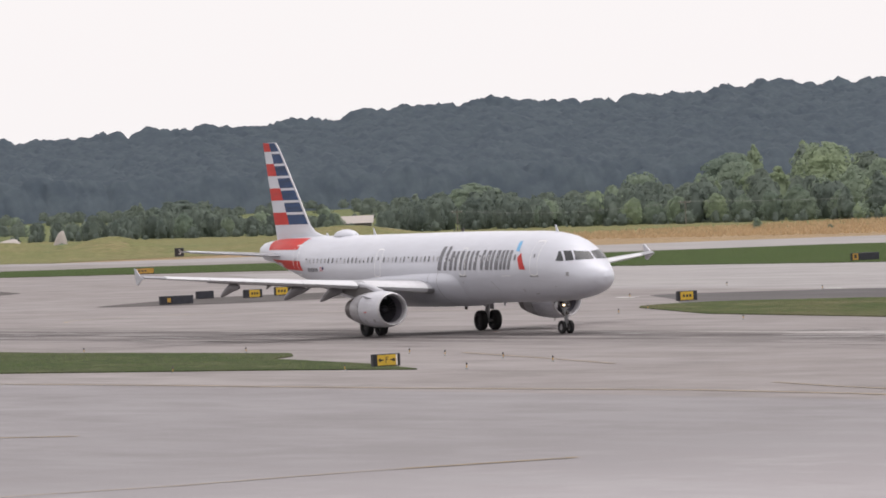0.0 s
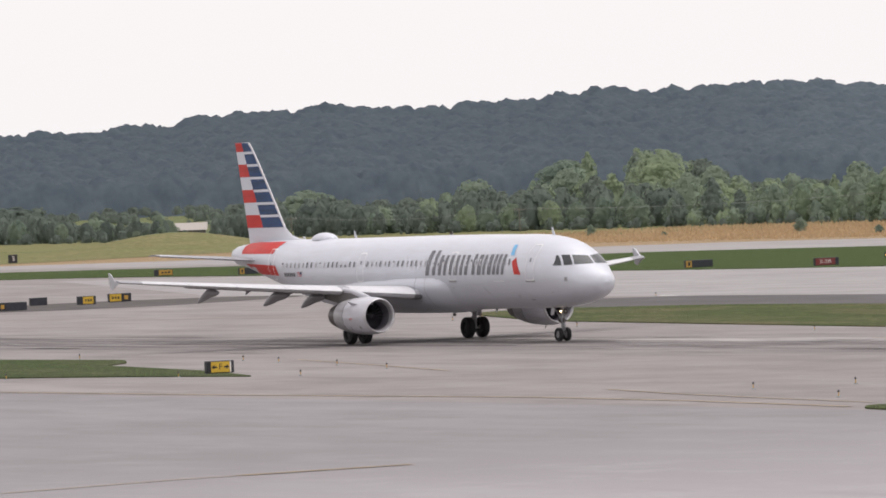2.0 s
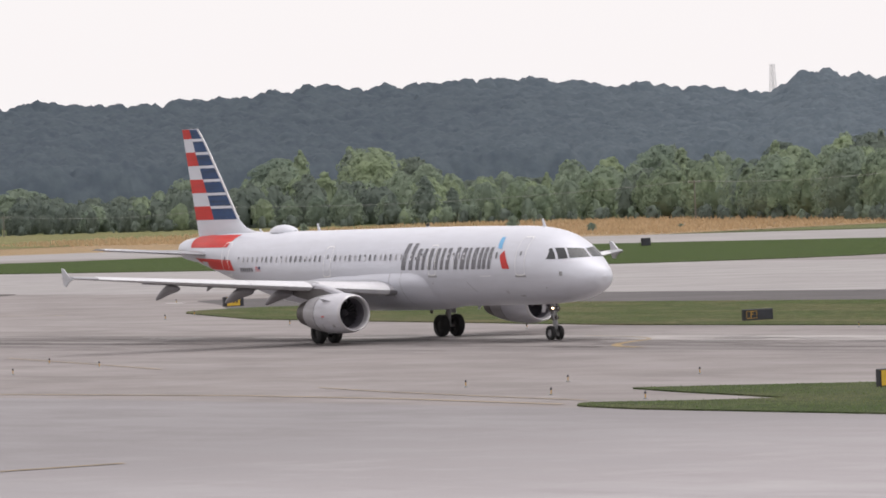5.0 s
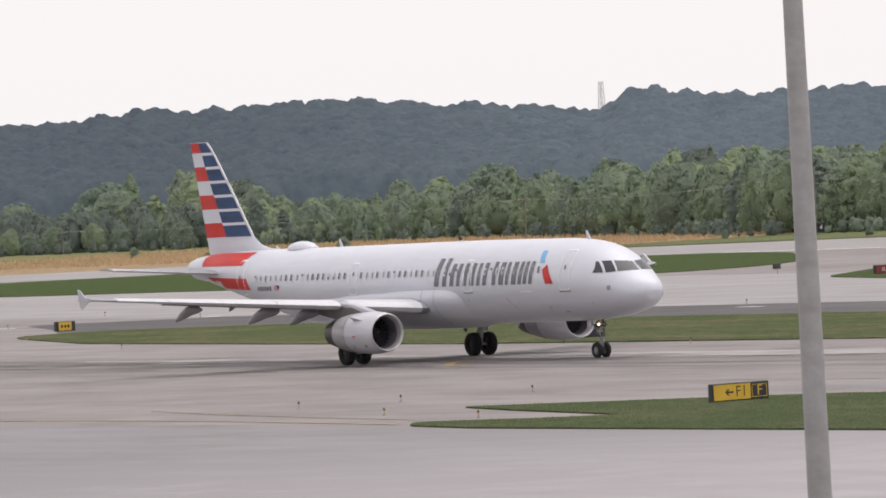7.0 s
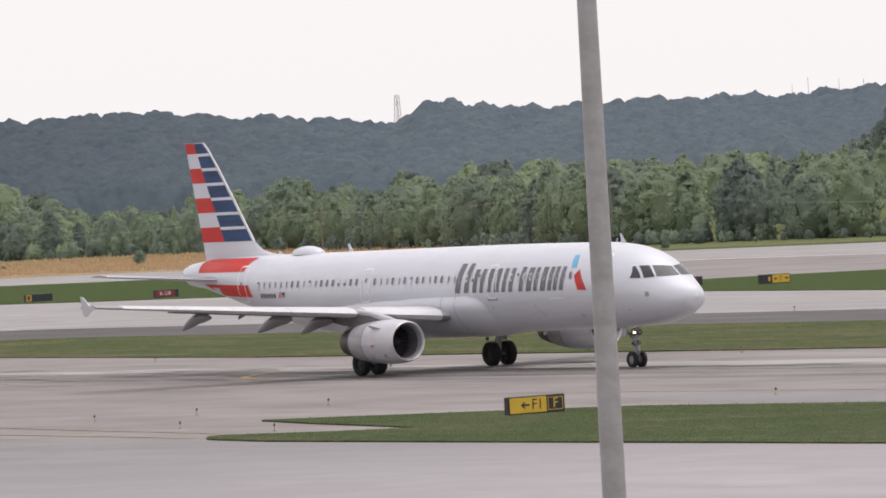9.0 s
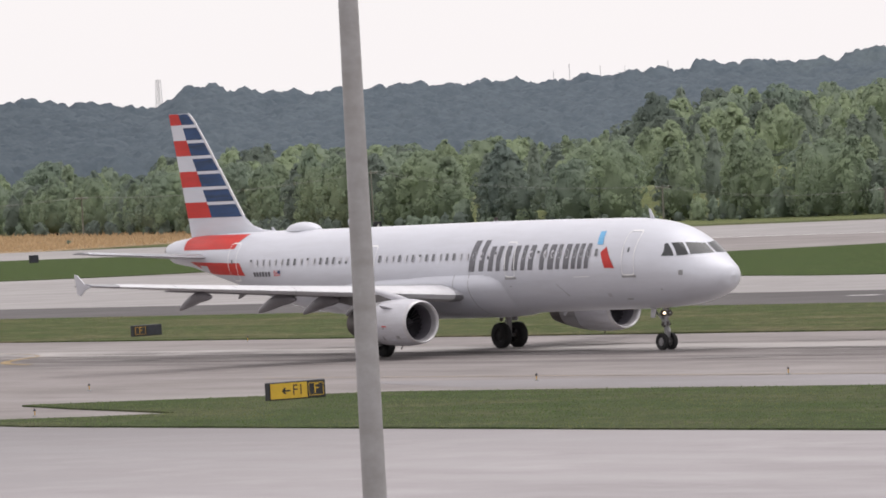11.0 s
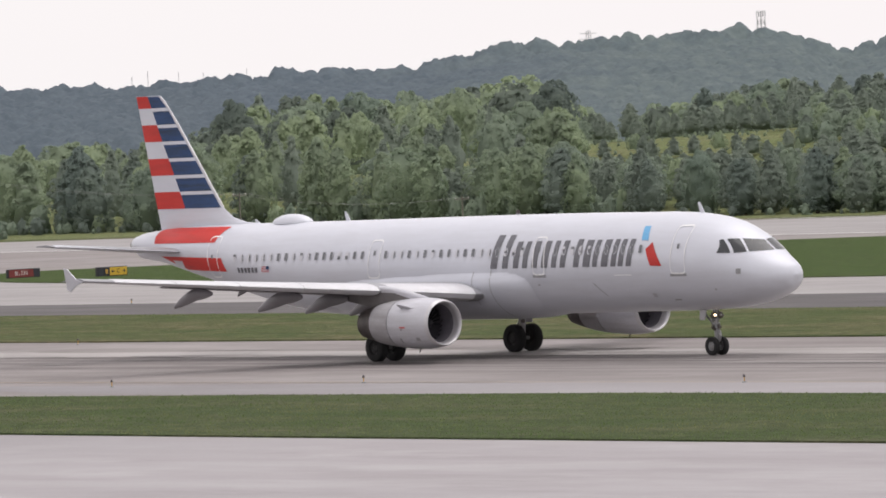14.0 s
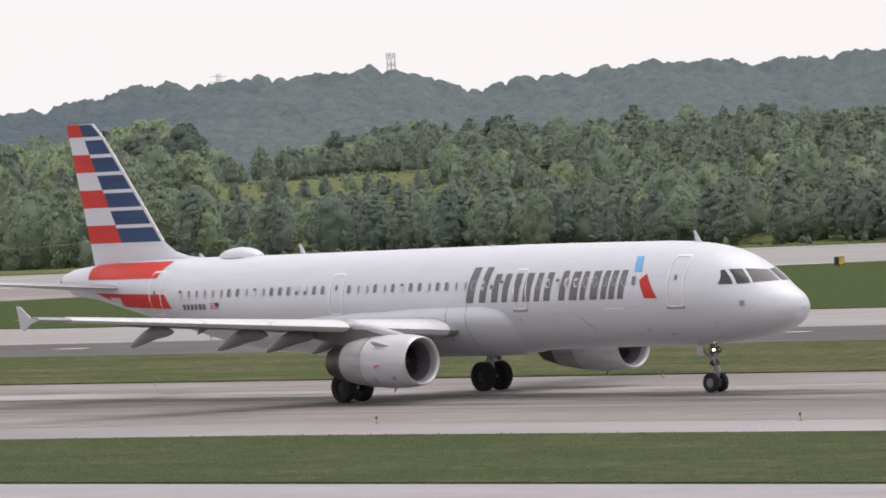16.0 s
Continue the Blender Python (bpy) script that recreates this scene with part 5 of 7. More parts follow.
def wing(side):
    y_st = (0.8, 2.0, 3.5, 5.0, 6.4, 8.5, 11, 13.5, 15.5, 16.7, 17.05)
    rings = [foil(wing_le(y), wing_te(y) - wing_le(y), side * y, wing_z(y), 0.145 - 0.0028 * y, droop=0.08) for y in y_st]
    w = child("wing", Shape().loft(rings).mesh("wing", WING_GREY, True), plane, "light grey swept wing with white leading edge")

    def nose_strip(ya, yb, out, name, mat):
        st = np.linspace(ya, yb, 8)
        rr = []
        for y in st:
            c = (wing_te(y) - wing_le(y)) * 0.16 + 0.12
            h = (0.145 - 0.0028 * y) * (wing_te(y) - wing_le(y)) * 0.46 + out
            z = wing_z(y)
            e = wing_le(y)
            rr.append([(-(e + c), side * y, z + h * 1.05 + 0.03), (-(e + c * 0.5), side * y, z + h * 0.92), (-(e + c * 0.12), side * y, z + h * 0.55), (-(e - 0.05), side * y, z),
                       (-(e + c * 0.1), side * y, z - h * 0.5), (-(e + c * 0.5), side * y, z - h * 0.72), (-(e + c), side * y, z - h * 0.7)])
        child(name, Shape().loft(rr).mesh(name, mat, True), w, "white leading-edge slat")

    nose_strip(2.35, 5.5, 0.02, "slat", SLAT)
    for a, b in ((6.0, 8.8), (8.83, 11.2), (11.23, 13.6), (13.63, 15.9)):
        nose_strip(a, b, 0.02, "slat", SLAT)
    # wingtip fence: an arrow-shaped plate above and below the tip
    fy = side * 17.06
    out = [(-25.25, 4.02), (-25.7, 4.12), (-26.3, 4.56), (-26.55, 4.60), (-26.42, 4.10), (-26.35, 3.72), (-26.12, 3.62), (-25.75, 3.86)]
    r0 = [(x, fy - 0.035, z) for x, z in out]
    r1 = [(x, fy + 0.035 + side * 0.02, z) for x, z in out]
    child("wingtip_fence", Shape().loft([r0, r1]).mesh("wingtip_fence", SILVER), w, "grey wingtip fence")
    child("navigation_light", Shape().tube((-25.45, side * 16.5, wing_z(16.5) + 0.02), (-25.32, side * 16.7, wing_z(16.7) + 0.02), 0.05, 0.04, 8).mesh("navigation_light", GREEN_GLOW if side < 0 else AMBER_GLOW), w)
    # flap track fairings, tilted down with the flaps partly out
    for y, length, r in ((3.6, 2.6, 0.26), (5.95, 2.9, 0.28), (8.1, 3.0, 0.29), (11.75, 2.6, 0.26)):
        s1 = wing_te(y) + 0.75
        s0 = s1 - length
        zt = wing_z(y) - 0.16
        rr = []
        for k in range(12):
            u = k / 11
            rad = r * max(math.sin(math.pi * min(u * 0.92 + 0.04, 1)) ** 0.65, 0.02)
            zc = zt - 0.16 - 0.95 * max(u - 0.35, 0) ** 1.35
            rr.append([(-(s0 + u * length), side * y + rad * 0.62 * math.sin(t), zc + rad * 1.05 * math.cos(t)) for t in (2 * math.pi * i / 14 for i in range(14))])
        child("flap_fairing", Shape().loft(rr).mesh("flap_fairing", FLAP, True), w, "grey canoe-shaped flap fairing")
    # small hinge brackets between the fairings
    for y in (4.6, 7.1, 9.4):
        e, z = wing_te(y) - 0.25, wing_z(y) - 0.1
        a = [(-(e - 0.5), side * y - 0.05, z + 0.05), (-(e + 0.15), side * y - 0.05, z + 0.02), (-(e + 0.35), side * y - 0.03, z - 0.22), (-(e + 0.1), side * y - 0.05, z - 0.16)]
        child("flap_hinge", Shape().loft([a, [(p, q + 0.1, r) for p, q, r in a]]).mesh("flap_hinge", FLAP), w, "small grey hinge bracket under the flap")
    # flaps, nearly stowed
    for a, b in ((2.3, 6.2), (6.5, 12.9)):
        rr = []
        for y in np.linspace(a, b, 5):
            c = 0.95 if y < 6.4 else 0.85 - 0.02 * y
            e, z = wing_te(y) - 0.62, wing_z(y) - 0.03
            rr.append([(-e, side * y, z + 0.08), (-(e + c * 0.5), side * y, z + 0.01), (-(e + c), side * y, z - 0.09), (-(e + c * 0.5), side * y, z - 0.09), (-e, side * y, z - 0.07)])
        child("flap", Shape().loft(rr).mesh("flap", FLAP, True), w, "grey trailing-edge flap")
    return w


for sd in (-1, 1):
    wing(sd)


def engine(side):
    ax = (-15.58, side * 5.75, 1.68)
    e = child("engine", Shape().spin([(0.16, 0.975), (0.55, 1.035), (1.1, 1.06), (1.8, 1.055), (2.6, 1.0)], 44, ax).mesh("engine", NACELLE, True), plane, "white and grey turbofan nacelle")
    child("intake_lip", Shape().spin([(0.42, 0.80), (0.2, 0.815), (0.05, 0.86), (0.0, 0.91), (0.04, 0.955), (0.17, 0.985)], 44, ax).mesh("intake_lip", LIP, True), e, "polished metal intake lip")
    child("intake_duct", Shape().spin([(0.4, 0.801), (0.8, 0.80), (1.27, 0.81)], 36, ax).mesh("intake_duct", DUCT, True), e, "grey intake duct")
    # a black disc stands for the shade deep in the intake
    child("intake_back", Shape().spin([(1.27, 0.81), (1.3, 0.2)], 36, ax).mesh("intake_back", BLACK, True), e, "black disc for the shade behind the fan")
    s = Shape()
    for k in range(22):
        t = 2 * math.pi * k / 22
        t2 = t + 0.22
        c, si, c2, s2 = math.cos(t), math.sin(t), math.cos(t2), math.sin(t2)
        s.add([(ax[0] - 1.12, ax[1] + 0.22 * si, ax[2] + 0.22 * c), (ax[0] - 1.24, ax[1] + 0.22 * s2, ax[2] + 0.22 * c2), (ax[0] - 1.26, ax[1] + 0.78 * s2, ax[2] + 0.78 * c2), (ax[0] - 1.06, ax[1] + 0.78 * si, ax[2] + 0.78 * c)], [(0, 1, 2, 3)])
    child("fan", s.mesh("fan", FAN), e, "dark fan blades")
    child("spinner", Shape().spin([(0.78, 0.0), (0.84, 0.08), (0.98, 0.17), (1.15, 0.235)], 20, ax).mesh("spinner", FAN, True), e)
    child("reverser_cowl", Shape().spin([(2.62, 1.0), (3.1, 0.965), (3.7, 0.88), (4.0, 0.825)], 44, ax).mesh("reverser_cowl", COWL, True), e, "stained grey thrust reverser cowl")
    child("cowl_end", Shape().spin([(4.0, 0.822), (4.2, 0.785), (4.35, 0.755)], 44, ax).mesh("cowl_end", DARK_METAL, True), e, "dark stained end of the cowl")
    child("cowl_seam", Shape().spin([(2.585, 1.016), (2.60, 1.022), (2.63, 1.015), (2.64, 1.0)], 44, ax).mesh("cowl_seam", SEAM, True), e, "dark seam between cowls")
    child("nozzle", Shape().spin([(4.33, 0.757), (4.7, 0.68), (5.05, 0.60), (5.06, 0.57), (4.4, 0.60), (4.38, 0.1)], 36, ax).mesh("nozzle", DARK_METAL, True), e, "heat-stained dark metal nozzle")
    # pylon from cowl to wing
    y, zt = side * 5.75, wing_z(5.75)
    spine = smooth_table((16.35, 17.2, 18.0, 18.9, 19.8, 20.6), (2.70, 2.90, 3.06, 3.20, 3.26, 3.22))
    xs = np.linspace(16.4, 20.6, 15)
    half = np.interp(xs, (16.4, 17.2, 18.4, 20.0, 20.6), (0.04, 0.14, 0.19, 0.17, 0.05))
    ridge = [[(-x, y + w * math.cos(t) * (1.0 if t <= math.pi else 0.9), spine(x) - 0.12 + (0.12 if t <= math.pi else 0.34) * math.sin(t)) for t in (2 * math.pi * k / 14 for k in range(14))] for x, w in zip(xs, half)]
    child("pylon", Shape().loft(ridge).mesh("pylon", NACELLE, True), e, "white engine pylon with a rounded spine")
    low = [(-16.9, 2.78, 0.07), (-17.6, 2.84, 0.13), (-18.6, 2.95, 0.17), (-19.8, 3.0, 0.17), (-21.0, 2.95, 0.14), (-22.4, 2.82, 0.06)]
    rr = [[(x, y - w, zz), (x, y + w, zz), (x, y + w * 0.8, zb), (x, y - w * 0.8, zb)] for (x, zz, w), zb in zip(low, (2.4, 2.3, 2.36, 2.35, 2.5, 2.72))]
    child("pylon_body", Shape().loft(rr).mesh("pylon_body", PYLON_SHADE, True), e, "pylon body below its spine, darkened for underwing shade")
    # strake on the inboard and outboard shoulder, small placards
    for sg in (-1, 1):
        t = radians(52) * sg
        sy, sz = math.sin(t), math.cos(t)
        s = Shape()
        base = [(1.0, 1.075), (1.9, 1.07)]
        p = [(ax[0] - 1.0, ax[1] + 1.06 * sy, ax[2] + 1.06 * sz), (ax[0] - 1.85, ax[1] + 1.06 * sy, ax[2] + 1.06 * sz), (ax[0] - 1.85, ax[1] + 1.34 * sy, ax[2] + 1.34 * sz), (ax[0] - 1.65, ax[1] + 1.34 * sy, ax[2] + 1.34 * sz)]
        q = [(a, b + 0.03, c + 0.03) for a, b, c in p]
        child("strake", s.loft([p, q]).mesh("strake", NACELLE), e)

    def on_cowl(s_, t_):
        r = float(np.interp(s_, (0.16, 0.55, 1.1, 1.8, 2.6), (0.975, 1.035, 1.06, 1.055, 1.0))) + 0.006
        return (ax[0] - s_, ax[1] + r * math.sin(t_), ax[2] + r * math.cos(t_))

    for s_, deg, ds, dt, mat, nm in ((1.35, 96, 0.35, 0.05, RED, "placard"), (1.55, 99, 0.1, 0.10, SEAM, "placard"), (0.62, 122, 0.24, 0.17, SEAM, "vent"), (1.8, 124, 0.12, 0.22, SEAM, "vent"), (1.05, 132, 0.3, 0.1, WHITE, "hatch")):
        t0 = radians(deg) * side
        v, f = patch([(s_, t0), (s_ + ds, t0), (s_ + ds, t0 + dt * side), (s_, t0 + dt * side)], 3, 3, on_cowl)
        child(nm, Shape().add(v, f).mesh(nm, mat), e)
    child("drain_mast", Shape().tube((ax[0] - 1.6, ax[1], ax[2] - 1.05), (ax[0] - 1.72, ax[1], ax[2] - 1.22), 0.035, 0.02, 6).mesh("drain_mast", DARK_METAL), e)
    return e


for sd in (-1, 1):
    engine(sd)

# ---- tail ----
FIN_LE = smooth_table((5.90, 5.98, 6.2, 6.6, 7.1, 8.5, 10.0, 11.4, 11.74), (34.9, 36.0, 36.92, 37.58, 38.02, 39.13, 40.36, 41.56, 41.96))


def fin_te(z):
    return 42.28 + (z - 5.74) * (43.72 - 42.28) / 6.02


def fin_half(z, s):
    """Half thickness of the fin."""
    a, b = FIN_LE(z), fin_te(z)
    u = min(max((s - a) / (b - a), 0.0), 1.0)
    t = 0.095 * min(b - a, 6.0)
    return 5 * t * (0.2969 * math.sqrt(u) - 0.126 * u - 0.3516 * u**2 + 0.2843 * u**3 - 0.1015 * u**4) * 0.5 + 0.012


def fin():
    rings = []
    for z in (5.55, 5.90, 5.98, 6.2, 6.6, 7.1, 7.8, 8.6, 9.4, 10.2, 11.0, 11.5, 11.74):
        zz = max(z, 5.90)
        a, b = FIN_LE(zz), fin_te(z)
        us = [0.5 - 0.5 * math.cos(math.pi * i / 11) for i in range(12)]
        right_side = [(-(a + u * (b - a)), -fin_half(zz, a + u * (b - a)), z) for u in us]
        left_side = [(p[0], -p[1], p[2]) for p in right_side[-2:0:-1]]
        rings.append(right_side + left_side)
    t = child("fin", Shape().loft(rings).mesh("fin", WHITE, True), plane, "tail fin with red, white and blue stripes")

    def divider(z):
        return float(np.interp(z, (6.65, 7.4, 8.1, 8.9, 9.65, 10.4, 11.17, 11.76), (40.32, 40.66, 41.02, 41.42, 41.83, 42.18, 42.53, 42.86)))

    levels = (11.73, 11.19, 10.44, 9.68, 8.92, 8.16, 7.42, 6.66)
    for sg in (-1, 1):
        def on_fin(u, z, sg=sg, kind=0):
            a, d, b = FIN_LE(z) + 0.11, divider(z), fin_te(z) - 0.02
            s = d + (b - d) * u if u >= 0 else d + (d - a) * u
            return (-s, sg * (fin_half(z, s) + 0.016), z)
        for k in range(7):
            hi, lo = levels[k], levels[k + 1]
            v, f = patch([(0, hi), (1, hi), (1, lo), (0, lo)], 10, 3, on_fin)
            red = k % 2 == 0
            child("red_stripe" if red else "white_stripe", Shape().add(v, f).mesh("stripe", RED if red else WHITE, True), t)
            v, f = patch([(-1, hi - (0.02 if k == 0 else 0.15)), (0, hi - (0.02 if k == 0 else 0.15)), (0, lo), (-1, lo)], 12, 3, on_fin)
            child("blue_stripe", Shape().add(v, f).mesh("stripe", BLUE, True), t)
            if k:
                v, f = patch([(-1, hi), (0, hi), (0, hi - 0.15), (-1, hi - 0.15)], 6, 1, on_fin)
                child("white_stripe", Shape().add(v, f).mesh("stripe", WHITE, True), t)
    child("fin_leading_edge", Shape().loft([[(-(FIN_LE(z) + du), sy * 1.0, z) for du, sy in ((0.10, -fin_half(z, FIN_LE(z) + 0.10) - 0.004), (-0.02, -0.02), (-0.02, 0.02), (0.10, fin_half(z, FIN_LE(z) + 0.10) + 0.004))] for z in (6.7, 7.5, 8.5, 9.5, 10.5, 11.4, 11.73)]).mesh("fin_leading_edge", LIP, True), t, "bare metal fin leading edge")


fin()


def tailplane(side):
    rings = []
    for y, le, te, z in ((0.5, 38.7, 42.4, 4.72), (1.2, 39.15, 42.5, 4.76), (3.5, 40.5, 42.95, 4.99), (6.0, 41.95, 43.4, 5.23), (6.22, 42.2, 43.45, 5.25)):
        rings.append(foil(le, te - le, side * y, z, 0.085))
    t = child("tailplane", Shape().loft(rings).mesh("tailplane", WING_GREY, True), plane, "light grey tailplane")
    rr = []
    for y, le, te, z in ((1.3, 39.2, 42.5, 4.77), (3.5, 40.48, 42.95, 4.99), (6.1, 42.0, 43.42, 5.24)):
        rr.append([(-(le + 0.22), side * y, z + 0.085), (-(le - 0.02), side * y, z), (-(le + 0.22), side * y, z - 0.075)])
    child("tailplane_edge", Shape().loft(rr).mesh("tailplane_edge", WHITE, True), t)


for sd in (-1, 1):
    tailplane(sd)

# ---- markings and openings on the fuselage, on both sides ----
for right in (True, False):
    fz = lambda s, z, right=right: skin_z(s, z, 0.014, right)
    fz2 = lambda s, z, right=right: skin_z(s, z, 0.020, right)
    # red bands round the tail
    for (s0, z0, s1, z1) in ((36.3, 5.80, 36.5, 5.14), (35.75, 4.46, 35.72, 3.86)):
        sl0, sl1 = (41.9, 41.7) if z0 > 5 else (41.2, 39.2)
        v, f = patch([(s0, z0), (sl0, z0 + (0.0 if z0 > 5 else 0.12)), (sl1, z1 + (0.0 if z0 > 5 else 0.1)), (s1 if z0 > 5 else s0 - 0.35, z1)], 26, 8, fz)
        child("red_band", Shape().add(v, f).mesh("red_band", RED, True), body, "red livery band")
    v, f = patch([(39.2, 4.36), (40.1, 4.40), (40.0, 4.10), (39.3, 4.06)], 3, 3, fz2)
    child("pale_disc", Shape().add(v, f).mesh("pale_disc", SHADE), body, "faded pale patch on the red band")
    # doors: an outline, a sill and a small window
    for s, w, z0, z1, lean in ((5.2, 0.86, 3.40, 5.36, 0.0), (13.85, 0.74, 3.45, 5.04, 0.0), (24.75, 0.80, 3.45, 5.08, 0.0), (36.45, 0.84, 3.60, 5.42, 0.0)):
        r = 0.16
        loop = []
        for cx, cz, t0 in ((s + w / 2 - r, z1 - r, 0), (s - w / 2 + r, z1 - r, 90), (s - w / 2 + r, z0 + r, 180), (s + w / 2 - r, z0 + r, 270)):
            loop += [(cx + r * math.cos(radians(t0 + q)), cz + r * math.sin(radians(t0 + q))) for q in (0, 30, 60, 90)]
        full = []
        for i, p in enumerate(loop):
            q = loop[(i + 1) % len(loop)]
            k = max(1, int(math.hypot(q[0] - p[0], q[1] - p[1]) / 0.2))
            full += [(p[0] + (q[0] - p[0]) * j / k, p[1] + (q[1] - p[1]) * j / k) for j in range(k)]
        v, f = band_loop(full, 0.055, fz2)
        d = child("door", Shape().add(v, f).mesh("door", PALE_LINE), body, "cabin door outlined in pale paint")
        v, f = patch([(s - 0.05, 4.62), (s + 0.08, 4.62), (s + 0.08, 4.42), (s - 0.05, 4.42)], 1, 2, fz2)
        child("door_window", Shape().add(v, f).mesh("door_window", WINDOW), d)
        if s < 20:
            v, f = patch([(s - w / 2 - 0.05, z0 + 0.02), (s + w / 2 + 0.05, z0 + 0.02), (s + w / 2 + 0.05, z0 - 0.09), (s - w / 2 - 0.05, z0 - 0.09)], 3, 1, fz2)
            child("door_sill", Shape().add(v, f).mesh("door_sill", SEAM), d, "grey scuffed sill")
    # cabin windows, some with the blind down
    rng = random.Random(5 if right else 6)
    s = 34.65
    while s > 7.2:
        near_door = any(abs(s - q) < 0.62 for q in (13.85, 24.75, 5.2))
        if not near_door:
            v, f = [], []
            for a in range(12):
                t = 2 * math.pi * a / 12
                v.append(fz2(s + 0.125 * math.copysign(abs(math.cos(t)) ** 0.7, math.cos(t)), 4.44 + 0.185 * math.copysign(abs(math.sin(t)) ** 0.7, math.sin(t))))
            w_ = child("cabin_window", Shape().add(v, [tuple(range(12))]).mesh("cabin_window", SHADE), body)
            fill = rng.random()
            zlo, zhi = (4.29, 4.60) if fill < 0.48 else (4.29, 4.43) if fill < 0.6 else (4.50, 4.60) if fill < 0.7 else (0, 0)
            aft = s + 0.088
            if not zhi:
                # a blind pulled down leaves a dark sliver of the frame
                zlo, zhi, aft = 4.31, 4.57, s - 0.035
            v, f = patch([(s - 0.088, zhi), (aft, zhi), (aft, zlo), (s - 0.088, zlo)], 2, 2, lambda a, b, right=right: skin_z(a, b, 0.027, right))
            child("pane", Shape().add(v, f).mesh("pane", WINDOW), w_)
        s -= 0.533
    # the airline's lettering, as plain slanted bars in its grey
    def bar(s0, z0, s1, z1, w, right=right):
        q = lambda a, b: skin_z(a, b, 0.017, right)
        v, f = patch([(s0, z0), (s0 - w, z0), (s1 - w, z1), (s1, z1)], 2, 6, q)
        child("lettering_bar", Shape().add(v, f).mesh("lettering_bar", GREY_MARK), body, "slanted dark grey lettering bar")
    for k, (s0, w, top) in enumerate(((16.95, 0.42, 5.14), (16.2, 0.36, 5.14), (15.5, 0.34, 4.86), (14.9, 0.30, 4.86), (14.3, 0.34, 4.86), (13.7, 0.40, 4.86), (13.05, 0.30, 4.86), (12.5, 0.34, 4.86), (11.65, 0.32, 4.90),
                                      (11.05, 0.42, 4.86), (10.45, 0.28, 4.86), (9.9, 0.40, 4.86), (9.3, 0.30, 4.86), (8.85, 0.30, 4.86), (8.35, 0.30, 4.86))):
        bar(s0, 3.76, s0 - 0.17 * (top - 3.76), top, w)
    # blue over red emblem
    v, f = patch([(7.72, 5.36), (7.34, 5.36), (7.10, 4.78), (7.52, 4.80)], 3, 4, fz)
    child("emblem_blue", Shape().add(v, f).mesh("emblem_blue", SKY_BLUE), body, "light blue emblem block")
    v, f = patch([(7.16, 4.44), (6.80, 4.70), (6.14, 3.74), (6.84, 3.76)], 4, 5, fz)
    child("emblem_red", Shape().add(v, f).mesh("emblem_red", RED), body, "red emblem block")
    # registration as bars, with a small flag
    for j in range(6):
        v, f = patch([(34.5 - j * 0.27, 4.02), (34.32 - j * 0.27, 4.02), (34.32 - j * 0.27, 3.80), (34.5 - j * 0.27, 3.80)], 1, 1, fz2)
        child("registration_bar", Shape().add(v, f).mesh("registration_bar", GREY_MARK), body)
    for j in range(4):
        v, f = patch([(32.65, 4.06 - j * 0.07), (32.1, 4.06 - j * 0.07), (32.1, 4.03 - j * 0.07), (32.65, 4.03 - j * 0.07)], 1, 1, fz2)
        child("flag_stripe", Shape().add(v, f).mesh("flag_stripe", RED), body)
    v, f = patch([(32.3, 4.07), (32.08, 4.07), (32.08, 3.93), (32.3, 3.93)], 1, 1, lambda a, b, right=right: skin_z(a, b, 0.027, right))
    child("flag_field", Shape().add(v, f).mesh("flag_field", BLUE), body)
    # panel seams, vents, scuffs
    for a, b, c, d, mat in ((10.6, 3.10, 10.05, 2.55, SEAM),):
        v, f = patch([(a, b), (a - 0.05, b), (c - 0.05, d), (c, d)], 1, 5, fz2)
        child("scratch", Shape().add(v, f).mesh("scratch", mat), body, "dark scrape on the skin")
    for s0, z0, w, h, mat, nm in ((2.05, 3.45, 0.22, 0.22, SEAM, "static_port"), (8.6, 3.40, 1.1, 0.03, PALE_LINE, "hatch_line"), (7.1, 2.55, 0.25, 0.16, SILVER, "service_panel"), (3.4, 2.75, 0.08, 0.06, SEAM, "vent"),
                                  (5.9, 2.35, 0.4, 0.05, SEAM, "scuff"), (14.0, 3.05, 0.12, 0.05, SEAM, "scuff"), (9.4, 4.0, 0.05, 0.05, SEAM, "drain")):
        v, f = patch([(s0 + w / 2, z0 + h / 2), (s0 - w / 2, z0 + h / 2), (s0 - w / 2, z0 - h / 2), (s0 + w / 2, z0 - h / 2)], 2, 2, fz2)
        child(nm, Shape().add(v, f).mesh(nm, mat), body)


def cockpit():
    sets = ([(0.05, 4.25), (0.05, 4.68), (0.80, 4.75), (0.99, 4.23)], [(1.05, 4.22), (0.88, 4.75), (1.17, 4.76), (1.345, 4.19)], [(1.41, 4.19), (1.25, 4.75), (1.335, 4.72), (1.61, 4.20)])
    for right in (1, -1):
        for q in sets:
            v, f = patch([q[1], q[2], q[3], q[0]], 8, 4, lambda y, z: skin_yz(y, z))
            v = [(a, b * right, c) for a, b, c in v]
            w = child("cockpit_window", Shape().add(v, f).mesh("cockpit_window", COCKPIT, True), body, "dark cockpit window")


cockpit()


BEACONS = []
# degrees at which a hood's opening faces away from the camera
BEACON_REST = 142.0


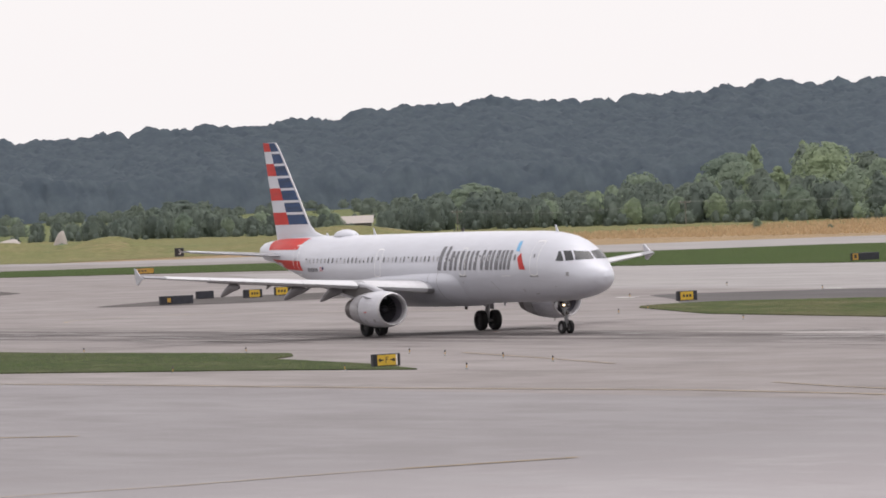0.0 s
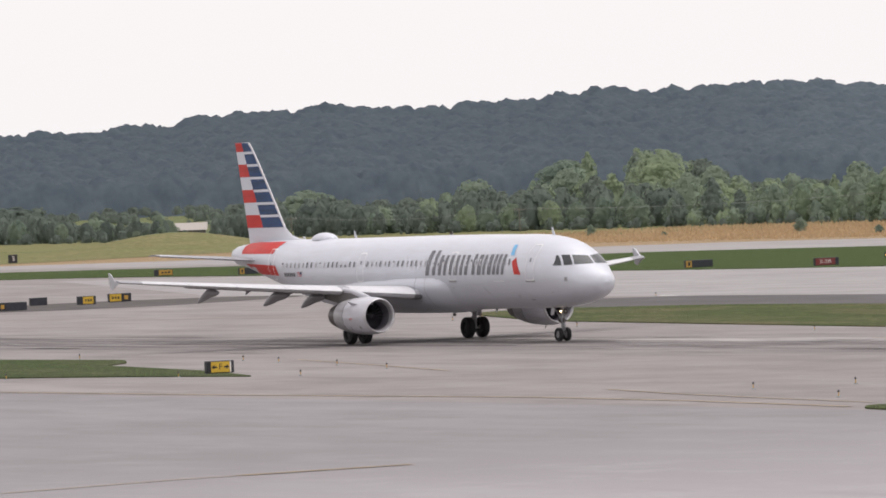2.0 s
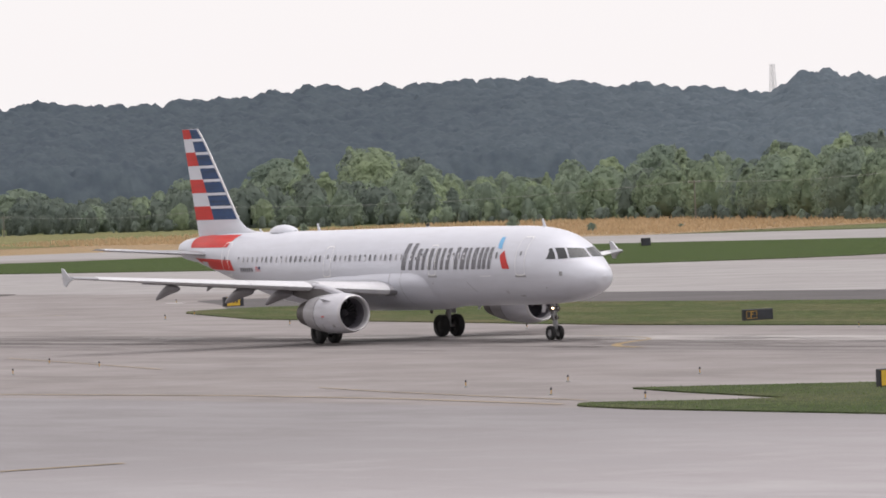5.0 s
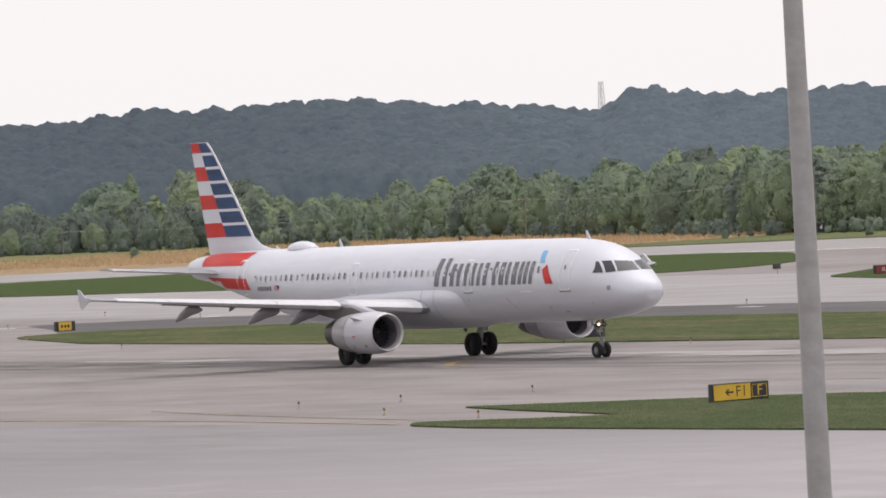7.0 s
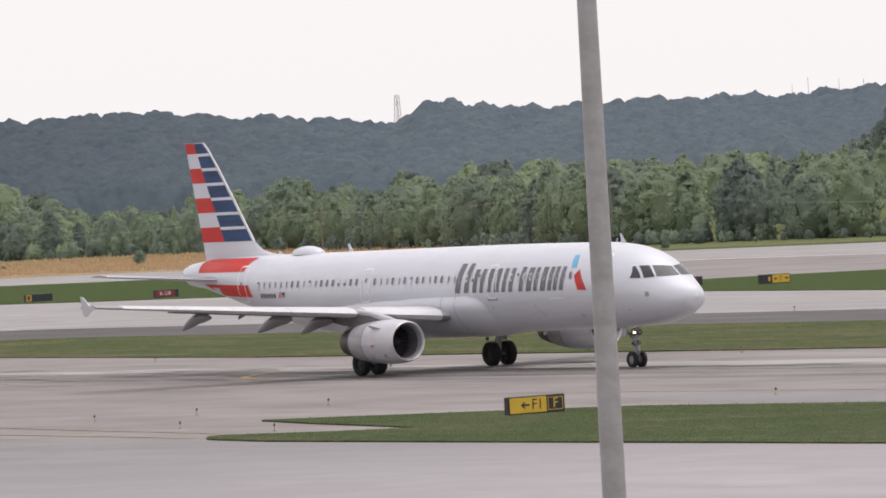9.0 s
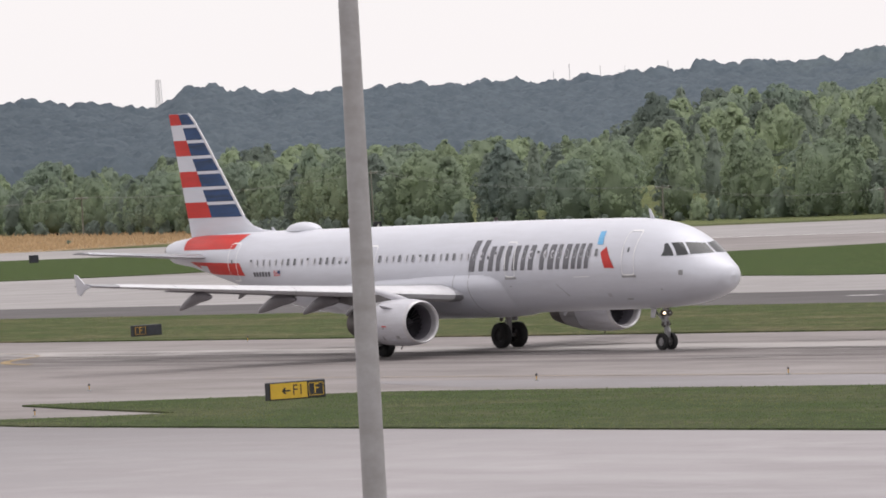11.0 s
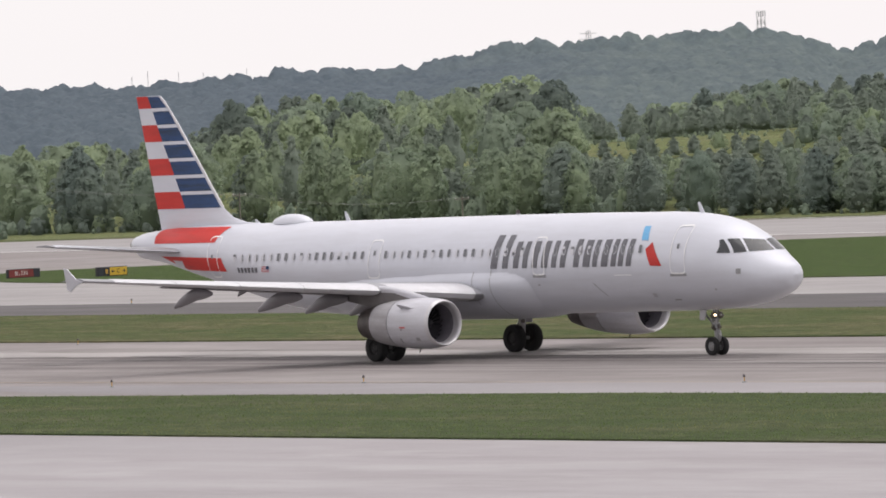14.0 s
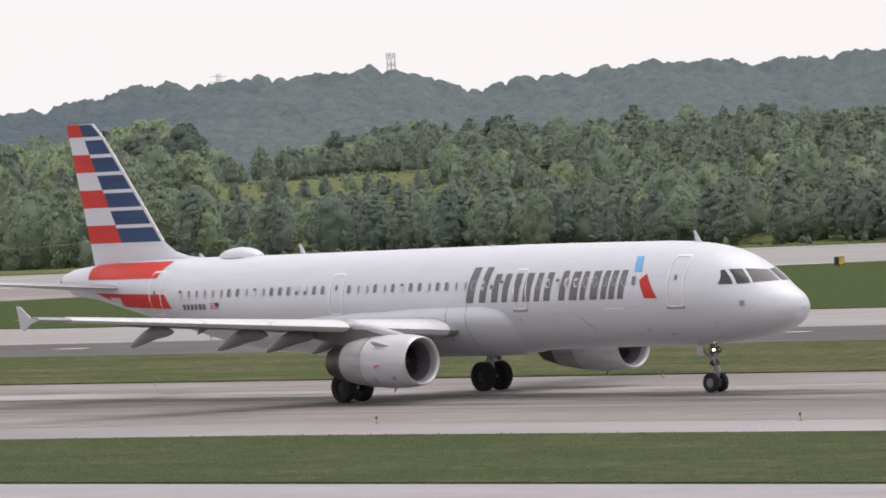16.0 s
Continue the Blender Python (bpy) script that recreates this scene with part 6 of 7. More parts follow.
def top_fittings():
    s = Shape()
    rings = []
    for k in range(14):
        u = k / 13
        r = max(math.sin(math.pi * (0.02 + 0.96 * u)) ** 0.5, 0.05)
        cz = 5.86
        rings.append([(-(31.5 + u * 2.5), 0.60 * r * math.cos(t), cz + 0.42 * r * math.sin(t)) for t in (math.pi * i / 12 for i in range(13))])
    child("radome", s.loft(rings).mesh("radome", WHITE, True), body, "white antenna radome on the roof")
    for s0, h, nm in ((5.7, 0.46, "blade_antenna"), (28.85, 0.42, "blade_antenna"), (35.2, 0.2, "blade_antenna")):
        z = F_TOP(s0) - 0.02
        a = [(-s0 + 0.14, -0.02, z), (-s0 - 0.14, -0.02, z), (-s0 - 0.26, -0.01, z + h), (-s0 - 0.14, -0.01, z + h)]
        b = [(x, -y, zz) for x, y, zz in a]
        child(nm, Shape().loft([a, b]).mesh(nm, WHITE), body)
    for bz, up in ((F_TOP(17.5), 1), (1.60, -1)):
        bc = child("beacon", Shape().tube((-17.4, 0, bz - 0.03 * up), (-17.4, 0, bz + 0.05 * up), 0.10, 0.09, 16).mesh("beacon", SILVER, True), body, "flashing beacon on a grey base")
        # the hood is added to hide the lamp except for one flash
        hood = child("beacon_hood", Shape().spin([(-0.10, 0.09), (-0.10, 0.0)], 14, way=1).spin([(-0.10, 0.09), (0.10, 0.09), (0.10, 0.075), (-0.09, 0.075)], 14, way=1).mesh("beacon_hood", DARK_METAL, True), bc, "added dark hood, open on one side to time the flash")
        child("beacon_lamp", Shape().spin([(-0.06, 0.0), (-0.05, 0.04), (-0.07, 0.074)], 14, way=1).mesh("beacon_lamp", RED_GLOW, True), hood, "glowing red lamp")
        hood.matrix_basis = pose(-17.4, 0, bz + 0.12 * up, 0, 0, BEACON_REST)
        BEACONS.append((hood, bz + 0.12 * up))
    z = F_BOT(10.0)
    child("blade_antenna", Shape().loft([[(-12.3, -0.02, 1.84), (-12.6, -0.02, 1.84), (-12.65, -0.01, 1.6), (-12.5, -0.01, 1.6)], [(-12.3, 0.02, 1.84), (-12.6, 0.02, 1.84), (-12.65, 0.01, 1.6), (-12.5, 0.01, 1.6)]]).mesh("blade_antenna", SILVER), body)
    child("tail_exhaust", Shape().spin([(0, 0.13), (0.08, 0.12), (0.09, 0.09), (0.03, 0.06)], 16, (-44.44, 0, 5.11)).mesh("tail_exhaust", DARK_METAL, True), body, "dark metal tail exhaust")


top_fittings()


def gear_nose():
    g = child("nose_gear", Shape().tube((-5.16, 0, 0.42), (-5.16, 0, 1.95), 0.085, 0.10, 12).tube((-5.16, -0.30, 0.38), (-5.16, 0.30, 0.38), 0.05, 0.05, 8)
              .tube((-5.16, 0, 1.15), (-6.1, 0, 1.9), 0.045, 0.045, 8).tube((-5.04, 0, 0.55), (-4.95, 0, 0.85), 0.03, 0.03, 6).tube((-4.95, 0, 0.85), (-5.06, 0, 1.15), 0.03, 0.03, 6)
              .box(-5.3, -0.14, 1.1, -5.05, 0.14, 1.35, 0.03).tube((-5.2, -0.22, 1.45), (-5.2, 0.22, 1.45), 0.05, 0.05, 8).tube((-5.02, -0.1, 0.62), (-5.02, -0.1, 1.5), 0.025, 0.025, 6).tube((-5.28, 0.12, 0.9), (-5.28, 0.12, 1.8), 0.03, 0.03, 6).mesh("nose_gear", GEAR, True), plane, "grey nose gear leg with struts")
    child("steering_collar", Shape().tube((-5.16, 0, 1.02), (-5.16, 0, 1.26), 0.15, 0.15, 14).tube((-5.16, -0.24, 1.14), (-5.16, 0.24, 1.14), 0.06, 0.06, 8).mesh("steering_collar", DARK_METAL, True), g, "dark steering collar")
    child("torque_link", Shape().loft([[(-5.02, -0.12, 1.0), (-5.02, 0.12, 1.0), (-4.90, 0.05, 0.80), (-4.90, -0.05, 0.80)], [(-5.06, -0.12, 1.0), (-5.06, 0.12, 1.0), (-4.94, 0.05, 0.78), (-4.94, -0.05, 0.78)]])
          .loft([[(-4.90, -0.05, 0.80), (-4.90, 0.05, 0.80), (-5.03, 0.11, 0.56), (-5.03, -0.11, 0.56)], [(-4.94, -0.05, 0.79), (-4.94, 0.05, 0.79), (-5.07, 0.11, 0.56), (-5.07, -0.11, 0.56)]]).mesh("torque_link", GEAR), g, "folding torque link")
    child("lamp_bracket", Shape().tube((-5.10, -0.36, 1.62), (-5.10, 0.36, 1.62), 0.035, 0.035, 8).box(-5.14, -0.30, 1.5, -5.06, -0.02, 1.76, 0.02).box(-5.14, 0.02, 1.5, -5.06, 0.30, 1.76, 0.02).mesh("lamp_bracket", DARK_METAL), g, "dark bracket behind the lamps")
    for sg in (-1, 1):
        a = [(-5.35, sg * 0.34, 1.86), (-5.75, sg * 0.34, 1.86), (-5.72, sg * 0.40, 1.45), (-5.4, sg * 0.40, 1.45)]
        b = [(x, y + 0.03, z) for x, y, z in a]
        child("gear_door", Shape().loft([a, b]).mesh("gear_door", COWL), g, "grey nose gear door")
    for sg in (-1, 1):
        child("taxi_light", Shape().spin([(-0.04, 0.0), (-0.03, 0.04), (0.0, 0.05), (0.07, 0.04)], 14, (-5.02, sg * 0.15, 1.64)).mesh("taxi_light", TAXI_GLOW if sg < 0 else RIM, True), g, "lit taxi lamp" if sg < 0 else "unlit lamp")


gear_nose()


def gear_main(side):
    y = side * 3.79
    g = child("main_gear", Shape().tube((-21.97, y, 0.6), (-21.9, y, 2.6), 0.12, 0.15, 12).tube((-21.97, y - 0.48, 0.585), (-21.97, y + 0.48, 0.585), 0.075, 0.075, 8)
              .tube((-21.97, y, 1.4), (-21.8, y - side * 1.5, 2.3), 0.07, 0.07, 8).tube((-22.15, y, 0.7), (-22.3, y, 1.1), 0.04, 0.04, 6).tube((-22.3, y, 1.1), (-22.1, y, 1.5), 0.04, 0.04, 6)
              .mesh("main_gear", GEAR, True), plane, "grey main gear leg with brace")
    a = [(-21.5, y + side * 0.12, 2.5), (-22.35, y + side * 0.12, 2.5), (-22.25, y + side * 0.22, 1.25), (-21.6, y + side * 0.22, 1.25)]
    b = [(x, yy + side * 0.04, z) for x, yy, z in a]
    child("gear_door", Shape().loft([a, b]).mesh("gear_door", SILVER), g, "pale grey main gear door")


for sd in (-1, 1):
    gear_main(sd)

WHEELS = []


def wheel(x, y, r, w, hub):
    """A wheel that turns about its own axle."""
    n = 36

    def turned(profile):
        rings = [[(rr * math.sin(t), yy, rr * math.cos(t)) for t in (2 * math.pi * i / n for i in range(n))] for yy, rr in profile]
        return Shape().loft(rings, False)

    wl_ = child("wheel", turned([(-w * 0.34, 0.02), (-w * 0.30, hub * 0.45), (-w * 0.34, hub * 0.55), (-w * 0.22, hub * 0.8), (-w * 0.30, hub), (w * 0.30, hub), (w * 0.22, hub * 0.8), (w * 0.34, hub * 0.55), (w * 0.30, hub * 0.45), (w * 0.34, 0.02)]).mesh("wheel", NOSE_RIM if r < 0.5 else DARK_RIM, True), plane, "grey metal wheel" if r < 0.5 else "dark main wheel")
    child("tyre", turned([(-w * 0.30, hub * 0.98), (-w * 0.44, hub * 1.12), (-w * 0.5, (r + hub) / 2), (-w * 0.46, r * 0.92), (-w * 0.34, r * 0.985), (0, r), (w * 0.34, r * 0.985), (w * 0.46, r * 0.92), (w * 0.5, (r + hub) / 2), (w * 0.44, hub * 1.12), (w * 0.30, hub * 0.98)]).mesh("tyre", TYRE, True), wl_, "black rubber tyre")
    s = Shape()
    for k in range(8):
        t = 2 * math.pi * k / 8
        for sg in (-1, 1):
            s.tube((hub * 0.66 * math.sin(t), sg * w * 0.24, hub * 0.66 * math.cos(t)), (hub * 0.66 * math.sin(t), sg * w * 0.31, hub * 0.66 * math.cos(t)), hub * 0.08, hub * 0.08, 6)
    child("wheel_nuts", s.mesh("wheel_nuts", DARK_METAL if r < 0.5 else TYRE), wl_)
    wl_.matrix_basis = pose(x, y, r)
    WHEELS.append((wl_, x, y, r))


for sd in (-1, 1):
    wheel(-5.16, sd * 0.25, 0.38, 0.22, 0.19)
    for off in (-0.465, 0.465):
        wheel(-21.97, sd * 3.79 + off, 0.60, 0.42, 0.27)


# ---- signs, lights, pole, towers ----
def sign(x, y, width, height, panels, label, leg=0.06):
    """A lit-type guidance sign whose face looks along +x. panels: (material, share of the width, text or mark, colour of it)."""
    t = thing("guidance_sign", label, "sign", "airfield guidance signs", at=pose(x, y, 0))
    h0 = leg
    child("housing", Shape().box(-0.32, 0, h0, 0, width, h0 + height, 0.025).mesh("housing", SIGN_BLACK), t, "black sign housing")
    nleg = 2 if width < 2 else 3
    for k in range(nleg):
        yy = width * (k + 0.5) / nleg
        child("leg", Shape().tube((-0.16, yy, -0.12), (-0.16, yy, h0 + 0.02), 0.04, 0.04, 8).mesh("leg", GALV), t)
    y0 = 0.05
    span = width - 0.10
    for mat, share, mark, ink in panels:
        w = span * share
        f = child("panel", Shape().box(0.001, y0, h0 + 0.05, 0.014, y0 + w - 0.012, h0 + height - 0.05).mesh("panel", mat), t)
        cy, cz = y0 + w / 2, h0 + height / 2
        if mark == "F1<":
            sh = Shape()
            v, fc = text_shape("F1", height * 0.60)
            sh.add([(0.019, cy + 0.42 + q[0], cz + q[1]) for q in v], fc)
            child("writing", sh.mesh("writing", ink), f)
            arrow(f, cy - 0.12, cz, height * 0.52, -1, ink)
        elif mark and mark.startswith("<"):
            v, fc = text_shape(mark.strip("<>"), height * 0.5)
            child("writing", Shape().add([(0.019, cy + q[0], cz + q[1]) for q in v], fc).mesh("writing", ink), f)
            arrow(f, cy - w * 0.3, cz, height * 0.4, -1, ink)
            arrow(f, cy + w * 0.3, cz, height * 0.4, 1, ink)
        elif mark == "bars":
            for k in (-1, 0, 1):
                child("mark_bar", Shape().box(0.016, cy + k * w * 0.25 - w * 0.08, cz - height * 0.14, 0.02, cy + k * w * 0.25 + w * 0.08, cz + height * 0.14).mesh("mark_bar", ink), f)
        elif mark == "bar":
            child("mark_bar", Shape().box(0.016, cy - w * 0.2, cz - height * 0.24, 0.02, cy + w * 0.2, cz + height * 0.24).mesh("mark_bar", ink), f)
        elif mark:
            v, fc = text_shape(mark.strip("#"), height * (0.58 if len(mark) < 4 else 0.46))
            child("writing", Shape().add([(0.019, cy + q[0], cz + q[1]) for q in v], fc).mesh("writing", ink), f)
            if mark.endswith("#"):
                b = Shape()
                a0, a1, b0, b1, e = y0 + 0.05, y0 + w - 0.06, h0 + 0.1, h0 + height - 0.1, 0.025
                for q in ((a0, b0, a1, b0 + e), (a0, b1 - e, a1, b1), (a0, b0 + e, a0 + e, b1 - e), (a1 - e, b0 + e, a1, b1 - e)):
                    b.box(0.016, q[0], q[1], 0.02, q[2], q[3])
                child("border", b.mesh("border", ink), f)
        y0 += w
    return t


def arrow(parent, y, z, size, way, ink):
    s = Shape()
    a = size * 0.5
    s.add([(0.019, y - a, z - 0.035), (0.019, y + a, z - 0.035), (0.019, y + a, z + 0.035), (0.019, y - a, z + 0.035)], [(0, 1, 2, 3)])
    for sg in (-1, 1):
        tip, back = y + way * a, y + way * a * 0.25
        s.add([(0.019, tip + way * 0.05, z), (0.019, tip - way * 0.05, z), (0.019, back - way * 0.04, z + sg * a * 0.65), (0.019, back + way * 0.05, z + sg * a * 0.7)], [(0, 1, 2, 3)])
    child("arrow", s.mesh("arrow", ink), parent)


sign(-225.5, 154.6, 2.66, 0.70, ((SIGN_YELLOW, 0.68, "F1<", SIGN_BLACK), (SIGN_BLACK, 0.32, "F#", SIGN_YELLOW)), "yellow and black taxiway sign with arrow on grass", 0.06)
sign(-312.6, 157.0, 1.5, 0.62, ((SIGN_BLACK, 0.12, "", None), (SIGN_YELLOW, 0.74, "<F>", SIGN_BLACK), (SIGN_WHITE, 0.06, "", None), (SIGN_BLACK, 0.08, "", None)), "small yellow taxiway sign with two arrows", 0.05)
sign(-320.3, 210.9, 1.85, 0.60, ((SIGN_BLACK, 0.45, "F#", SIGN_AMBER), (SIGN_BACK, 0.55, "", None)), "black taxiway sign with amber letter")
sign(-420.5, 234.6, 1.5, 0.66, ((SIGN_BLACK, 0.1, "", None), (SIGN_YELLOW, 0.72, "bars", SIGN_BLACK), (SIGN_BACK, 0.18, "", None)), "small yellow direction sign at the grass tip", 0.02)
sign(-537.5, 317.6, 2.8, 0.66, ((SIGN_AMBER, 0.22, "bar", SIGN_BLACK), (SIGN_BACK, 0.78, "", None)), "dark guidance sign with an amber end panel")
sign(-498.7, 232.2, 2.85, 0.66, ((SIGN_BLACK, 0.12, "", None), (SIGN_BLACK, 0.26, "bar", SIGN_AMBER), (SIGN_BACK, 0.62, "", None)), "long dark guidance sign seen from behind", 0.04)
sign(-515.3, 243.2, 1.5, 0.62, ((SIGN_BACK, 1.0, "", None),), "dark blank back of a guidance sign", 0.04)
sign(-509.4, 244.6, 1.6, 0.66, ((SIGN_BACK, 0.26, "", None), (SIGN_YELLOW, 0.62, "bars", SIGN_BLACK), (SIGN_BLACK, 0.12, "", None)), "yellow direction sign on dark asphalt", 0.04)
sign(-513.6, 249.4, 2.0, 0.68, ((SIGN_YELLOW, 0.55, "bars", SIGN_BLACK), (SIGN_BLACK, 0.45, "bar", SIGN_AMBER)), "yellow and black direction sign on dark asphalt", 0.04)
sign(-668.5, 308.6, 2.1, 0.62, ((SIGN_AMBER, 0.7, "bars", SIGN_BLACK), (SIGN_AMBER, 0.3, "", None)), "faded amber sign in the infield")
sign(-640.5, 316.3, 2.0, 0.62, ((SIGN_BACK, 0.2, "", None), (SIGN_AMBER, 0.8, "bars", SIGN_BLACK)), "faded amber sign by the runway link")
sign(-623.5, 317.2, 2.1, 0.66, ((SIGN_AMBER, 0.25, "bar", SIGN_BLACK), (SIGN_BACK, 0.75, "", None)), "dark sign with an amber end panel")
sign(-517.2, 318.5, 2.4, 0.66, ((SIGN_RED, 0.86, "5L-23R", SIGN_WHITE), (SIGN_BACK, 0.14, "", None)), "red runway holding sign with white writing")
sign(-424.2, 306.0, 2.9, 0.66, ((SIGN_RED, 0.80, "5L-23R", SIGN_WHITE), (SIGN_BACK, 0.20, "", None)), "red runway holding sign with white writing")
sign(-413.4, 306.2, 2.7, 0.68, ((SIGN_BACK, 0.18, "", None), (SIGN_BLACK, 0.22, "bar", SIGN_AMBER), (SIGN_YELLOW, 0.60, "<C>", SIGN_BLACK)), "yellow direction sign beside the runway sign")
sign(-580.5, 370.7, 0.95, 0.75, ((SIGN_BACK, 1.0, "", None),), "small dark square sign in deep green grass")
sign(-641.3, 455.0, 1.0, 1.0, ((SIGN_BLACK, 1.0, "4", SIGN_WHITE),), "black distance board with white number", 0.2)
sign(-793.0, 371.6, 1.15, 1.05, ((SIGN_BLACK, 1.0, "3", SIGN_WHITE),), "black distance board with white number", 0.2)
sign(-358.2, 364.6, 0.8, 0.62, ((SIGN_BLACK, 0.25, "", None), (SIGN_YELLOW, 0.75, "", None)), "small yellow marker sign in green grass", 0.2)


def guard_light(x, y, lit=True):
    t = thing("guard_light", "runway guard light with paired amber lamps", "light", "runway guard lights", at=pose(x, y, GRASS_Z))
    child("stand", Shape().tube((0, 0.35, -0.1), (0, 0.35, 0.35), 0.04, 0.04, 8).mesh("stand", GALV), t)
    child("case", Shape().box(-0.12, 0, 0.35, 0.0, 0.72, 0.75, 0.03).mesh("case", SIGN_BLACK), t)
    for k, m in ((0.2, AMBER_GLOW if lit else LENS), (0.52, LENS)):
        child("lamp", Shape().spin([(0.0, 0.10), (0.03, 0.10), (0.05, 0.05), (0.055, 0.0)], 14, (0.002, k, 0.55), 1).mesh("lamp", m, True), t)


guard_light(-523.6, 329.6)
guard_light(-449.3, 314.4, False)


def stake(x, y):
    """A taxiway edge light on its stake."""
    if not STAKES:
        t = thing("edge_light", "small dark taxiway edge light on a stake", "light", "taxiway edge lights", at=pose(x, y, 0))
        child("base", Shape().tube((0, 0, -0.02), (0, 0, 0.05), 0.11, 0.09, 10).mesh("base", GALV), t)
        child("post", Shape().tube((0, 0, 0.05), (0, 0, 0.22), 0.022, 0.022, 8).mesh("post", SIGN_AMBER), t)
        child("lens", Shape().tube((0, 0, 0.21), (0, 0, 0.26), 0.05, 0.05, 10).tube((0, 0, 0.26), (0, 0, 0.31), 0.046, 0.02, 10).mesh("lens", POST, True), t)
        STAKES.append(t)
    else:
        STAKES.append(copy_thing(STAKES[0], pose(x, y, 0, 0, 0, 37 * len(STAKES))))


STAKES = []
for ex, ey in ((-370, 167.3), (-352.5, 169.2), (-333, 169.4), (-326.2, 168), (-316.3, 166.2), (-306.5, 163.8), (-303, 157.2), (-323, 150.9), (-311, 154.6), (-439.7, 241.4), (-434.2, 254), (-252.5, 152.2), (-251.5, 156.6),
               (-239, 148), (-251.2, 163), (-229.7, 146.5), (-226.2, 168), (-213.9, 171), (-192, 171.2), (-170, 170.9), (-148, 171), (-126, 171), (-243, 203.5), (-210, 203.2), (-180, 203.2), (-300, 204.5), (-365, 208), (-395, 216), (-277, 203.8),
               (-331, 203.6), (-402, 222), (-369, 256), (-299, 254.6), (-341, 255), (-268, 254.4), (-238, 254.4), (-462, 262), (-208, 254)):
    stake(ex, ey)


def lamp_pole():
    t = thing("light_pole", "tall tapered galvanised steel light pole", "pole", at=pose(-math.sin(radians(54.755)) * 64, math.cos(radians(54.755)) * 64, 0))
    child("base", Shape().box(-0.3, -0.3, -0.05, 0.3, 0.3, 0.35, 0.03).mesh("base", APRON), t, "concrete footing")
    child("shaft", Shape().tube((0, 0, 0.35), (0, 0, 7.5), 0.130, 0.107, 28).tube((0, 0, 7.5), (0, 0, 16.0), 0.107, 0.066, 28).mesh("shaft", POLE_STEEL, True), t, "grey weathered tapered shaft")
    child("flange", Shape().tube((0, 0, 0.35), (0, 0, 0.39), 0.22, 0.22, 20).mesh("flange", GALV), t)
    child("cap", Shape().tube((0, 0, 16.0), (0, 0, 16.05), 0.08, 0.05, 20).mesh("cap", GALV), t)


lamp_pole()


def lattice(bear, dist, top_el, base_z, w0, w1, label, antennas=False, arms=False):
    """A lattice mast on the ridge."""
    x, y = -math.sin(radians(bear)) * dist, math.cos(radians(bear)) * dist
    t = thing("lattice_tower", label, "tower", at=pose(x, y, base_z))
    h = EYE + dist * math.tan(radians(top_el)) - base_z
    s = Shape()
    cs = [(-1, -1), (1, -1), (1, 1), (-1, 1)]
    n = 12
    for a, b in cs:
        s.tube((a * w0, b * w0, 0), (a * w1, b * w1, h), 0.13, 0.10, 5)
    for k in range(n):
        z0, z1 = h * k / n, h * (k + 1) / n
        r0, r1 = w0 + (w1 - w0) * k / n, w0 + (w1 - w0) * (k + 1) / n
        for i in range(4):
            a, b = cs[i], cs[(i + 1) % 4]
            s.tube((a[0] * r0, a[1] * r0, z0), (b[0] * r1, b[1] * r1, z1), 0.06, 0.06, 4, False)
            s.tube((b[0] * r1, b[1] * r1, z1), (a[0] * r1, a[1] * r1, z1), 0.06, 0.06, 4, False)
    child("mast", s.mesh("mast", TOWER_STEEL), t)
    if antennas:
        for zz in (h * 0.965, h * 0.875, h * 0.80):
            for k in range(6):
                a = math.pi * k / 3 + zz
                child("panel_antenna", Shape().box(1.25 * math.cos(a) - 0.11, 1.25 * math.sin(a) - 0.11, zz - 0.7, 1.25 * math.cos(a) + 0.11, 1.25 * math.sin(a) + 0.11, zz + 0.8).tube((0, 0, zz), (1.25 * math.cos(a), 1.25 * math.sin(a), zz), 0.05, 0.05, 4).mesh("panel_antenna", TOWER_STEEL), t)
    if arms:
        ux, uy = math.cos(radians(bear)), math.sin(radians(bear))
        for zz, ln in ((h * 0.97, 2.6), (h * 0.90, 3.2), (h * 0.83, 2.6)):
            child("cross_arm", Shape().tube((-ux * ln, -uy * ln, zz), (ux * ln, uy * ln, zz), 0.12, 0.12, 5).mesh("cross_arm", TOWER_STEEL), t)


lattice(48.02, 2080, 0.835, 12, 1.3, 0.8, "grey cellular mast with panel antennas above the trees", antennas=True)
lattice(49.42, 2150, 0.735, 12, 1.3, 0.45, "faint power pylon above the ridge", arms=True)
lattice(56.33, 2100, 0.62, 8, 1.2, 0.5, "pale slender lattice tower above the ridge")
for bb, ee in ((53.13, 0.555), (53.0, 0.60), (52.75, 0.58), (52.55, 0.565), (52.2, 0.585), (51.85, 0.57), (51.5, 0.575)):
    x_, y_ = -math.sin(radians(bb)) * 2140, math.cos(radians(bb)) * 2140
    e_ = thing("mast", "thin pale mast rising over the ridge", "mast", "masts on the ridge", at=pose(x_, y_, 5))
    child("pole", Shape().tube((0, 0, 0), (0, 0, EYE + 2140 * math.tan(radians(ee - 0.03)) - 5), 0.14, 0.10, 6).mesh("pole", TOWER_STEEL), e_)


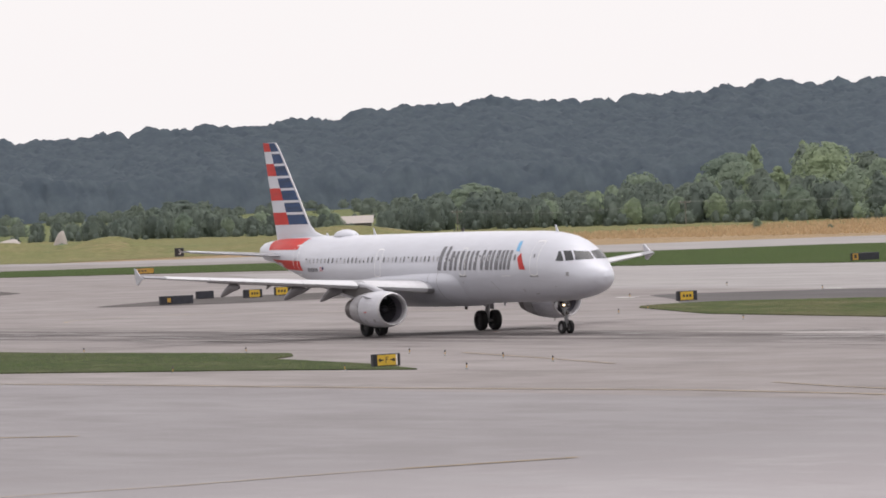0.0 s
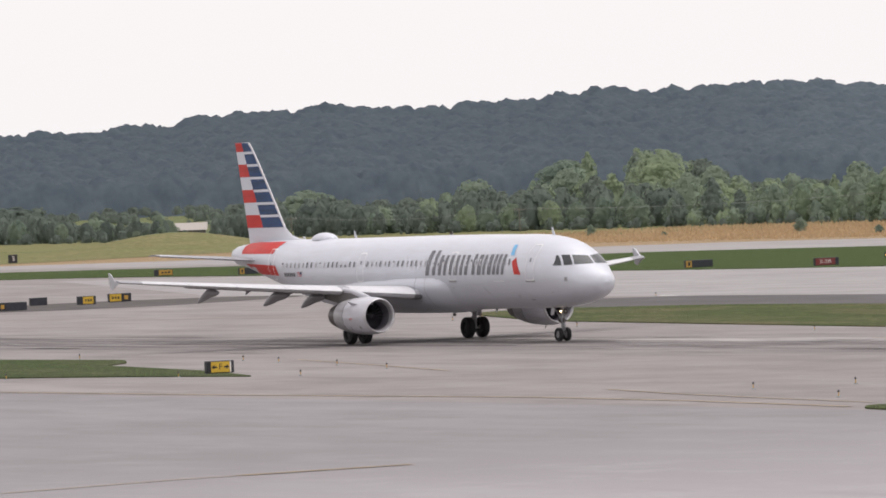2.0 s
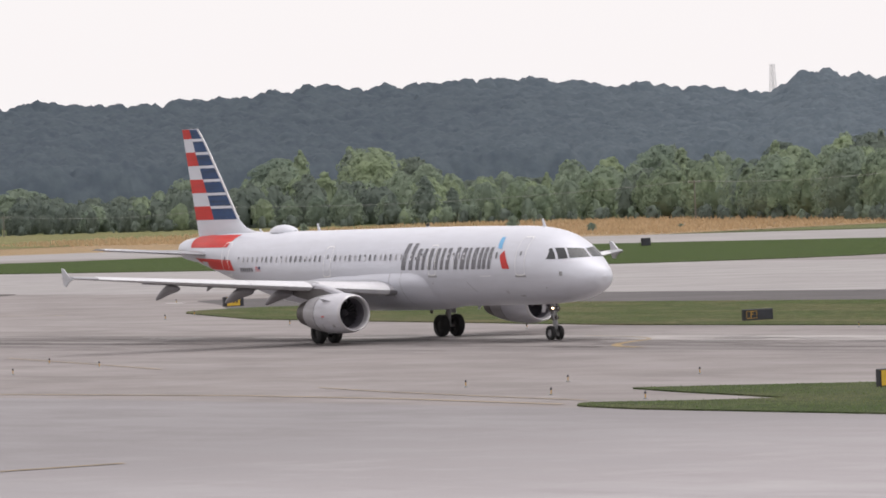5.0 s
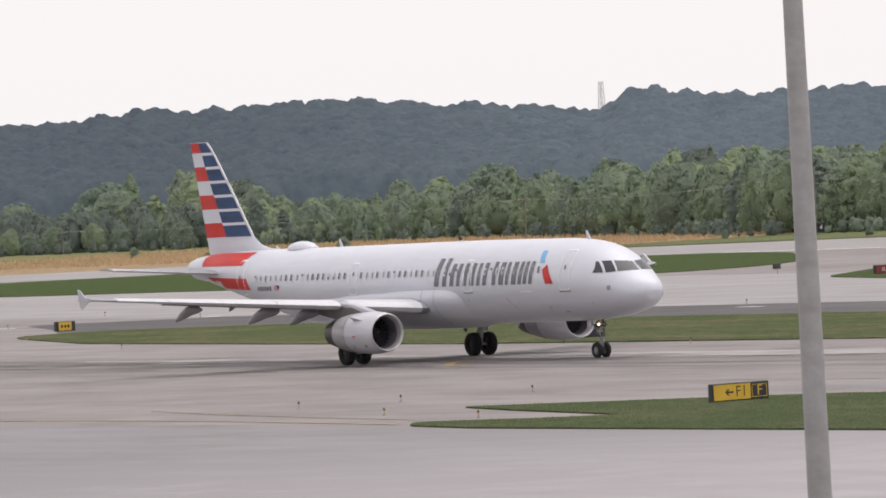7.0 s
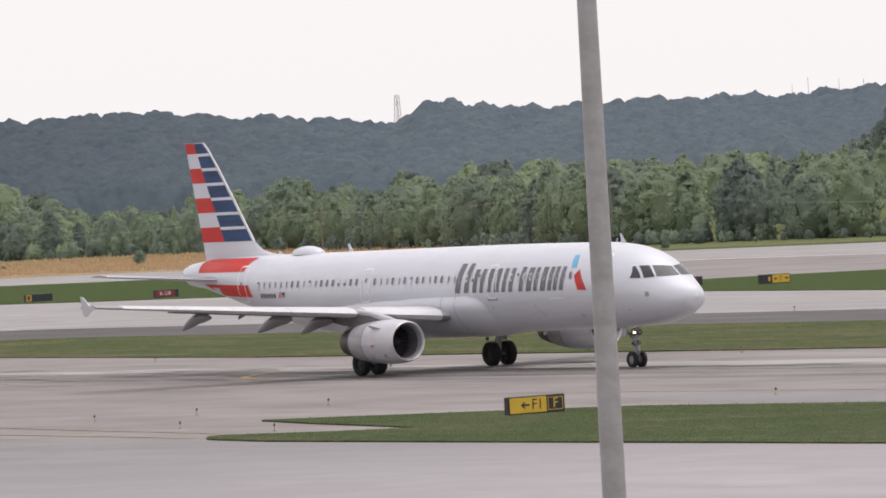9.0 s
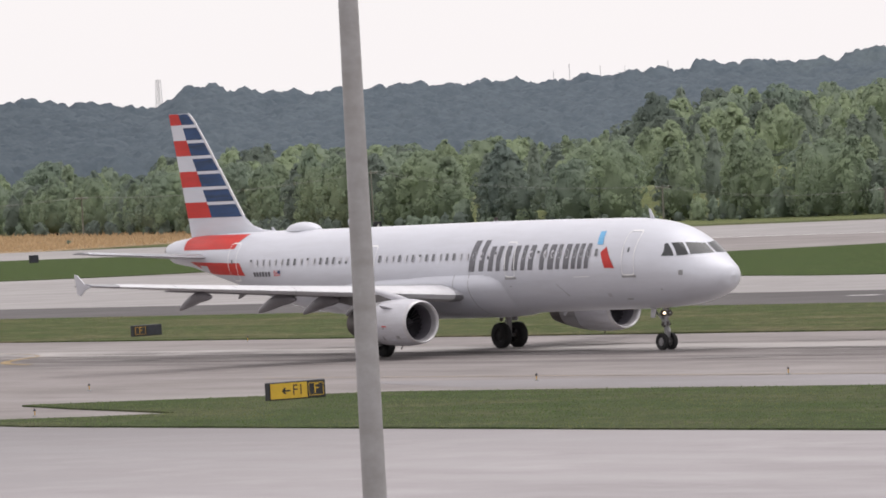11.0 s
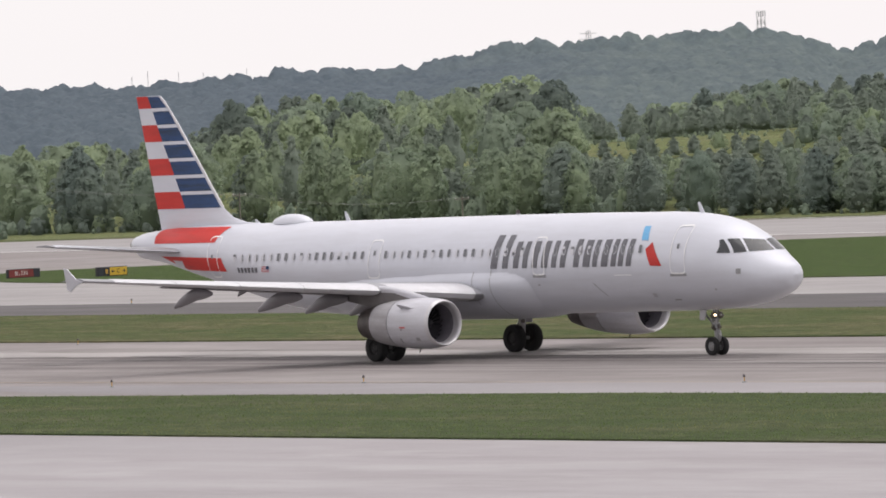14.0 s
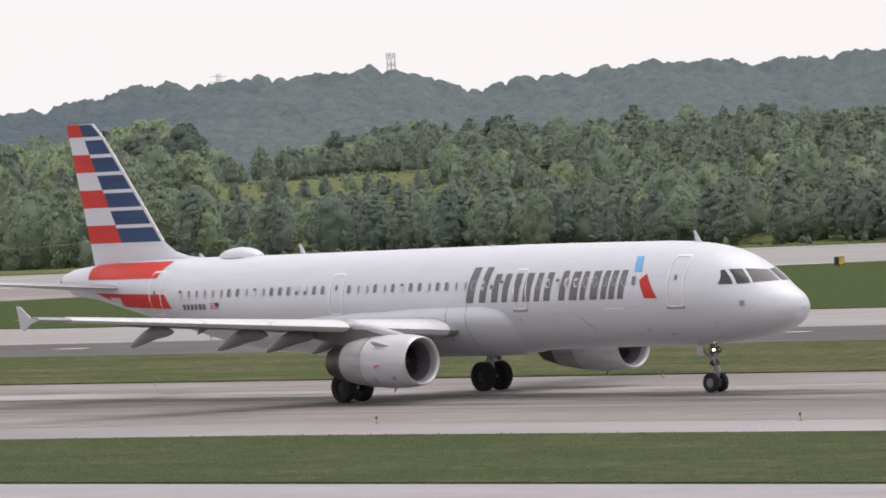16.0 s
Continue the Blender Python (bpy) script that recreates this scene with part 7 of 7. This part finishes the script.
def shed(x, y, w, d, h, yaw, label):
    t = thing("shed", label, "building", at=pose(x, y, slope_z(x, y), 0, 0, yaw))
    child("wall", Shape().box(-w / 2, -d / 2, 0, w / 2, d / 2, h).mesh("wall", WALL_PALE), t)
    a = [(-w / 2 - 0.4, -d / 2 - 0.4, h), (-w / 2 - 0.4, 0, h + 1.3), (-w / 2 - 0.4, d / 2 + 0.4, h), (-w / 2 - 0.4, 0, h + 1.0)]
    b = [(w / 2 + 0.4, p[1], p[2]) for p in a]
    child("roof", Shape().loft([a, b]).mesh("roof", ROOF_PALE), t, "pale sheet roof")


def at_bearing(b, d):
    return (-math.sin(radians(b)) * d, math.cos(radians(b)) * d)


shed(*at_bearing(63.41, 1240), 5.0, 6, 0.8, 62, "pale low building among trees")
shed(*at_bearing(62.55, 1240), 2.6, 5, 2.0, 62, "small pale building among trees")


def heap(x, y, w, h, label):
    """A pale heap of sand or gravel, steep on one side."""
    rng = random.Random(int(w * 10))
    v, f = [], []
    n, m = 18, 7
    for j in range(m):
        r = 1 - j / (m - 1)
        for i in range(n):
            a = 2 * math.pi * i / n
            k = r * (1 + 0.12 * rng.random())
            v.append((k * w / 2 * math.cos(a) + (1 - r) * w * 0.22, k * w / 2 * math.sin(a), h * math.sin(math.pi / 2 * (1 - r)) ** 0.8))
    f = [(j * n + i, j * n + (i + 1) % n, (j + 1) * n + (i + 1) % n, (j + 1) * n + i) for j in range(m - 1) for i in range(n)]
    ob = new("gravel_heap", mesh_of("gravel_heap", v, f, ROOF_PALE, True))
    ob.matrix_basis = pose(x, y, slope_z(x, y) - 0.1, 0, 0, 60)
    return tagged(ob, label, "heap")


heap(*at_bearing(65.82, 1130), 2.2, 2.5, "pale steep gravel heap beyond the mound")
heap(*at_bearing(66.25, 1130), 5.0, 1.5, "pinkish low gravel heap beyond the mound")


def power_line():
    """Wooden poles and sagging wires in front of the woods."""
    tops = []
    for b, top in ((62.6, 3.0), (60.75, 3.3), (57.0, 5.0), (54.65, 6.7), (52.3, 3.7), (50.5, 2.6)):
        x = -600.0
        for _ in range(14):
            x = -(tree_line(x) - 7.5) * math.tan(radians(b))
        y = tree_line(x) - 7.5
        z0 = slope_z(x, y)
        t = thing("utility_pole", "thin wooden utility pole before the woods", "pole", "utility poles", at=pose(x, y, z0))
        hh = top - z0 + 0.25
        child("post", Shape().tube((0, 0, -0.3), (0, 0, hh), 0.10, 0.075, 8).mesh("post", OLD_WOOD), t)
        child("cross_arm", Shape().box(-0.06, -0.9, hh - 0.36, 0.06, 0.9, hh - 0.24).mesh("cross_arm", OLD_WOOD), t)
        for q in (-0.8, 0.8):
            child("insulator", Shape().tube((0, q, hh - 0.24), (0, q, hh - 0.1), 0.04, 0.03, 6).mesh("insulator", SIGN_WHITE), t)
        tops.append((x, y, z0 + hh - 0.12))
    for k in range(len(tops) - 1):
        a, b = Vector(tops[k]), Vector(tops[k + 1])
        for off in (-0.8, 0.8):
            s = Shape()
            prev = None
            for j in range(17):
                u = j / 16
                p = a.lerp(b, u) + Vector((0, off, -0.9 * 4 * u * (1 - u)))
                if prev is not None:
                    s.tube(prev, p, 0.008, 0.008, 4, False)
                prev = p
            tagged(new("power_wire", s.mesh("power_wire", WIRE)), "thin sagging aluminium power wire", "wire", "power wires")


power_line()


# ---- what moves ----
def motions():
    """The airliner rolls along its taxiway; its wheels turn with the way it makes."""
    walk(plane, [(t, pose(x, TAXI_Y, 0)) for t, x in TAXI])
    nose_x = smooth_table([t for t, x in TAXI], [x for t, x in TAXI])
    for ob, x, y, r in WHEELS:
        per = 30 if r < 0.5 else 15
        rows = []
        for k in range(16 * per + 1):
            t = k / per
            rows.append((t, pose(x, y, r, 0, math.degrees((nose_x(t) - nose_x(0)) / r), 0)))
        walk(ob, rows)
    # the beacons' added hoods sweep round once, so the lamps flash at 12 s
    for ob, z in BEACONS:
        rows = [(0.0, pose(-17.4, 0, z, 0, 0, BEACON_REST))]
        for k in range(-4, 5):
            rows.append((12.0 + k / 30, pose(-17.4, 0, z, 0, 0, BEACON_REST + 180 + 45 * k)))
        walk(ob, rows + [(16.0, pose(-17.4, 0, z, 0, 0, BEACON_REST))])


motions()
